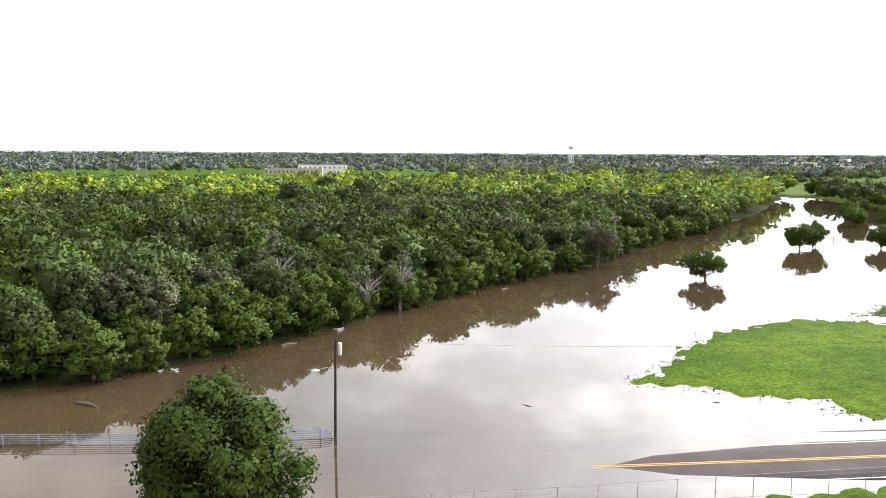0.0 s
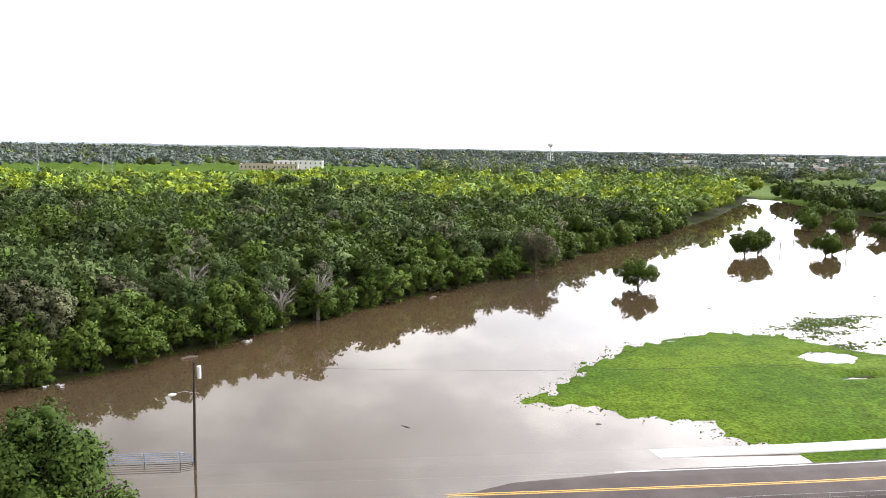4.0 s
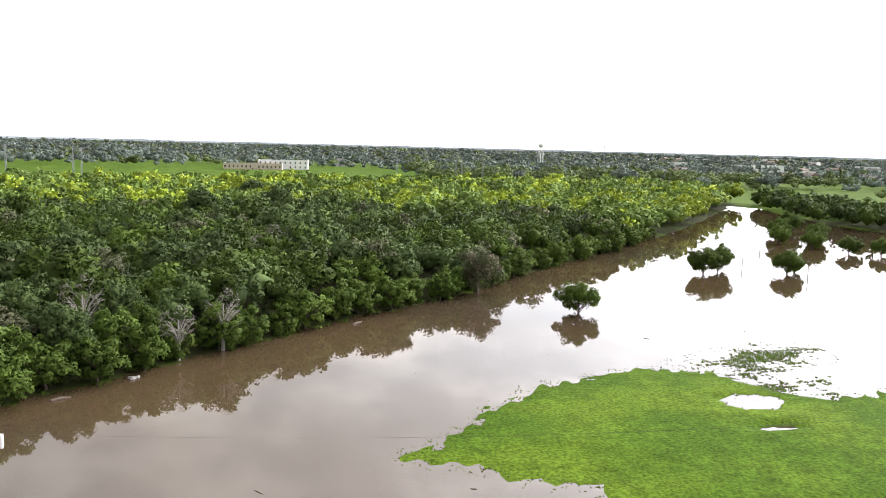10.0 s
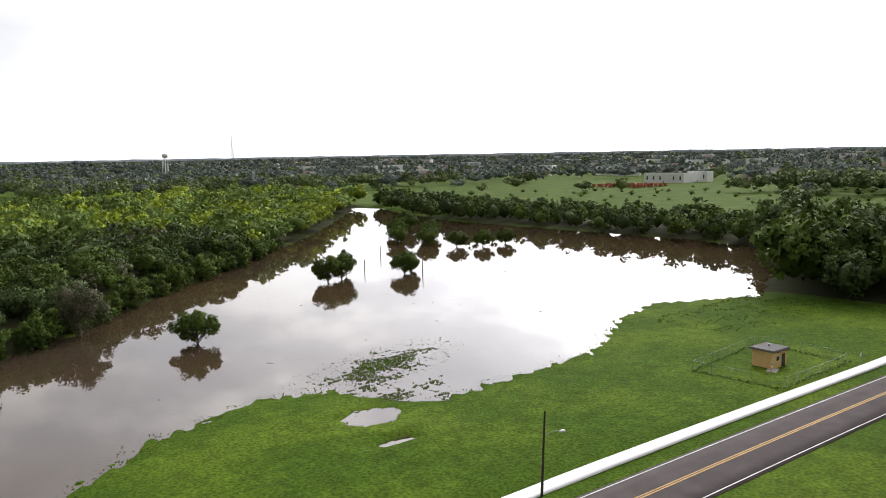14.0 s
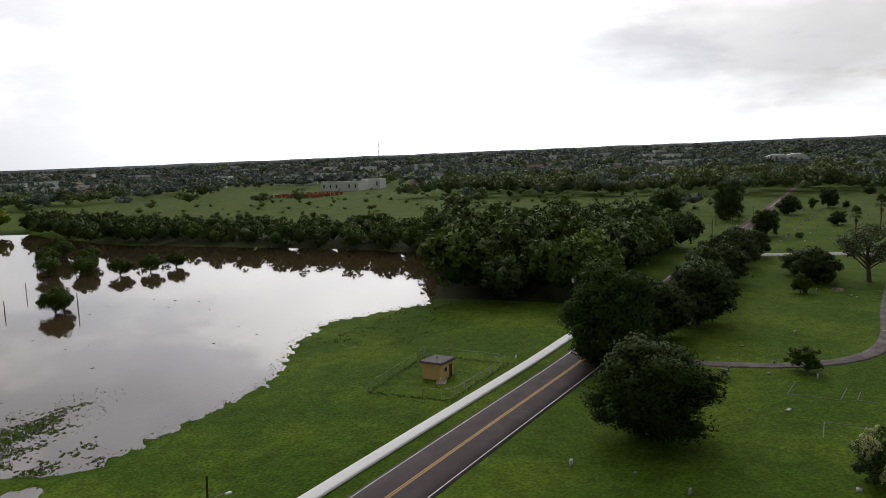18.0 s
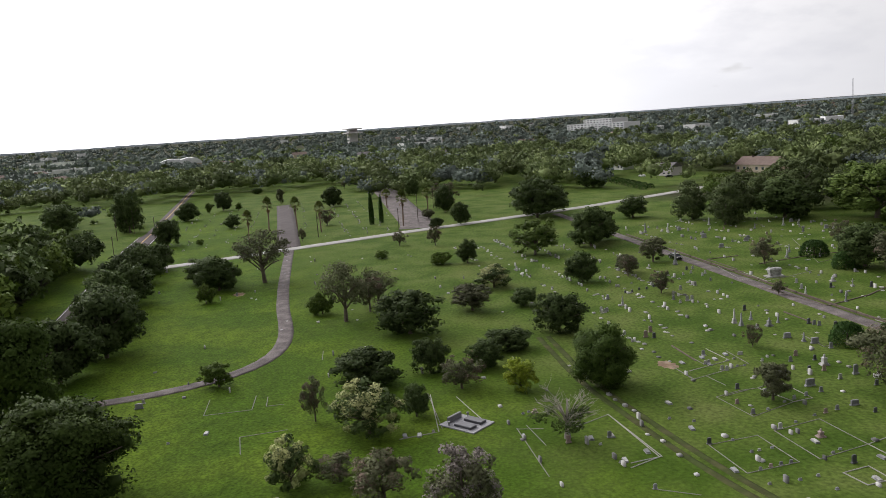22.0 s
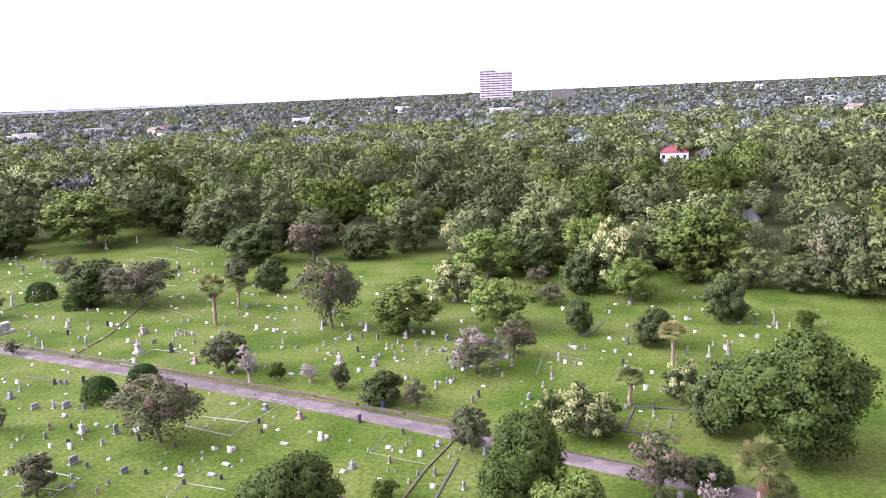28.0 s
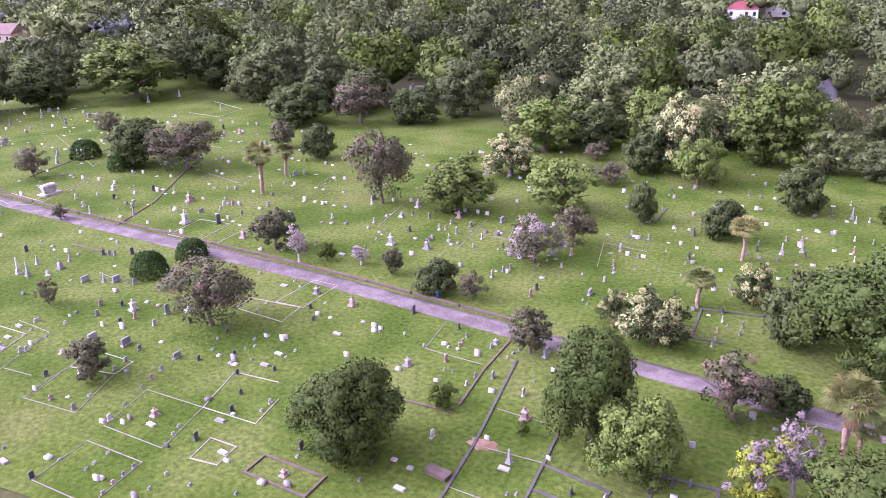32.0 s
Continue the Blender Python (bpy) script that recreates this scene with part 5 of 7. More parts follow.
GRAVES = """
h 142.9 -71.5 1 | d 138.1 -70.9 1 | m 139.4 -74.6 2 | b 137.9 -66.1 1.2 | h 132.7 -59.4 1 | h 133.4 -61.8 .7
h 129.5 -61.5 .7 | h 129.9 -63.7 .7 | h 130.3 -66.4 .9 | h 131.2 -54.0 .8 | h 127.3 -53.6 .9 | s 127.8 -56.2 1
s 129.1 -59.7 1 | l 107.0 -53.7 1 | s 114.3 -55.5 1 | s 113.9 -54.2 1 | s 108.0 -61.2 1 | h 108.0 -62.8 .7
d 110.9 -59.9 1 | d 112.2 -63.1 .8 | m 118.1 -56.1 1.2 | m 99.4 -53.2 .9 | w 149.1 -67.3 .6 | w 149.2 -66.9 .6
w 147.4 -59.7 .7 | w 147.6 -60.4 .7 | l 148.7 -62.3 1 | h 113.6 -45.9 .5 | h 113.6 -47.2 .5 | h 113.6 -48.5 .5
h 113.3 -44.4 .5 | s 117.6 -47.4 1 | s 117.6 -49.1 1 | s 117.6 -46.4 1 | s 121.2 -46.4 1 | d 111.0 -54.4 1.2
d 100.2 -57.3 1.2 | s 106.7 -48.5 1 | s 109.8 -46.6 1 | s 101.9 -49.2 1 | h 102.5 -46.9 .6 | s 106.0 -44.5 1
s 110.2 -43.2 1 | s 128.1 -45.6 1 | l 126.2 -44.1 1 | l 113.5 -72.1 1 | d 121.7 -67.2 .8 | d 118.5 -69.9 .8
d 123.2 -74.3 .6 | s 117.4 -72.5 1 | s 118.2 -71.7 1 | m 118.8 -88.6 1.5 | s 122.3 -89.5 1 | s 123.5 -83.1 1
s 123.5 -81.2 1 | d 114.6 -81.3 .8 | l 113.5 -69.3 1 | d 103.2 -88.1 1.5 | s 101.7 -82.5 1 | s 104.9 -81.7 1
m 97.8 -75.8 1.3 | h 94.0 -78.3 1.2 | h 94.1 -84.8 .6 | h 94.0 -83.3 .6 | h 94.0 -82.3 .6 | m 90.1 -84.5 .9
h 90.2 -83.3 .8 | h 89.5 -76.4 .7 | h 89.7 -74.4 .7 | s 93.4 -76.4 1 | s 92.3 -76.4 1 | h 89.0 -64.0 1.2
m 81.5 -70.6 1.8 | o 80.5 -63.2 2 | l 80.6 -62.1 1 | d 92.5 -58.1 1 | s 92.4 -55.3 1 | l 88.4 -55.7 1
l 81.4 -56.6 1 | s 79.1 -58.8 1 | s 78.3 -59.1 1 | d 73.8 -61.1 1 | h 73.9 -57.7 1 | h 70.8 -61.1 .9
h 70.5 -59.4 .9 | s 82.9 -77.9 1 | l 109.6 -79.2 1 | o 212.2 -125.0 3 | o 227.1 -127.3 2 | o 242.9 -185.5 4
o 240.1 -196.0 3 | b 262.3 -165.8 1.2 | w 255.1 -162.8 1.4 | l 257.9 -170.9 1 | l 257.4 -174.7 1 | m 156.9 -104.7 3
m 164.5 -114.4 2.4 | h 163.5 -112.7 1 | h 164.3 -115.3 1 | b 158.2 -110.3 .9 | m 184.4 -114.8 1.6 | x 178.5 -114.6 2
h 187.1 -107.8 1.2 | o 176.5 -101.5 2.4 | h 181.8 -104.8 1.4 | h 155.1 -115.6 1.2 | h 150.1 -111.9 1 | w 162.3 -123.1 .8
h 133.6 -116.3 1.1 | h 129.2 -104.3 .9 | l 123.0 -102.3 1 | s 128.4 -100.5 1 | w 133.0 -100.4 1.2 | w 185.0 -144.0 1
m 199.4 -152.8 1.8 | w 197.5 -153.2 1.6 | m 197.5 -155.7 2.2 | w 194.7 -153.7 1.2 | m 192.6 -159.3 1.6 | m 190.1 -162.4 1.8
d 197.7 -165.2 1.6 | w 206.6 -193.4 1 | w 207.2 -197.4 1.2 | o 214.5 -184.7 2 | w 190.2 -142.7 .7 | s 161.1 -127.1 1
s 155.4 -128.2 1 | w 167.9 -138.8 .9 | d 165.9 -156.3 1 | d 159.1 -146.3 .8 | o 165.5 -77.4 3.4 | o 163.3 -77.3 3
o 166.0 -81.2 2 | s 173.8 -88.5 1 | d 159.1 -88.0 1.2 | h 158.2 -88.4 1 | h 157.3 -88.7 1 | o 151.3 -87.9 2.4
o 151.1 -88.7 2 | o 150.6 -80.1 1.9 | b 153.5 -79.2 1.1 | s 130.8 -91.4 1 | s 130.2 -92.6 1 | s 137.3 -92.4 1
m 117.8 -108.9 2.4 | d 117.6 -115.2 1.4 | m 122.1 -121.2 1.4 | h 120.8 -122.9 1 | h 117.4 -122.7 1.2 | m 121.8 -127.0 1.9
o 130.7 -125.5 2 | b 131.8 -128.2 1.2 | b 114.0 -127.0 1.3 | x 113.2 -117.7 1.5 | w 112.3 -118.4 .9 | w 109.8 -117.3 1.5
x 109.5 -113.4 1.7 | h 112.6 -112.7 .9 | d 100.5 -114.5 1 | s 100.8 -113.0 1 | w 97.8 -102.9 1.4 | h 97.0 -105.5 1
h 96.4 -106.8 1 | h 89.4 -115.0 1.5 | w 89.5 -110.1 .9 | s 92.9 -109.6 1 | h 90.5 -98.8 1.4 | b 83.1 -102.5 1
s 83.5 -100.1 1 | h 82.8 -119.6 1.6 | h 82.5 -113.6 1.2 | s 79.2 -113.1 1 | h 82.7 -127.2 1 | h 79.7 -125.9 1.1
h 79.7 -117.8 .8 | s 81.1 -134.2 1 | h 81.0 -135.6 1 | s 80.4 -141.6 1 | s 76.3 -131.1 1 | d 73.3 -130.4 2
d 72.5 -120.2 1.3 | s 72.7 -117.9 1 | s 76.2 -121.8 1 | s 75.8 -113.8 1 | s 72.6 -113.3 1 | d 75.8 -106.9 .9
d 72.4 -106.8 1 | h 65.6 -111.0 1 | d 63.3 -127.1 1.2 | h 63.3 -129.4 1.1 | h 59.5 -133.2 1 | o 59.8 -127.0 2.4
h 57.2 -134.1 1 | o 57.0 -129.0 2.2 | d 56.4 -126.9 1 | h 66.9 -155.0 1.2 | d 53.0 -149.9 1.4 | o 49.8 -147.6 2.6
h 49.9 -155.3 1 | h 47.2 -146.9 1 | h 49.8 -131.6 1.3 | h 49.6 -136.9 1 | w 49.8 -127.9 1 | h 47.0 -136.4 1
s 41.9 -159.0 1 | h 41.2 -149.5 1 | h 65.4 -100.8 1 | h 65.7 -97.6 .8 | w 65.6 -95.3 .7 | w 65.8 -93.7 .7
h 62.9 -100.1 1 | h 63.0 -97.8 1 | d 85.0 -159.3 1 | d 80.7 -153.0 1 | s 80.6 -149.6 1 | o 219.6 -97.9 5
o 271.9 -118.4 4 | h 277.3 -125.9 1 | o 268.5 -124.6 3 | b 269.3 -129.1 1.2 | h 266.1 -130.4 1.2 | o 273.5 -142.8 3
b 251.8 -126.9 1.6 | h 272.6 -148.5 1.4 | w 269.2 -149.6 1.6 | b 239.1 -132.4 1.4 | b 234.5 -121.2 1.3 | o 257.4 -148.6 2.2
o 257.4 -159.0 3 | h 242.6 -154.4 1.5 | w 247.9 -147.4 1 | b 244.2 -163.9 1.4 | w 242.1 -164.7 1.6 | o 218.0 -130.2 2.6
w 196.1 -88.7 1.2 | h 206.1 -97.7 1 | h 198.9 -94.4 .8 | d 212.0 -96.4 1.2 | h 212.4 -98.3 1 | s 203.7 -89.3 1
h 207.6 -92.8 .8 | w 194.2 -83.9 1.2 | h 186.8 -77.8 1.1 | w 184.4 -79.5 1.4 | w 184.9 -80.9 1.2 | h 183.6 -77.4 .9
s 205.6 -78.2 1 | l 213.5 -78.9 1 | o 187.8 -66.7 2.4 | l 180.0 -67.7 1 | w 184.0 -60.9 1.1 | w 183.9 -60.2 .9
h 164.8 -59.2 1.5 | d 163.7 -60.2 1.2 | d 197.5 -72.4 .7 | d 197.6 -74.1 .7 | d 198.5 -76.3 .7 | d 198.5 -78.1 .7
d 199.5 -80.4 .7 | h 151.5 -62.0 1 | w 143.4 -60.8 .9 | w 143.9 -60.3 .9 | l 150.1 -65.1 1 | l 146.8 -60.0 1
h 128.4 -28.6 1.2 | h 127.9 -33.8 1 | l 122.3 -35.8 1 | l 121.2 -32.4 1 | s 139.8 -27.8 1 | s 139.6 -26.9 1
m 139.4 -28.5 .8 | b 165.9 24.8 1 | h 168.1 24.4 .8 | w 135.4 30.1 .6 | l 150.8 14.6 1 | s 149.2 19.4 1
h 245.2 10.0 1 | s 174.7 26.8 1 | h 297.3 38.1 1.2 | w 294.4 30.5 1.4 | h 260.1 29.8 .8 | h 194.3 -66.6 1.2
w 185.3 -60.7 1.2 | w 184.7 -61.7 1 | h 167.3 -61.5 1.4 | l 150.3 -61.0 1 | l 135.0 -46.1 1 | s 130.1 -43.3 1
h 129.8 -29.2 1 | l 128.1 -34.2 1 | s 120.9 -31.7 1 | l 128.4 -31.6 1 | s 126.3 -31.8 1 | h 113.8 -32.0 .7
s 140.3 -28.9 1 | l 138.6 -10.4 1 | l 138.1 -12.2 1 | w 138.3 -14.1 .5
w 204.4 -95.9 .9 | h 191.0 -80.2 1 | d 172.4 -84.4 1.3 | w 208.3 -95.3 .9 | s 183.5 -66.2 1 | s 182.6 -84.6 1
s 189.6 -90.6 1 | s 194.0 -96.6 1 | m 161.0 -81.3 1.8 | o 162.1 -84.0 1.6 | d 154.9 -90.0 1.4 | s 153.3 -92.4 1
w 144.9 -68.0 .6 | s 147.2 -63.4 1 | s 147.6 -64.9 1 | l 149.4 -56.9 1 | s 144.3 -63.2 1 | s 144.1 -64.3 1
d 136.0 -57.4 1 | h 137.3 -72.8 1.1 | h 133.4 -72.2 1 | b 132.8 -66.7 1.3 | h 123.9 -61.7 .8 | h 124.2 -63.7 .8
b 124.6 -66.7 .9 | h 121.9 -53.5 1 | s 122.8 -56.4 1 | s 123.7 -59.9 1 | h 134.2 -75.5 1.8 | d 129.4 -74.6 1
b 149.0 -80.9 1.2 | h 145.7 -81.2 1.2 | h 144.9 -74.0 1.1 | o 208.8 -132.2 2.5 | w 257.1 -129.3 1 | h 262.3 -135.5 1
h 277.5 -151.4 1.2 | h 271.5 -151.2 1 | h 262.0 -140.6 1 | h 273.3 -130.6 1 | h 271.3 -126.1 1.5 | s 235.1 -148.9 1
h 245.4 -144.0 1 | b 242.2 -135.2 1.2 | h 249.8 -122.7 1 | h 240.2 -128.7 1 | s 246.5 -136.5 1 | s 238.0 -133.9 1
s 193.8 -116.8 1 | s 190.7 -116.5 1 | d 179.8 -110.4 1.3 | d 176.3 -117.3 1.4 | x 170.9 -117.3 1.8 | w 172.6 -107.9 1.2
o 168.7 -104.3 1.8 | s 174.2 -105.8 1 | d 151.1 -106.6 2.2 | h 155.5 -112.6 .9 | m 142.5 -102.6 1.9 | w 157.0 -115.3 1
w 158.1 -117.3 1 | d 144.5 -114.5 1.5 | h 148.6 -117.8 1.2 | b 155.4 -136.5 1 | h 126.1 -102.1 1 | b 121.7 -104.3 1.1
l 124.6 -88.9 1 | s 124.1 -90.8 1 | s 123.6 -92.8 1 | m 112.1 -87.1 1.7 | d 116.9 -84.1 .9 | s 121.3 -106.6 1
s 120.9 -108.1 1 | s 121.2 -110.1 1 | s 121.3 -112.2 1 | s 121.4 -114.0 1 | s 146.0 -133.5 1 | s 145.7 -134.9 1
s 145.2 -136.3 1 | s 146.0 -130.8 1 | s 155.8 -135.1 1 | h 125.4 -117.0 1.2 | m 112.5 -124.6 1.7 | b 109.0 -121.5 .9
h 112.6 -121.3 .9 | m 111.5 -109.4 2 | w 104.9 -116.5 1.2 | w 104.9 -112.8 .8 | b 104.6 -125.2 1.2 | d 90.4 -101.2 1.3
h 92.5 -113.8 1 | s 92.2 -111.6 1 | w 82.3 -107.4 1 | h 81.8 -110.9 1.1 | s 85.9 -108.6 1 | h 87.5 -76.9 1.2
s 95.1 -81.4 1 | w 98.0 -80.5 .5 | d 95.9 -86.4 1 | s 87.6 -81.8 1 | s 87.3 -82.9 1 | s 86.9 -84.1 1
h 87.3 -85.6 .9 | b 83.5 -84.0 1.3 | w 83.1 -74.8 1.2 | d 111.7 -68.7 .8 | d 115.3 -66.4 .8 | s 115.7 -69.7 1
s 112.2 -71.7 1 | s 112.1 -73.5 1 | s 115.9 -86.2 1 | s 72.0 -121.6 1 | s 76.0 -108.5 1 | s 82.6 -99.2 1
d 65.6 -103.2 1.3 | s 64.7 -99.7 1 | s 56.5 -135.4 1 | w 49.3 -145.6 1.5 | d 52.9 -146.6 .8 | d 65.7 -66.0 1
d 64.2 -66.3 .9 | h 64.2 -62.2 1.1 | s 70.9 -62.0 1 | d 59.1 -61.4 1 | h 55.4 -63.1 1.2 | d 141.9 -75.0 1
s 123.1 -72.4 1 | s 121.8 -69.8 1 | s 118.6 -74.0 1 | l 117.2 -54.6 1 | l 110.9 -58.0 1 | s 99.8 -56.0 1
s 109.9 -48.9 1 | d 121.4 -43.4 1 | l 114.3 -41.9 1 | s 102.8 -45.7 1 | s 98.0 -47.5 1 | h 95.8 -49.2 1
"""
for item in GRAVES.replace("\n", "|").split("|"):
    if item.strip():
        k, x, y, h = item.split()
        gravestone(k, float(x), float(y), float(h))


# ---- borders of the plots ----
def segment_bm(x0, y0, x1, y1, wide, z0, z1):
    bm = bmesh.new()
    d = math.hypot(x1 - x0, y1 - y0)
    box_bm(-d / 2 - wide / 2, -wide / 2, z0, d / 2 + wide / 2, wide / 2, z1, 0.02, bm)
    bm.transform(Matrix.Translation(((x0 + x1) / 2, (y0 + y1) / 2, 0)) @ Matrix.Rotation(math.atan2(y1 - y0, x1 - x0), 4, "Z"))
    return bm


BORDERS = """
g 121.7,-52.5 122.6,-59.7 114.3,-59.3 113.2,-51.9 121.7,-52.5
w 114.3,-59.3 115.8,-66.6 109.7,-66.7
w 114.3,-59.3 107.1,-59.0 107.6,-63.8
w 109.5,-51.7 109.8,-55.2 106.4,-55.0 106.3,-51.9 109.5,-51.7
b 103.1,-52.0 102.9,-55.0 95.6,-54.4 95.8,-51.3 103.1,-52.0
g 121.2,-43.2 121.3,-49.9 113.4,-49.4 113.2,-42.7 121.2,-43.2
w 135.0,-60.0 136.5,-64.2 128.8,-63.8 128.7,-60.8 135.0,-60.0
g 134.4,-53.0 135.2,-57.1 135.0,-60.0
g 134.4,-53.0 126.5,-53.1 128.7,-60.8
g 142.4,-56.7 137.8,-56.8
w 145.5,-55.8 147.3,-63.9 154.1,-64.2
w 126.6,-80.4 126.5,-83.8 118.4,-83.8 118.2,-79.3 126.6,-80.4
w 122.5,-84.0 121.6,-92.2 117.4,-91.8 118.0,-83.9 122.5,-84.0
g 97.6,-80.1 98.2,-87.6
g 97.6,-80.1 89.8,-79.2
b 88.7,-85.6 89.1,-77.8 88.8,-70.4
d 86.3,-81.4 84.7,-64.9 84.3,-54.0
d 77.6,-71.4 77.4,-64.1 77.3,-56.6
g 84.8,-71.3 79.1,-70.7
g 84.5,-64.5 77.4,-64.4
g 84.4,-57.7 77.3,-57.0
d 77.4,-64.1 70.7,-62.7 71.1,-59.4 77.0,-60.3
d 67.4,-66.7 67.2,-62.6 61.2,-62.1 61.8,-66.7 67.4,-66.7
w 155.6,-99.0 155.6,-107.1 148.8,-107.1 148.8,-98.6 155.6,-99.0
w 145.2,-97.2 144.7,-106.7
b 145.2,-97.2 132.5,-95.8
w 211.6,-104.8 196.2,-100.2 192.4,-101.9 197.1,-111.0
b 186.8,-99.0 167.6,-99.0 170.7,-111.5 180.8,-132.5
b 164.6,-99.9 155.5,-99.8
g 235.1,-144.6 202.5,-126.3 209.9,-149.1
b 209.0,-114.8 211.3,-131.4 210.6,-138.8
g 172.6,-126.0 173.4,-130.8 163.0,-127.5 164.6,-134.6
w 197.2,-149.2 185.4,-149.3
w 220.4,-178.1 208.4,-176.2 208.6,-186.9 223.9,-193.2
g 104.0,-118.2 100.8,-117.8 101.8,-123.4
g 106.9,-110.7 107.6,-125.5
g 84.6,-112.4 86.0,-122.0 78.9,-120.7
d 68.4,-94.8 68.3,-103.4 59.5,-104.2
d 68.4,-94.8 64.5,-94.9
d 83.7,-125.9 79.1,-125.3
d 80.3,-134.9 79.6,-142.4
g 146.9,-131.0 148.6,-149.0
w 123.8,-115.5 125.1,-127.1
b 95.9,-68.9 89.0,-68.8
g 153.3,-17.0 139.2,-15.5
g 134.9,-24.5 133.7,-27.4
w 132.5,-31.4 134.7,-37.0 120.5,-36.7 120.3,-32.7
w 149.9,-20.5 138.8,-21.3
g 135.6,-25.9 128.8,-25.8
g 150.3,-54.8 142.0,-54.4 144.7,-65.4 151.6,-66.3
b 158.0,-60.3 149.4,-59.3
g 154.1,-82.5 146.8,-80.8 147.5,-90.2
g 135.2,-59.4 134.2,-54.1
w 202.8,-105.6 191.6,-103.9 195.5,-118.7
b 218.7,-104.8 202.8,-105.6
b 167.6,-89.6 158.8,-88.8
b 206.2,-106.4 221.0,-108.0 220.9,-116.9
g 165.0,14.5 158.3,15.2 157.7,8.4 163.8,7.6
g 147.5,4.0 147.5,10.2 141.6,10.2
g 162.4,5.9 158.3,6.3 158.0,3.8
w 152.5,-17.2 138.2,-14.8
w 138.2,-14.5 137.9,-9.6
g 135.2,-24.4 120.7,-22.9
w 134.5,-37.0 120.5,-36.4 119.2,-32.1
g 183.8,-4.9 178.4,-4.1
g 151.3,-54.9 142.5,-54.3
g 157.2,-60.1 147.8,-59.5
g 113.9,-31.7 110.8,-35.5
"""
KERB = {"w": ("kerb_white", "whitewashed concrete border round a grave plot", 0.12, 0.08), "g": ("kerb_grey", "grey stone border round a grave plot", 0.11, 0.06),
        "b": ("kerb_brown", "mossy brown stone border round a grave plot", 0.26, 0.16), "d": ("kerb_dark", "dark stained kerb along a row of plots", 0.30, 0.14)}
for line in BORDERS.strip().splitlines():
    colour, *pts = line.split()
    pts = [tuple(map(float, q.split(","))) for q in pts]
    mat, words, wide, high = KERB[colour]
    cx, cy = sum(q[0] for q in pts) / len(pts), sum(q[1] for q in pts) / len(pts)
    plot = empty("grave_border", (cx, cy, LAND - 0.06), words, "kerb", "plot borders")
    for i, (a, b) in enumerate(zip(pts, pts[1:])):
        part("kerb", segment_bm(a[0] - cx, a[1] - cy, b[0] - cx, b[1] - cy, wide, -0.1, high + 0.004 * i), mat, plot)

lane_edge = empty("lane_wall", (0, 0, LAND), "low mossy brown retaining kerb along the lane", "kerb")
edge = [(272, -111.6), (226, -106.6), (193, -103), (172, -100.8), (155, -99.2), (140, -97.7), (126, -96.2), (114, -94.6), (90, -90.9)]
for a, b in zip(edge, edge[1:]):
    for k in range(3):
        u, v = (k + 0.03) / 3, (k + 0.94) / 3
        part("kerb", segment_bm(a[0] + (b[0] - a[0]) * u, a[1] + (b[1] - a[1]) * u, a[0] + (b[0] - a[0]) * v, a[1] + (b[1] - a[1]) * v, 0.35, -0.1, 0.32), "kerb_brown", lane_edge)

# smaller markers that nobody could count
mk = np.random.RandomState(77)
V, F, at = [], [], 0
cube = np.array([(-1, -1, 0), (1, -1, 0), (1, 1, 0), (-1, 1, 0), (-1, -1, 1), (1, -1, 1), (1, 1, 1), (-1, 1, 1)], float)
cf = np.array([(0, 1, 5, 4), (1, 2, 6, 5), (2, 3, 7, 6), (3, 0, 4, 7), (4, 5, 6, 7)])
for x0, x1, y0, y1, n in ((50, 290, -172, -102, 600), (55, 165, -84, -20, 190), (160, 290, -92, -54, 330), (335, 490, -62, 38, 340), (165, 295, -50, 28, 50), (75, 130, 5, 40, 30)):
    for _ in range(n):
        u, v = mk.uniform(x0, x1), mk.uniform(y0, y1)
        u = round(u / 2.4) * 2.4 + mk.normal() * 0.25
        v = round((v + 0.07 * u) / 7.5) * 7.5 - 0.07 * u + mk.normal() * 0.5
        if abs(v - np.interp(u, [58, 89, 126, 172, 226, 340], [-83, -88.3, -93.6, -98.2, -104, -116])) < 3.5 or (320 < u < 492 and -18 < v < -2) or (u > 322 and abs(v + 60 + 0.12 * (u - 340)) < 9):
            continue
        low = mk.uniform() < 0.55
        s = np.array([0.30, 0.24 if low else 0.12, mk.uniform(0.08, 0.25) if low else mk.uniform(0.35, 0.8)]) * mk.uniform(0.8, 1.25)
        V.append(cube * s + [u, v, LAND - 0.06]), F.append(cf + at)
        at += 8
tagged(mesh_object("grave_markers", np.concatenate(V), np.concatenate(F), "marker_stone"), "many small pale grave markers in rows", "gravestone", kind="stuff")

# the large grey family tomb, the white sarcophagus, and the ledger of brown stone
tomb = empty("family_tomb", (139.3, -18.9, LAND - 0.06), "large polished grey granite family tomb with ledgers", "tomb", turn=-55)
part("slab", box_bm(-2.3, -2.9, -0.1, 2.3, 2.9, 0.16, 0.03), "granite", tomb)
for i, x in enumerate((-1.05, 1.05)):
    part("ledger", box_bm(x - 0.62, -2.0, 0.16, x + 0.62, 0.9, 0.5, 0.04), "dark_granite", tomb, "dark polished ledger")
part("wall", box_bm(-1.3, 1.9, 0.16, 1.3, 2.3, 0.95, 0.04), "granite", tomb)
for x in (-2.0, 2.0):
    part("vase", tube_bm([(x, 1.4, 0.16), (x, 1.4, 0.3), (x, 1.4, 0.6), (x, 1.4, 0.75)], [0.12, 0.07, 0.16, 0.2], 8), "granite", tomb)
white_tomb = empty("sarcophagus", (194.8, -108.1, LAND - 0.06), "white marble sarcophagus on a broad stepped base", "tomb", turn=84)
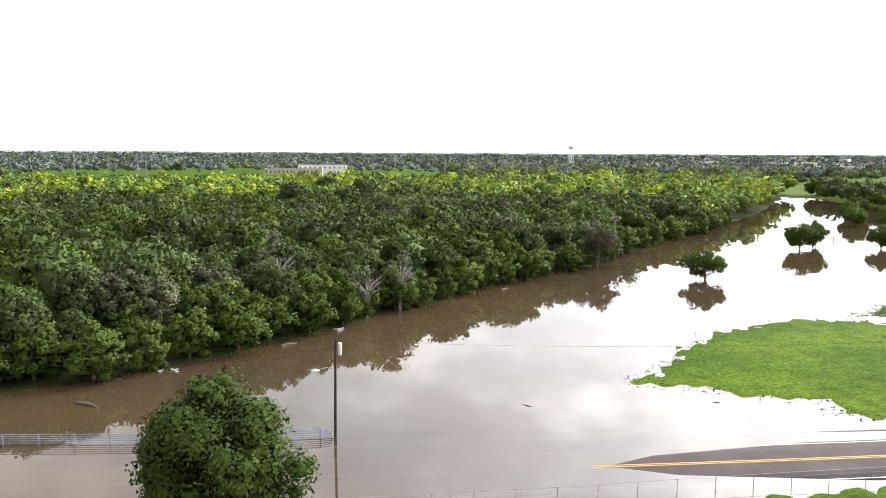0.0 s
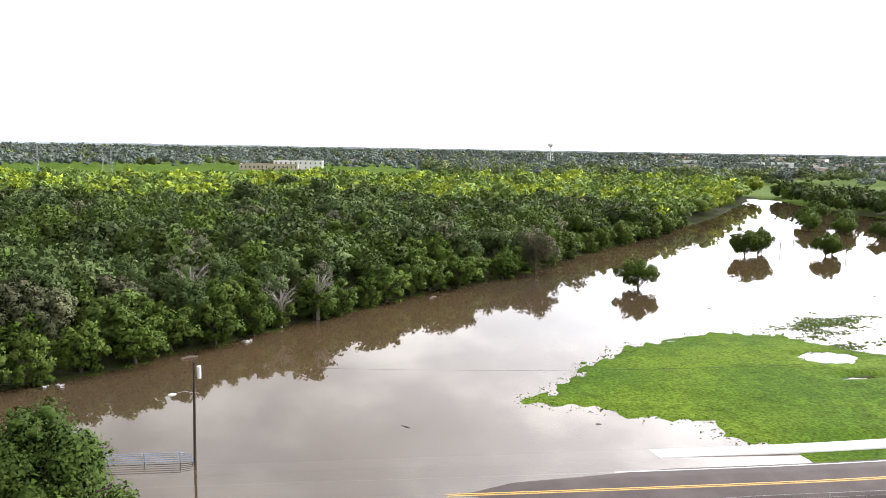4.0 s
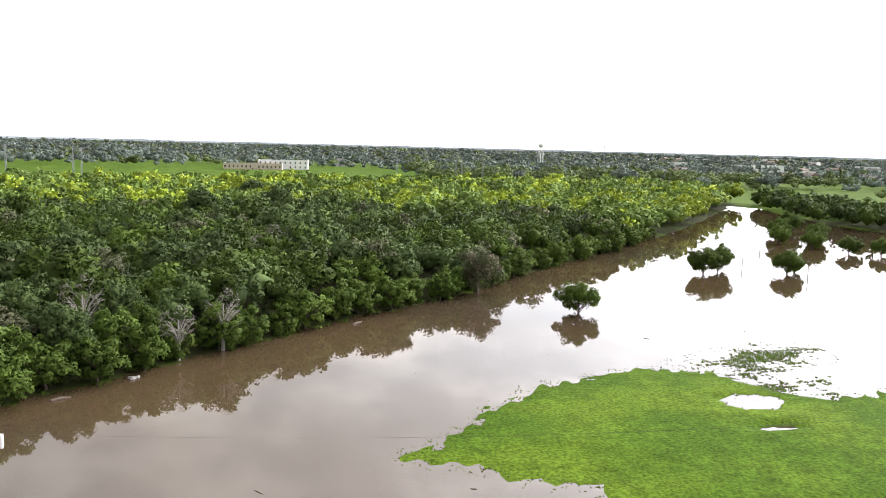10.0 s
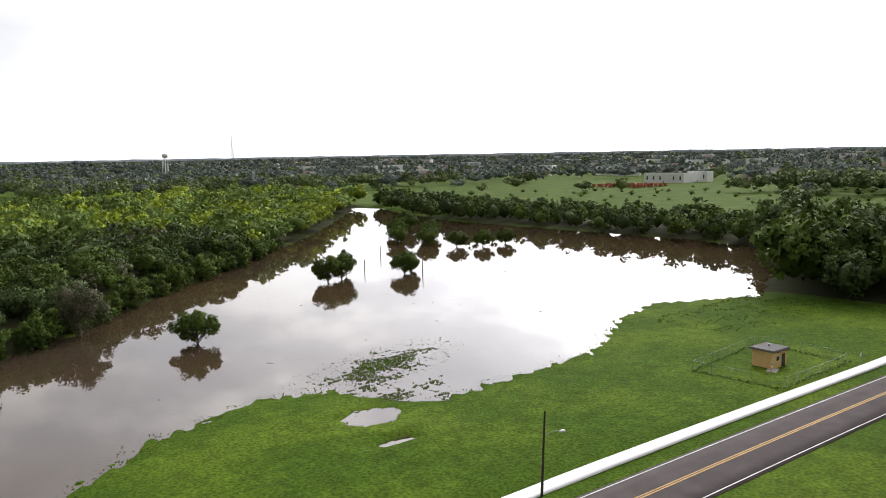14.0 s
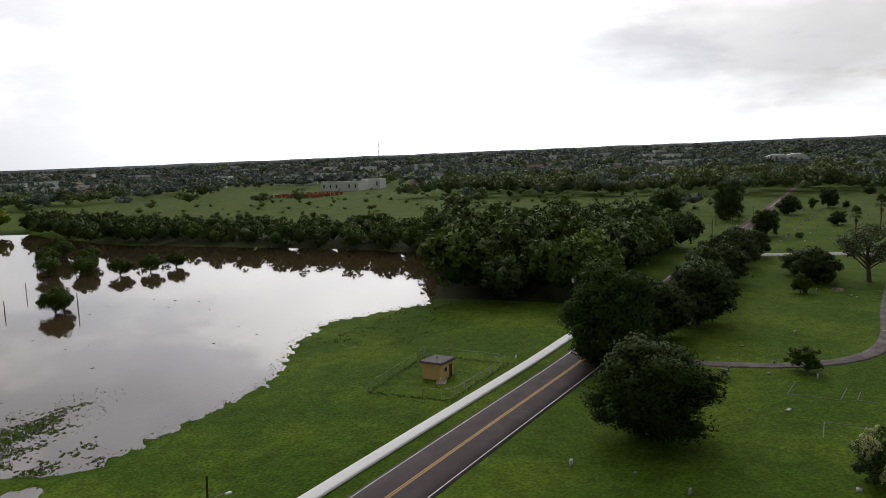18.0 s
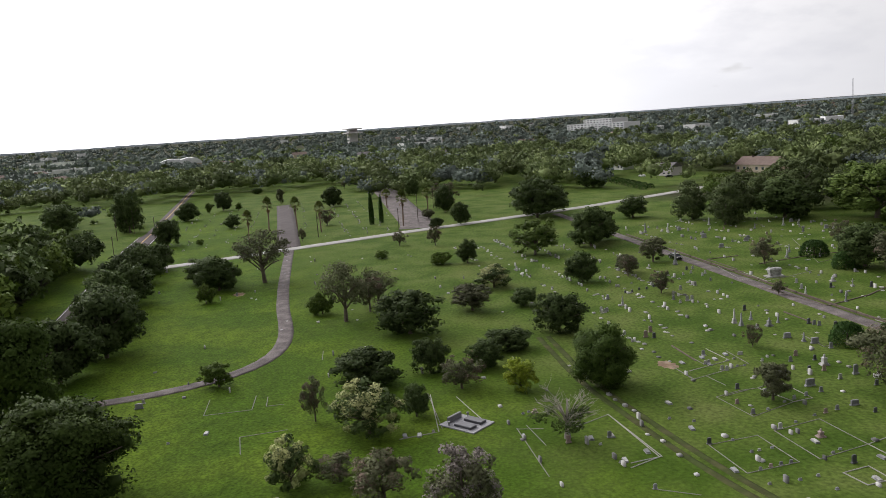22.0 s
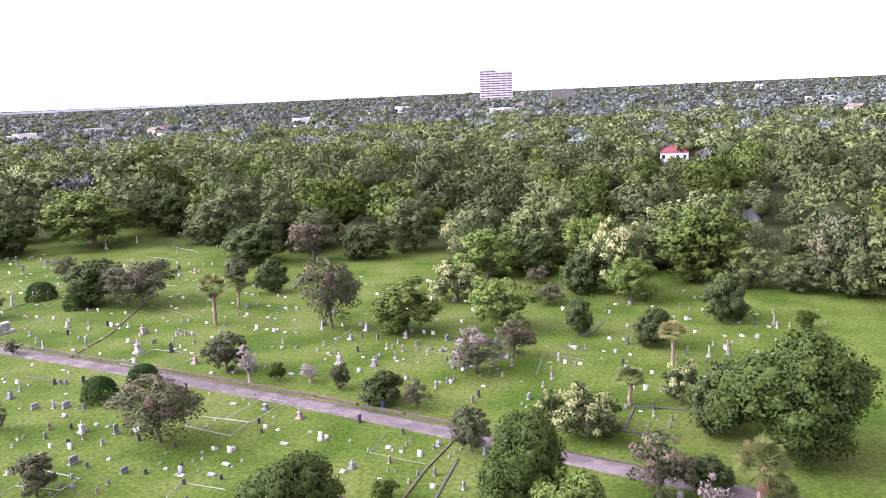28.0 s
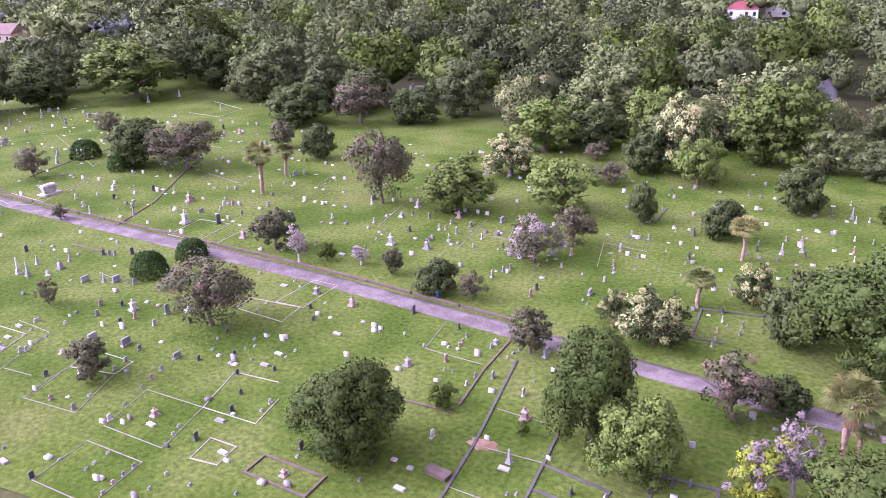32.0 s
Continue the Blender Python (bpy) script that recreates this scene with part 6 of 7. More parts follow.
part("step", box_bm(-2.0, -1.1, -0.1, 2.0, 1.1, 0.35, 0.04), "marble", white_tomb)
part("chest", taper_bm(2.4, 2.9, 0.35, 1.7, None, 1.0, 1.3), "marble", white_tomb)
part("lid", taper_bm(3.2, 2.6, 1.7, 2.05, None, 1.6, 1.1), "marble", white_tomb)
ledger = empty("grave_ledger", (86.0, -58.9, LAND - 0.06), "raised brown stone ledger beside a plot border", "tomb", turn=-12)
part("slab", box_bm(-1.2, -0.55, -0.05, 1.2, 0.55, 0.42, 0.04), "kerb_brown", ledger)
part("lid", box_bm(-1.28, -0.62, 0.42, 1.28, 0.62, 0.5, 0.02), "kerb_brown", ledger)

# ---- palms, columns of cypress and clipped domes ----
PALM = {}


def palm_proto(seed, skirt):
    rng = np.random.RandomState(seed)
    top = new("palm_tree")
    h, r = 8.0, 2.4
    zs = np.linspace(-0.2, h - 1.0, 9)
    part("trunk", tube_bm([(0.12 * math.sin(z), 0.1 * math.cos(z * 0.8), z) for z in zs], list(0.30 + 0.05 * np.sin(zs * 5)), 9), "palm_trunk", top)

    def fans(n, zc, low, high, reach, mat, name):
        V, F, at = [], [], 0
        for _ in range(n):
            a, e = rng.uniform(0, 6.28), rng.uniform(low, high)
            d = np.array([math.cos(a) * math.cos(e), math.sin(a) * math.cos(e), math.sin(e)])
            side = np.array([-math.sin(a), math.cos(a), 0])
            up = np.cross(d, side)
            root = np.array([0, 0, zc]) + d * 0.4
            tip = root + d * reach * rng.uniform(0.45, 0.6)
            V += [root - side * 0.04, root + side * 0.04, tip + side * 0.03, tip - side * 0.03]
            F.append((at, at + 1, at + 2, at + 3))
            at += 4
            for k in range(13):
                w = (k - 6) / 6 * 1.9
                q = d * math.cos(w) + side * math.sin(w)
                ln = reach * 0.5 * rng.uniform(0.8, 1.1) * (1 - 0.25 * abs(k - 6) / 6)
                cross = np.cross(q, up)
                mid = tip + q * ln * 0.55
                end = tip + q * ln - np.array([0, 0, 0.3 * ln])
                V += [tip, mid - cross * 0.10, end, mid + cross * 0.10]
                F.append((at, at + 1, at + 2, at + 3))
                at += 4
        mesh_object(name, np.array(V), np.array(F), mat, top)

    fans(64, h - 0.9, -0.35, 1.4, r, "palm_leaf", "crown")
    fans(12 if skirt else 6, h - 1.2, -1.4, -0.8, r * 0.6, "palm_dry", "dry_skirt")
    return top, h + 1.0, r


for x, y, h, r, skirt in ((372.2, -3.8, 14, 2.6, 0), (374.4, -15.1, 13, 2.6, 0), (349.7, -55.1, 14, 2.5, 0), (423.3, -62.4, 9, 2.7, 0), (154.0, -123.4, 10.1, 3.3, 1), (156.5, -134.9, 6.8, 2.6, 0),
                          (52.0, -72.3, 10.7, 2.7, 1), (50.5, -74.9, 6.2, 2.1, 1), (68.9, -103.8, 5.3, 2.5, 0), (65.0, -122.3, 6.8, 2.5, 1), (128.2, -192.5, 11.2, 4.2, 1), (143.1, -284.3, 15, 4.2, 1), (397.0, -76.6, 10, 2.6, 1), (343.0, 4.8, 12, 2.4, 0), (355.2, -23.0, 12, 2.4, 0)):
    if skirt not in PALM:
        PALM[skirt] = palm_proto(3 + skirt, skirt)
        use = PALM[skirt][0]
    else:
        use = copy_thing(PALM[skirt][0], pose(0, 0, 0))
    use.matrix_basis = pose(x, y, LAND - 0.1, 0, 0, (x * 37) % 360) @ Matrix.Diagonal((r / PALM[skirt][2] * 0.9, r / PALM[skirt][2] * 0.9, h / PALM[skirt][1], 1))
    tagged(use, "fan palm with a brown skirt of dry fronds" if skirt else "slim fan palm with green fronds", "palm tree", "palms")


def clipped(name, profile, label, leaf, count, seed, place, scale, group):
    """A clipped evergreen: fine leaf sprays on a turned outline, round a short stem."""
    rng = np.random.RandomState(seed)
    top = new(name)
    part("stem", tube_bm([(0, 0, -0.2), (0, 0, profile(0.5)[1])], [0.1, 0.06], 6), "bark", top)
    s, a = rng.uniform(0, 1, count) ** 0.8, rng.uniform(0, 6.28, count)
    rz = np.array([profile(q) for q in s])
    p = np.stack([np.cos(a) * rz[:, 0], np.sin(a) * rz[:, 0], rz[:, 1]], 1) * rng.uniform(0.9, 1.05, (count, 1))
    v, f, n_ = leaf_quads(rng, p, np.full(count, leaf * 0.8), 3, leaf, heart=(0, 0, 0.5))
    mesh_object("foliage", v, f, "hedge", top, normals=n_)
    top.matrix_basis = pose(*place) @ Matrix.Diagonal((*scale, 1))
    return tagged(top, label, "hedge" if "dome" in label else "tree", group)


dome = lambda q: (math.cos(q * math.pi / 2) ** 0.7, math.sin(q * math.pi / 2))
for i, (x, y, h, r) in enumerate(((210.5, -131.7, 3.7, 3.4), (194.4, -127.0, 3.6, 3.0), (146.1, -84.7, 3.4, 2.7), (144.4, -92.2, 3.0, 2.5))):
    clipped("shrub", dome, "clipped dome of dark green hedge", 0.10, 1500, 40 + i, (x, y, LAND - 0.06), (r, r, h), "clipped shrubs")
spire = lambda q: (max(0.02, math.sin((1 - q) ** 0.6 * math.pi * 0.62)), q)
for i, (x, y, h, r) in enumerate(((364.3, -44.9, 12.2, 0.95), (367.5, -49.5, 10.5, 0.85))):
    clipped("cypress_tree", spire, "slim dark green Italian cypress", 0.16, 900, 50 + i, (x, y, LAND - 0.06), (r, r, h), "cypresses")
for i in range(14):
    x, y = 452 - 9 * (i % 7) + 3 * (i // 7), -196 - 6 * (i // 7) + 1.5 * (i % 7)
    clipped("shrub", dome, "clipped dome of dark green hedge", 0.16, 260, 60 + i, (x, y, LAND - 0.06), (1.9, 1.9, 2.2), "hedge row by the house")


# ---- poles, lamps and wires ----
def utility_pole(x, y, height, lean, lamp=None, cans=0, arm=False, label="dark wooden utility pole"):
    z = min(ground_z(x, y), 0.6)
    top = empty("utility_pole", (x, y, z), label, "utility pole", "utility poles")
    height -= z
    part("pole", tube_bm([(0, 0, -0.6), (lean * 0.5, 0, height * 0.5), (lean, 0, height)], [0.15, 0.12, 0.10], 9), "pole_wood", top)
    if lamp is not None:
        c, s = math.cos(radians(lamp)), math.sin(radians(lamp))
        part("lamp_arm", tube_bm([(lean, 0, height * 0.72), (lean + c * 0.9, s * 0.9, height * 0.75), (lean + c * 1.7, s * 1.7, height * 0.74)], [0.035, 0.03, 0.03], 6), "galvanised", top)
        bm = bmesh.new()
        bmesh.ops.create_uvsphere(bm, u_segments=10, v_segments=6, radius=0.28, matrix=Matrix.Translation((lean + c * 1.95, s * 1.95, height * 0.735)) @ Matrix.Rotation(radians(lamp), 4, "Z") @ Matrix.Diagonal((1.4, 0.8, 0.5, 1)))
        part("lamp_head", bm, "lamp_glass", top, "pale street lamp head", True)
    for i in range(cans):
        q = -0.42 + 0.84 * i if cans > 1 else 0.4
        part("transformer", tube_bm([(lean + q, 0.2, height * 0.84), (lean + q, 0.2, height * 0.86), (lean + q, 0.2, height * 0.95)], [0.15, 0.19, 0.19], 10), "wall_white", top, "white transformer can")
    if arm:
        part("cross_arm", box_bm(lean - 1.1, -0.06, height - 0.5, lean + 1.1, 0.06, height - 0.36, 0.01), "pole_wood", top)
        for q in (-0.95, -0.4, 0.4, 0.95):
            part("insulator", tube_bm([(lean + q, 0, height - 0.36), (lean + q, 0, height - 0.2)], [0.05, 0.03], 6), "galvanised", top)
    return top


utility_pole(6.3, 70.2, 9.5, 0.12, lamp=200, cans=1)
utility_pole(88.7, 59.1, 9.0, 0.5, lamp=-20, label="brown wooden utility pole with a street lamp")
utility_pole(198.3, 59.2, 9.9, 0.1, lamp=-30, cans=2, arm=True, label="wooden utility pole with two transformer cans")
for x, y, h in ((176.3, 186.5, 7.5), (189.3, 225.4, 6), (166.8, 202.5, 5.5), (254.4, 238.2, 8), (273.2, 203.3, 8), (287.1, 319.7, 8)):
    utility_pole(x, y, 0.6 * h, 0.05, label="thin wooden pole standing in flood water")
for x, y, h in ((322.8, 49.0, 10), (385.7, 41.6, 10), (356.3, -62.6, 12), (416.2, 53.4, 11), (394.0, 57.6, 11), (404.9, -81.3, 11), (341.9, -20.5, 11), (328.5, -49.0, 10)):
    utility_pole(x, y, h, 0.1, arm=True, label="wooden utility pole with a cross arm beside the street")


def wire(a, b, sag, rad=0.016):
    pts = [Vector(a).lerp(Vector(b), i / 14) - Vector((0, 0, sag * 4 * (i / 14) * (1 - i / 14))) for i in range(15)]
    tagged(part("overhead_wire", tube_bm(pts, [rad] * 15, 3), "rubber"), "thin dark overhead wire slung between poles", "wire", "wires")


wire((6.6, 69.8, 9.3), (-60, 79, 9.0), 1.0)
wire((6.6, 69.8, 8.6), (-60, 79, 8.4), 1.1)
wire((6.6, 69.8, 9.3), (89.8, 61.3, 8.8), 1.2, 0.010)
wire((89.8, 61.3, 8.8), (205.4, 62.5, 9.3), 1.6, 0.010)
wire((205.4, 62.5, 9.3), (333, 52, 9.6), 1.8, 0.010)

# ---- the drowned railing at the bridge ----
rail = empty("railing", (0, 0, 0), "pale blue steel pipe railing standing in flood water", "railing")
rp = [(-66, 83.5), (-45, 79.5), (-24.7, 75.6), (-11.6, 73.0), (-3, 71.8), (5.0, 70.9)]
for k in range(5):
    z = 0.12 + 0.2 * k
    part("rail", tube_bm([(x, y, z) for x, y in rp] + [(5.9, 70.8, z * 0.8), (6.1, 70.75, z * 0.3)], [0.035] * 8, 6), "blue_steel", rail)
for i in range(24):
    x = -66 + 71 * i / 23
    y = np.interp(x, [q[0] for q in rp], [q[1] for q in rp])
    part("post", tube_bm([(x, y, -0.5), (x, y, 0.98)], [0.05, 0.05], 6), "blue_steel", rail)

bridge = strip("bridge_deck", [(-66, 81.9), (-45, 77.9), (-24.7, 74.0), (-11.6, 71.4), (-3, 70.2), (5.0, 69.3)], 0.6, lambda x, y, k: np.full(np.shape(x), -0.03), "concrete", "concrete kerb of a drowned bridge deck", "bridge")

# ---- wire fences ----
def chain_fence(name, pts, height, gap, label):
    top = empty(name, (0, 0, 0), label, "fence", "wire fences")
    seg = np.r_[0, np.cumsum([math.dist(a, b) for a, b in zip(pts, pts[1:])])]
    n = max(2, int(seg[-1] / gap) + 1)
    at = [(np.interp(s, seg, [q[0] for q in pts]), np.interp(s, seg, [q[1] for q in pts])) for s in np.linspace(0, seg[-1], n)]
    zs = [max(ground_z(*q), -0.25) for q in at]
    for (x, y), z in zip(at, zs):
        part("post", tube_bm([(x, y, z - 0.3), (x, y, z + height)], [0.028, 0.028], 6), "galvanised", top)
    for i in range(n - 1):
        a, b = at[i], at[i + 1]
        part("rail", tube_bm([(*a, zs[i] + height - 0.03), (*b, zs[i + 1] + height - 0.03)], [0.016] * 2, 4), "galvanised", top)
        bm = bmesh.new()
        for k in range(3):
            q = height * (0.1 + 0.28 * k)
            tube_bm([(*a, zs[i] + q), (*b, zs[i + 1] + q)], [0.004] * 2, 3, bm)
        part("mesh", bm, "galvanised", top)


chain_fence("wire_fence", [(12, 55), (24.7, 53.9), (37.9, 53.0), (51.7, 51.6), (73, 48.6)], 1.15, 3.1, "low galvanised chain link fence beside the road")
chain_fence("yard_fence", [(138.6, 73.5), (139.2, 59.8), (150.4, 59.3), (160.6, 59.3), (161.6, 75.3), (149.8, 74.3), (138.6, 73.5)], 1.7, 3.0, "tall wire fence round the pump house")

# ---- the pump house ----
shed = empty("pump_house", (150.2, 67.3, LAND - 0.06), "small tan block pump house with a flat grey roof", "shed", turn=-4)
part("wall", box_bm(-2.0, -1.75, -0.1, 2.0, 1.75, 2.65, 0.02), "tan_wall", shed)
roof = part("roof", taper_bm(4.7, 4.5, 2.65, 2.95, None, 4.2, 4.0), "roof_grey", shed)
part("fascia", box_bm(-2.2, -1.98, 2.5, 2.2, -1.93, 2.68), "door_dark", shed)
door = part("door", box_bm(0.6, -1.82, 0.0, 1.5, -1.76, 2.05, 0.01), "door_dark", shed)
part("handle", box_bm(0.68, -1.86, 0.95, 0.74, -1.82, 1.1), "galvanised", door)
win = part("window", box_bm(-1.0, -1.80, 1.1, -0.1, -1.76, 1.9), "wall_white", shed)
part("pane", box_bm(-0.95, -1.815, 1.15, -0.15, -1.80, 1.85), "glass", win)
part("aerial", tube_bm([(-1.9, 1.6, 2.6), (-1.9, 1.6, 6.2)], [0.03, 0.02], 5), "galvanised", shed)
part("vent", tube_bm([(0.4, 0.3, 2.9), (0.4, 0.3, 3.3)], [0.16, 0.16], 8), "galvanised", shed)
pipes = empty("pump_pipework", (147.4, 65.3, LAND - 0.06), "pale painted pump pipework on a slab", "pipework", turn=20)
part("slab", box_bm(-1.3, -0.8, -0.1, 1.3, 0.8, 0.1, 0.02), "concrete", pipes)
part("pipe", tube_bm([(-1, 0, 0.1), (-1, 0, 0.7), (0.2, 0, 0.9), (0.9, 0.3, 0.5), (0.9, 0.3, 0.1)], [0.14] * 5, 8), "tan_wall", pipes)
part("valve", tube_bm([(-0.2, 0, 0.75), (-0.2, 0, 1.25)], [0.2, 0.2], 10), "wall_cream", pipes)
sign = empty("road_sign", (160.9, 57.9, LAND - 0.06), "small white sign plate on a post", "sign")
part("post", tube_bm([(0, 0, -0.2), (0, 0, 1.7)], [0.03, 0.03], 6), "galvanised", sign)
part("plate", box_bm(-0.3, -0.05, 1.2, 0.3, -0.02, 1.7, 0.01), "wall_white", sign)

# ---- bin and cars ----
litter_bin = empty("litter_bin", (102.2, -93.6, LAND - 0.06), "dark blue litter drum beside the lane", "bin")
part("drum", tube_bm([(0, 0, 0), (0, 0, 0.3), (0, 0, 0.32), (0, 0, 0.9), (0, 0, 0.95)], [0.29, 0.29, 0.31, 0.31, 0.33], 14), "bin_blue", litter_bin)
part("lid", tube_bm([(0, 0, 0.95), (0, 0, 1.05)], [0.34, 0.26], 14), "bin_blue", litter_bin)


def car(x, y, turn, paint, label, scale=1.0):
    top = empty("car", (x, y, LAND + 0.02), label, "car", "parked cars", turn)
    bm = bmesh.new()
    prof = [(-2.2, 0.35), (2.2, 0.35), (2.25, 0.72), (1.35, 0.90), (0.75, 1.42), (-1.25, 1.45), (-1.95, 0.98), (-2.25, 0.9)]
    lo = [bm.verts.new((px, -0.88 if pz < 1.2 else -0.68, pz)) for px, pz in prof]
    hi = [bm.verts.new((px, 0.88 if pz < 1.2 else 0.68, pz)) for px, pz in prof]
    bm.faces.new(lo), bm.faces.new(hi[::-1])
    for i in range(len(prof)):
        j = (i + 1) % len(prof)
        bm.faces.new((lo[i], hi[i], hi[j], lo[j]))
    bmesh.ops.recalc_face_normals(bm, faces=bm.faces)
    part("body", bm, paint, top)
    for s in (-1, 1):
        part("side_window", box_bm(-1.15, s * 0.80 - 0.02, 0.98, 0.75, s * 0.80 + 0.02, 1.34), "glass", top)
        for wx in (-1.4, 1.4):
            wheel = part("wheel", tube_bm([(wx, s * 0.72, 0.33), (wx, s * 0.92, 0.33)], [0.33, 0.33], 14), "rubber", top)
            part("rim", tube_bm([(wx, s * 0.90, 0.33), (wx, s * 0.93, 0.33)], [0.2, 0.2], 10), "galvanised", wheel)
        part("headlight", box_bm(2.18, s * 0.62 - 0.16, 0.62, 2.27, s * 0.62 + 0.16, 0.76, 0.01), "lamp_glass", top)
    bm = bmesh.new()
    for q in ((0.72, 1.40, 1.34, 0.93), (-1.28, 1.43, -1.93, 1.01)):
        vs = [bm.verts.new(v) for v in ((q[0] + 0.03, -0.62, q[1]), (q[0] + 0.03, 0.62, q[1]), (q[2] + 0.03, 0.74, q[3]), (q[2] + 0.03, -0.74, q[3]))]
        bm.faces.new(vs)
    bmesh.ops.solidify(bm, geom=bm.faces[:], thickness=0.02)
    part("windscreen", bm, "glass", top)
    return top


car(226.2, -101.9, 176, "car_black", "black pickup parked on the gravel lane")
car(362.0, 45.7, 4, "car_white", "white car on the road")
car(464.9, -223.2, 20, "car_white", "white car parked before a house")
car(446.2, -229.8, 60, "car_black", "dark car parked before a house")
car(54.4, -184.2, 70, "car_white", "white car on the side street")

# ---- buildings ----
def house(name, x, y, w, d, h, turn, wall, roof, label, style="gable", floors=1, bays=4, rise=2.2, group="houses", porch=False, z=None):
    """A building: walls, roof, door, and windows of their own with panes, on its long sides."""
    top = empty(name, (x, y, LAND - 0.06 + float(far_rise(x, y)) if z is None else z), label, "building" if style == "flat" else "house", group, turn)
    part("wall", box_bm(-w / 2, -d / 2, -0.3, w / 2, d / 2, h), wall, top)
    if style == "flat":
        part("roof", box_bm(-w / 2 + 0.3, -d / 2 + 0.3, h + 0.01, w / 2 - 0.3, d / 2 - 0.3, h + 0.08), "roof_grey", top)
        par = bmesh.new()
        for a in ((-w / 2 - 0.1, -d / 2 - 0.1, w / 2 + 0.1, -d / 2 + 0.3), (-w / 2 - 0.1, d / 2 - 0.3, w / 2 + 0.1, d / 2 + 0.1), (-w / 2 - 0.1, -d / 2 + 0.3, -w / 2 + 0.3, d / 2 - 0.3), (w / 2 - 0.3, -d / 2 + 0.3, w / 2 + 0.1, d / 2 - 0.3)):
            box_bm(a[0], a[1], h - 0.2, a[2], a[3], h + 0.6, 0, par)
        part("parapet", par, wall, top)
    else:
        bm = bmesh.new()
        o, e = 0.5, (0.0 if style == "gable" else min(w, d) * 0.42)
        lo = [bm.verts.new(v) for v in ((-w / 2 - o, -d / 2 - o, h), (w / 2 + o, -d / 2 - o, h), (w / 2 + o, d / 2 + o, h), (-w / 2 - o, d / 2 + o, h))]
        r0, r1 = bm.verts.new((-w / 2 - o + e, 0, h + rise)), bm.verts.new((w / 2 + o - e, 0, h + rise))
        for f in ((lo[0], lo[1], r1, r0), (lo[2], lo[3], r0, r1), (lo[1], lo[2], r1), (lo[3], lo[0], r0), tuple(lo[::-1])):
            bm.faces.new(f)
        part("roof", bm, roof, top)
        if style == "gable":
            for s in (-1, 1):
                g = bmesh.new()
                a = [g.verts.new((s * (w / 2 + 0.02), q, zz)) for q, zz in ((-d / 2, h), (d / 2, h), (0, h + rise * 0.93))]
                b = [g.verts.new((s * (w / 2 - 0.1), q, zz)) for q, zz in ((-d / 2, h), (d / 2, h), (0, h + rise * 0.93))]
                g.faces.new(a), g.faces.new(b[::-1])
                for i in range(3):
                    g.faces.new((a[i], b[i], b[(i + 1) % 3], a[(i + 1) % 3]))
                part("gable", g, wall, top)
        part("chimney", box_bm(w * 0.2, 0.3, h + rise * 0.4, w * 0.2 + 0.7, 1.0, h + rise + 0.7, 0.03), "kerb_brown", top)
    fh = h / floors
    for s in (-1, 1):
        for f in range(floors):
            for b in range(bays):
                if b == bays // 2 and f == 0 and floors < 4:
                    if s < 0:
                        part("door", box_bm(-0.5 + 0.1, s * d / 2 - 0.05, 0, 0.6, s * d / 2 + 0.05, 2.05), "door_dark", top)
                    continue
                cx = -w / 2 + w * (b + 0.5) / bays
                ww, wh = min(w / bays * (0.55 if floors < 10 else 0.86), 1.8 if floors < 4 else 14), fh * 0.42
                z0 = f * fh + fh * 0.33
                win_ = part("window", box_bm(cx - ww / 2, s * d / 2 - 0.06, z0, cx + ww / 2, s * d / 2 + 0.06, z0 + wh), "wall_white", top)
                part("pane", box_bm(cx - ww / 2 + 0.08, s * (d / 2 + 0.06) - 0.015, z0 + 0.08, cx + ww / 2 - 0.08, s * (d / 2 + 0.06) + 0.015, z0 + wh - 0.08), "glass", win_)
    if porch:
        part("porch_roof", box_bm(-w * 0.3, -d / 2 - 3.0, 2.5, w * 0.3, -d / 2, 2.7, 0.02), roof, top)
        for px in (-w * 0.28, w * 0.28):
            part("post", tube_bm([(px, -d / 2 - 2.8, 0), (px, -d / 2 - 2.8, 2.5)], [0.08, 0.08], 6), "wall_white", top)
    return top


house("house", 432.8, -280.8, 26, 13, 4.2, 12, "wall_cream", "roof_brown", "long cream house with brown gabled roofs", rise=4.4, bays=6)
house("house", 405.7, -291.5, 22, 12, 4.2, 102, "wall_cream", "roof_brown", "cream house wing with a brown gabled roof", rise=4.6, bays=5)
house("house", 463.1, -238.8, 15, 9, 5.0, 14, "wall_pink", "roof_grey", "grey sided house with a carport", rise=2.6, floors=2, porch=True)
house("house", 533.5, -246.2, 13, 9, 3.4, 10, "wall_white", "roof_brown", "small white house under dark trees", rise=2.6)
house("house", 96.7, -455.4, 15, 11, 5.2, 5, "wall_white", "roof_red", "white house with a bright red roof", "hip", rise=3.4)
house("house", 79.3, -467.9, 14, 8, 7.4, 5, "wall_white", "roof_grey", "white two storey house among trees", "hip", floors=2, rise=2.0)
house("house", 199.9, -440.2, 14, 10, 5.6, 0, "wall_white", "roof_grey", "pale house with a grey hipped roof", "hip", rise=3.0)
house("house", 159.8, -412.2, 10, 8, 6.2, 20, "wall_white", "roof_grey", "narrow white house among trees", rise=2.4, floors=2)
house("house", 124.2, -381.8, 12, 9, 5.0, 80, "wall_white", "roof_brown", "white house half hidden by trees", rise=2.4)
house("shed", 164.2, -212.4, 3.6, 3.6, 3.0, 10, "wall_pink", "roof_grey", "small grey garden shed with a steep roof", rise=1.8, bays=1)
house("house", 12.3, -282.8, 14, 10, 4.0, 30, "wall_cream", "roof_grey", "low house beside the side street", "hip", rise=2.6)
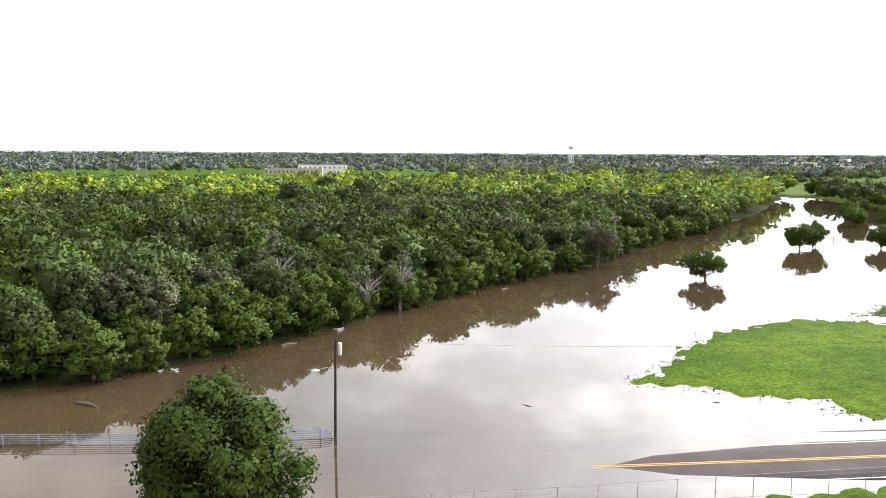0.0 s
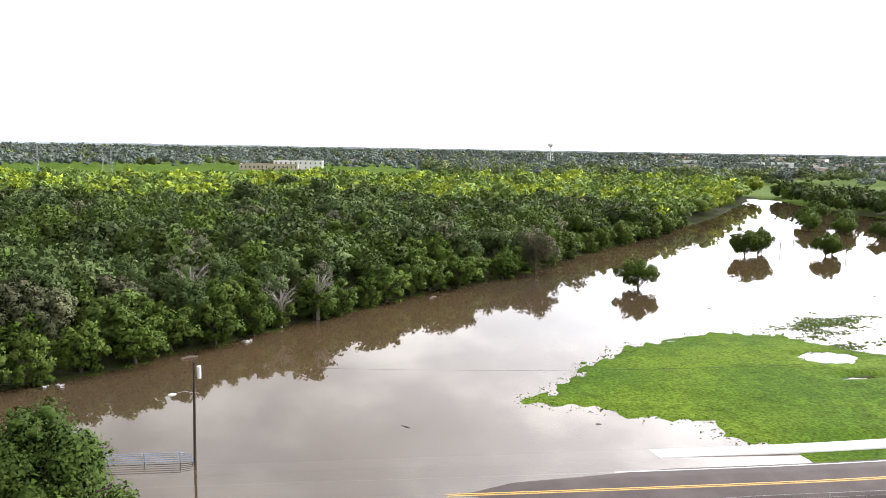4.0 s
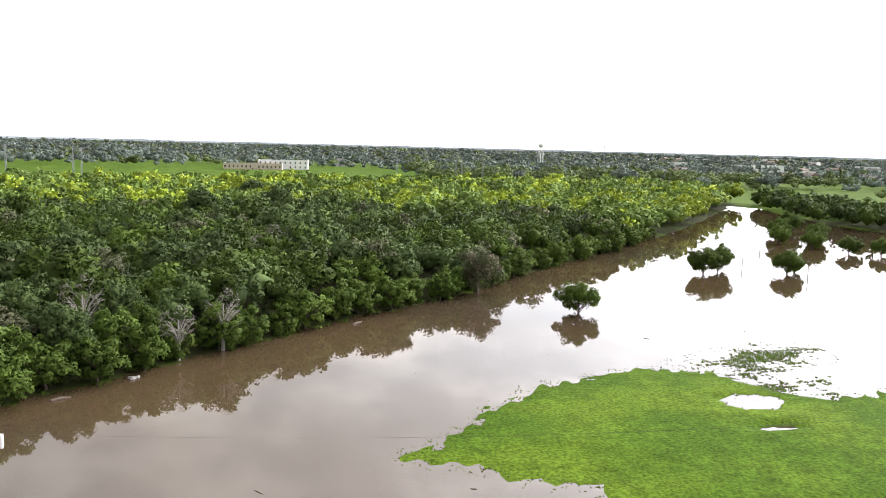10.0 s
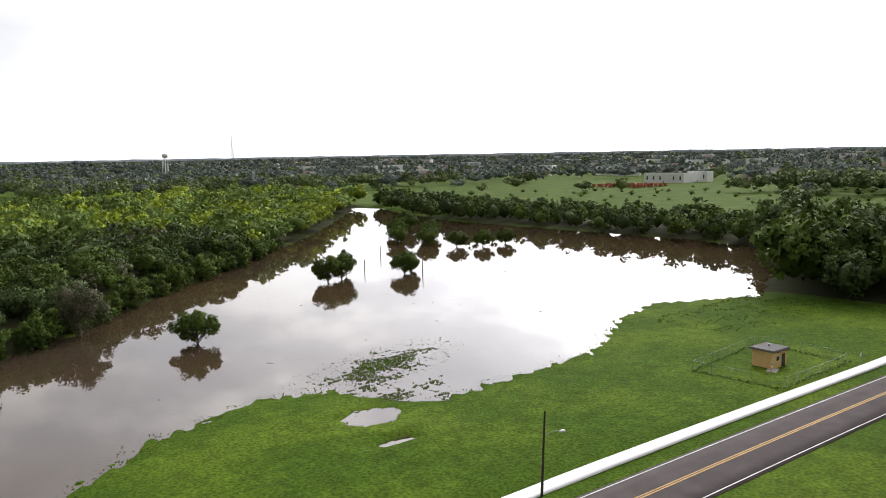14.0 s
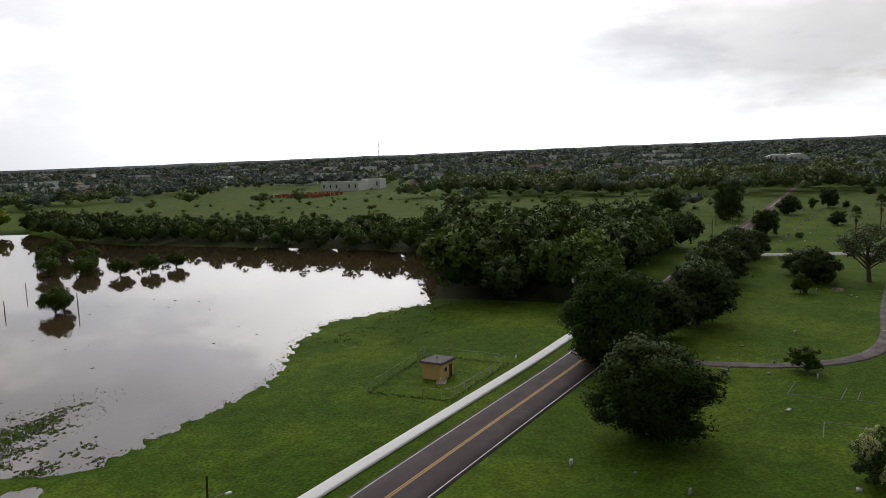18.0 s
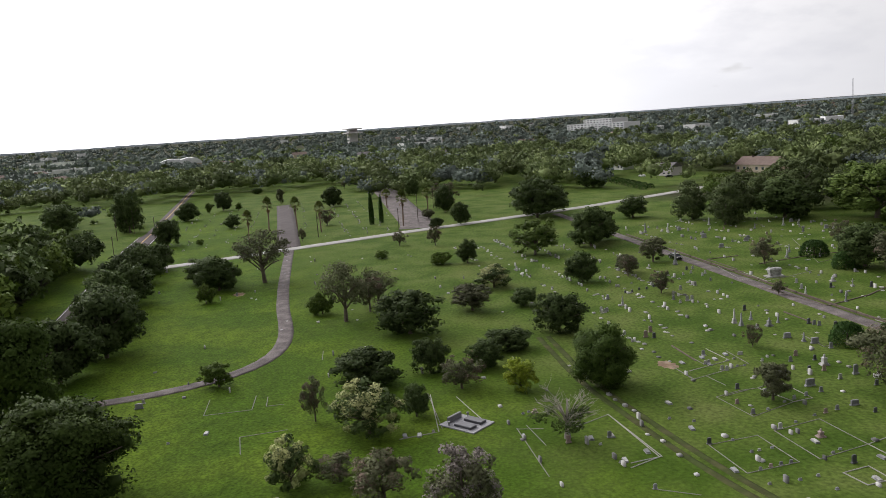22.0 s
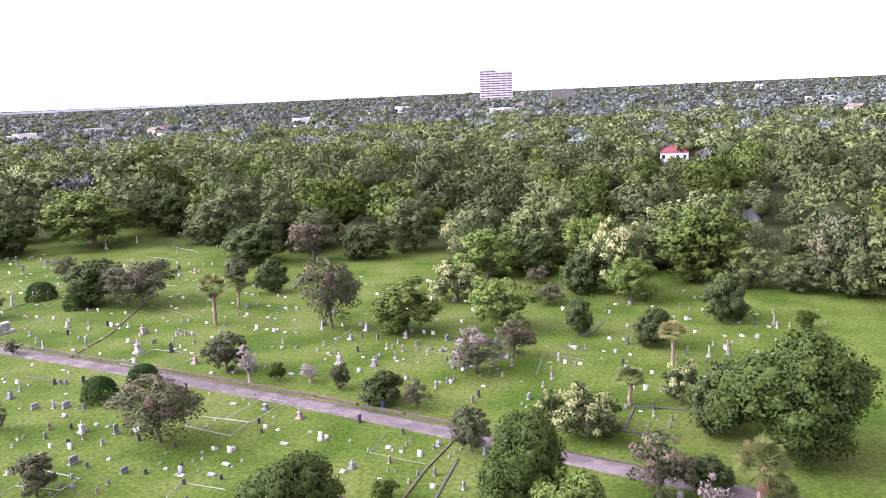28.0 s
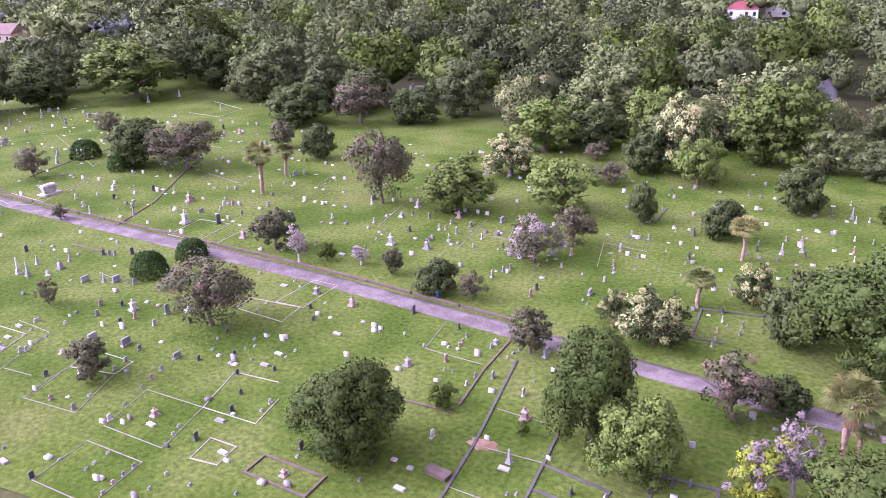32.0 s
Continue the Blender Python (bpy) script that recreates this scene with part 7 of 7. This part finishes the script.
house("house", 66.6, -250.2, 14, 9, 4.4, -20, "wall_pink", "roof_brown", "brown roofed house beside the side street", "hip", rise=2.6)
side_street = strip("side_street", [(50.8, -185.0), (52.7, -201.2), (55.3, -228.6), (54.3, -262.0), (60.3, -320.5)], 2.6, flat(0.012), "wet_asphalt", "wet blue grey side street among trees", "road")
house("warehouse", 753, 489, 46, 22, 9.2, -86, "wall_white", "roof_grey", "long white metal warehouse beside a field", "flat", bays=6, group="")
house("warehouse", 782, 470, 22, 14, 10.5, -86, "wall_white", "roof_grey", "white metal warehouse annex", "flat", bays=3, group="")
house("house", 803.1, 428.1, 15, 10, 4.6, -80, "wall_cream", "roof_brown", "cream house beyond the field", rise=2.6)
silo = empty("silo_tower", (752, 218, LAND), "ruined square concrete tower in a field", "tower")
part("shaft", taper_bm(6.4, 5.8, -0.3, 9.0), "wall_cream", silo)
part("opening", box_bm(-3.26, -0.9, 5.0, -3.0, 0.9, 7.6), "door_dark", silo)
part("cap", box_bm(-3.1, -3.1, 9.0, 3.1, 3.1, 9.5, 0.05), "wall_cream", silo)
house("school", 42, 981, 68, 24, 6.6, -7, "wall_cream", "roof_grey", "long cream school building with a flat roof", "flat", bays=14, group="", floors=1)
house("school", 79, 1010, 60, 30, 10.5, -7, "wall_white", "roof_grey", "white school hall with a flat roof", "flat", bays=10, group="", floors=2)
house("farmhouse", 170, 1180, 18, 14, 7.6, 0, "wall_white", "roof_grey", "large white farmhouse on a rise", "hip", rise=4.0, floors=2)
house("hospital", 1207, -562, 115, 40, 21, 24, "wall_white", "roof_grey", "long white hospital building above the trees", "flat", bays=16, floors=7, group="")
house("hospital", 1255, -591, 60, 40, 27, 24, "wall_white", "roof_grey", "white hospital wing above the trees", "flat", bays=9, floors=8, group="")
house("tower_block", 643, -1907, 42, 40, 75, 20, "wall_pink", "roof_grey", "tall pale office tower above the trees", "flat", bays=3, floors=13, group="")
house("tower_block", 679, -1895, 40, 36, 81, 20, "wall_pink", "roof_grey", "taller pale office tower above the trees", "flat", bays=3, floors=14, group="")
house("office_block", 459, -1750, 50, 30, 31, 16, "kerb_grey", "roof_grey", "dark office block above the trees", "flat", bays=9, floors=7, group="")
stand = house("stadium_stand", 1522, -209, 18, 16, 38, 5, "wall_pink", "roof_grey", "pale block with stacked decks on the horizon", "flat", bays=4, floors=6, group="")
for z0 in (29, 36):
    part("deck", box_bm(-20, -15, z0, 20, 15, z0 + 2.2, 0.1), "wall_pink", stand)
for i, (x, y) in enumerate(((1035, 79), (1051, 60))):
    arch = empty("arched_hall", (x, y, 12), "white barrel roofed hall above the trees", "building", turn=95)
    bm = bmesh.new()
    ring_ = [(15 * math.cos(math.pi * k / 12), 7 * math.sin(math.pi * k / 12)) for k in range(13)]
    a = [bm.verts.new((q, -12, zz)) for q, zz in ring_]
    b = [bm.verts.new((q, 12, zz)) for q, zz in ring_]
    for k in range(12):
        bm.faces.new((a[k], a[k + 1], b[k + 1], b[k]))
    bm.faces.new(a[::-1]), bm.faces.new(b)
    part("roof", bm, "wall_white", arch)
    part("wall", box_bm(-14.6, -11.5, -12.5, 14.6, 11.5, 0.2), "wall_cream", arch)

# rows of rust-red farm machines beside the warehouse
rm = np.random.RandomState(5)
for i in range(46):
    x, y = 628 + 6.4 * (i % 8) + rm.uniform(-1, 1), 440 + 9.5 * (i // 8) + rm.uniform(-1, 1)
    if i == 0:
        mach = empty("farm_machine", (x, y, LAND), "rust red farm implement parked in rows", "machine", "farm machines")
        part("frame", box_bm(-2.6, -0.9, 0.6, 2.6, 0.9, 1.1, 0.05), "rust_red", mach)
        part("hopper", taper_bm(2.0, 3.0, 1.1, 3.0, None, 1.6, 2.2), "rust_red", mach)
        part("drawbar", tube_bm([(2.4, 0, 0.8), (4.4, 0, 0.6)], [0.12, 0.09], 6), "rust_red", mach)
        for s in (-1, 1):
            part("wheel", tube_bm([(-0.6, s * 1.1, 0.6), (-0.6, s * 1.4, 0.6)], [0.6, 0.6], 12), "rubber", mach)
    else:
        copy_thing(mach, pose(x, y, LAND, 0, 0, rm.choice([0, 90, 75])))

# ---- masts, the water tower and pylons ----
def mast(x, y, h, label, wide=0.8, name="radio_mast"):
    top = empty(name, (x, y, LAND - 0.1 + float(far_rise(x, y))), label, "mast", "masts")
    for sx, sy in ((-1, -1), (1, -1), (1, 1), (-1, 1)):
        part("leg", tube_bm([(sx * wide, sy * wide, 0), (sx * wide * 0.3, sy * wide * 0.3, h)], [0.16, 0.1], 4), "galvanised", top)
    bm = bmesh.new()
    n = int(h / 3)
    for k in range(n):
        z0, z1 = h * k / n, h * (k + 1) / n
        a, b = wide * (1 - 0.7 * k / n), wide * (1 - 0.7 * (k + 1) / n)
        tube_bm([(-a, -a, z0), (b, -b, z1)], [0.06] * 2, 3, bm), tube_bm([(a, a, z0), (-b, b, z1)], [0.06] * 2, 3, bm)
    part("brace", bm, "galvanised", top)
    return top


for x, y, h in ((811, 1629, 56), (550, 1089, 69), (471, -421, 36), (900, -760, 60), (1500, 900, 70), (1700, 640, 60)):
    mast(x, y, h, "thin steel lattice mast above the trees", 1.0)
for x, y, h in ((-114, 545, 27), (-77, 552, 26), (-72, 552, 26), (150, 640, 24), (205, 660, 24), (212, 665, 24), (232, 670, 24)):
    p = mast(x, y, h, "steel lattice pylon rising from the wood", 0.7, "pylon")
    for k in (0.78, 0.88, 0.97):
        part("cross_arm", box_bm(-2.4, -0.1, h * k, 2.4, 0.1, h * k + 0.25), "galvanised", p)
wt = empty("water_tower", (573, 1405, LAND + float(far_rise(573, 1405))), "pale water tower on the horizon", "tower")
bm = bmesh.new()
bmesh.ops.create_uvsphere(bm, u_segments=16, v_segments=10, radius=5.5, matrix=Matrix.Translation((0, 0, 38)) @ Matrix.Diagonal((1, 1, 0.75, 1)))
part("tank", bm, "wall_white", wt, smooth=True)
part("riser", tube_bm([(0, 0, 0), (0, 0, 36)], [1.0, 1.0], 8), "wall_white", wt)
for k in range(5):
    a = k * 1.257
    part("leg", tube_bm([(6 * math.cos(a), 6 * math.sin(a), 0), (4.6 * math.cos(a), 4.6 * math.sin(a), 37)], [0.35, 0.3], 6), "wall_white", wt)

# ---- the roofs of the town, far off ----
far_r = np.random.RandomState(91)
homes = []
for kind, (w, d, h, wall, roof, label) in enumerate(((15, 10, 8.5, "wall_white", "roof_grey", "white house far off among the trees"), (18, 11, 9.0, "wall_cream", "roof_brown", "cream house far off among the trees"), (36, 22, 11.5, "wall_white", "roof_grey", "low white shed far off in the town"))):
    homes.append(house("town_house", 900 + kind * 60, 900, w, d, h, 30, wall, roof, label, "flat" if kind == 2 else "gable", bays=2, rise=3.2, group="roofs of the town"))
for i in range(170):
    az = radians(far_r.choice([far_r.uniform(28, 80), far_r.uniform(60, 200), far_r.uniform(25, 60)]))
    dist_ = far_r.uniform(700, 2600) if i < 120 else far_r.uniform(900, 1300)
    x, y = 40 + dist_ * math.sin(az), dist_ * math.cos(az)
    if 340 < x < 860 and -60 < y < 760:
        continue
    copy_thing(homes[2 if dist_ > 1100 and far_r.uniform() < 0.5 else far_r.randint(0, 2)], pose(x, y, LAND + float(far_rise(x, y)) + far_r.uniform(0, 1.5), 0, 0, far_r.uniform(0, 180)))

# ---- a mud bank, a floating log and drifted litter along the flooded wood ----
for x, y, r, h in ((-19.5, 56.5, 2.6, 1.5),):
    bm = bmesh.new()
    bmesh.ops.create_icosphere(bm, subdivisions=3, radius=1.0)
    for v_ in bm.verts:
        v_.co *= 1 + 0.16 * noise.noise(v_.co * 2.1)
    mound = tagged(part("mud_bank", bm, "soil", smooth=True), "rounded mound of wet brown mud in the water", "mud")
    mound.matrix_basis = pose(x, y, -0.2) @ Matrix.Diagonal((r, r * 0.8, h, 1))
for x, y, ln, a in ((-19.0, 86.5, 3.2, -40), (2.5, 107, 2.4, 30), (45, 143.5, 3.0, 50)):
    log = tagged(part("log", tube_bm([(0, 0, 0.05), (ln * 0.5, 0.1, 0.14), (ln, 0, 0.02)], [0.2, 0.22, 0.12], 8), "bark"), "dark wet log afloat at the wooded bank", "log", "logs")
    log.matrix_basis = pose(x, y, 0, 0, 0, a)
dr = np.random.RandomState(3)
for x, y, n in ((10.2, 115.0, 9), (-11.0, 97.0, 5), (228, 92.0, 7), (300, 160, 6), (309, 230, 5)):
    for _ in range(n):
        bm = box_bm(-0.3, -0.2, 0, 0.3, 0.2, 0.22, 0.05)
        for v_ in bm.verts:
            v_.co += Vector(dr.normal(size=3) * 0.05)
        bit = tagged(part("litter", bm, "marble"), "pale scrap of litter caught at the bank", "litter", "drifted litter")
        bit.matrix_basis = pose(x + dr.uniform(-1.6, 1.6), y + dr.uniform(-0.9, 0.9), 0.03, 0, 0, dr.uniform(0, 360)) @ Matrix.Diagonal((dr.uniform(0.4, 1.2), dr.uniform(0.4, 1.0), dr.uniform(0.4, 1.0), 1))

# ---- weed and tufts that break the water near the shore, bare soil, and drift ----
tf = np.random.RandomState(14)
tx, ty = tf.uniform(36, 212, 52000), tf.uniform(64, 126, 52000)
tz = land_height(tx, ty)
ok = (tz > -0.10) & (tz < 0.06)
ok &= tf.uniform(size=len(tx)) < np.where(tz > 0, 0.9, 0.35)
px_, py_ = tf.uniform(90, 124, 34000), tf.uniform(88, 123, 34000)
patch = wave_noise(px_, py_, 7.0, 23) * 0.6 + wave_noise(px_, py_, 2.0, 29) * 0.5
isle_ = np.exp(-(((px_ - 107) / 13) ** 2 + ((py_ - 111.5 - 0.25 * (px_ - 107)) / 6.0) ** 2)) + 0.6 * np.exp(-(((px_ - 101) / 10) ** 2 + ((py_ - 97) / 7.0) ** 2))
inn = (land_height(px_, py_) < 0.02) & (isle_ + 0.42 * patch > 0.62)
tx, ty, tz = np.r_[tx[ok], px_[inn]], np.r_[ty[ok], py_[inn]], np.r_[tz[ok], np.zeros(inn.sum())]
c = np.stack([tx, ty, np.maximum(tz, -0.02)], 1)
v, f, n_ = leaf_quads(tf, c, np.full(len(c), 0.13), 3, 0.20, up=1.0, corners=3)
M["tuft"] = leaf_material("tuft", (0.085, 0.140, 0.016), (0.110, 0.160, 0.026))
tagged(mesh_object("grass_tufts", v, f, "tuft"), "tufts of grass that stand in the shallow water", "grass", kind="stuff")
for x, y, r in ((149.6, -54.5, 2.2), (168.9, -29.6, 2.6), (246.7, 9.5, 2.4), (83.9, -64.9, 1.6)):
    bm = bmesh.new()
    n = 26
    ctr = bm.verts.new((0, 0, 0.10))
    rim = [bm.verts.new((math.cos(k * 6.283 / n) * r * (1 + 0.22 * math.sin(k * 1.7) + 0.1 * math.sin(k * 4.1)), math.sin(k * 6.283 / n) * r * 0.6 * (1 + 0.2 * math.sin(k * 2.3)), 0.0)) for k in range(n)]
    for k in range(n):
        bm.faces.new((ctr, rim[k], rim[(k + 1) % n]))
    soil = tagged(part("soil_patch", bm, "soil"), "low patch of bare reddish soil in the turf", "soil", "soil patches")
    soil.matrix_basis = pose(x, y, LAND - 0.055)
for k in range(60):
    x, y = tf.uniform(10, 200), tf.uniform(60, 190)
    if float(shore_distance(np.array([x]), np.array([y]))[0]) > -3:
        continue
    bm = bmesh.new()
    ln, a = tf.uniform(0.3, 1.4), tf.uniform(0, 6.28)
    tube_bm([(0, 0, 0), (ln * 0.5 * math.cos(a), ln * 0.5 * math.sin(a), 0.03), (ln * math.cos(a), ln * math.sin(a), 0.0)], [0.05, 0.06, 0.03], 5, bm)
    drift = tagged(part("driftwood", bm, "bark"), "stick of driftwood afloat on flood water", "driftwood", "driftwood")
    drift.matrix_basis = pose(x, y, 0.0)

# broad-leaved weeds north of the pump house, and along its fence
wd = np.random.RandomState(44)
c = np.stack([wd.uniform(164, 208, 2600), wd.uniform(80, 101, 2600), np.full(2600, LAND - 0.02)], 1)
c = c[wave_noise(c[:, 0], c[:, 1], 9.0, 41) + 0.8 * wd.normal(size=len(c)) > 0.4]
yard = [(138.6, 73.5), (139.2, 59.8), (160.6, 59.3), (161.6, 75.3), (138.6, 73.5)]
line = np.concatenate([np.linspace(a, b, 60) for a, b in zip(yard, yard[1:])])
line = np.c_[line + wd.normal(size=line.shape) * 0.18, np.full(len(line), LAND + 0.1)]
c = np.concatenate([c, line])
v, f, n_ = leaf_quads(wd, c, np.full(len(c), 0.22), 5, 0.22, up=1.2, corners=3)
tagged(mesh_object("weeds", v, f, "tuft"), "broad patch of leafy green weeds in the lawn", "weeds", kind="stuff")
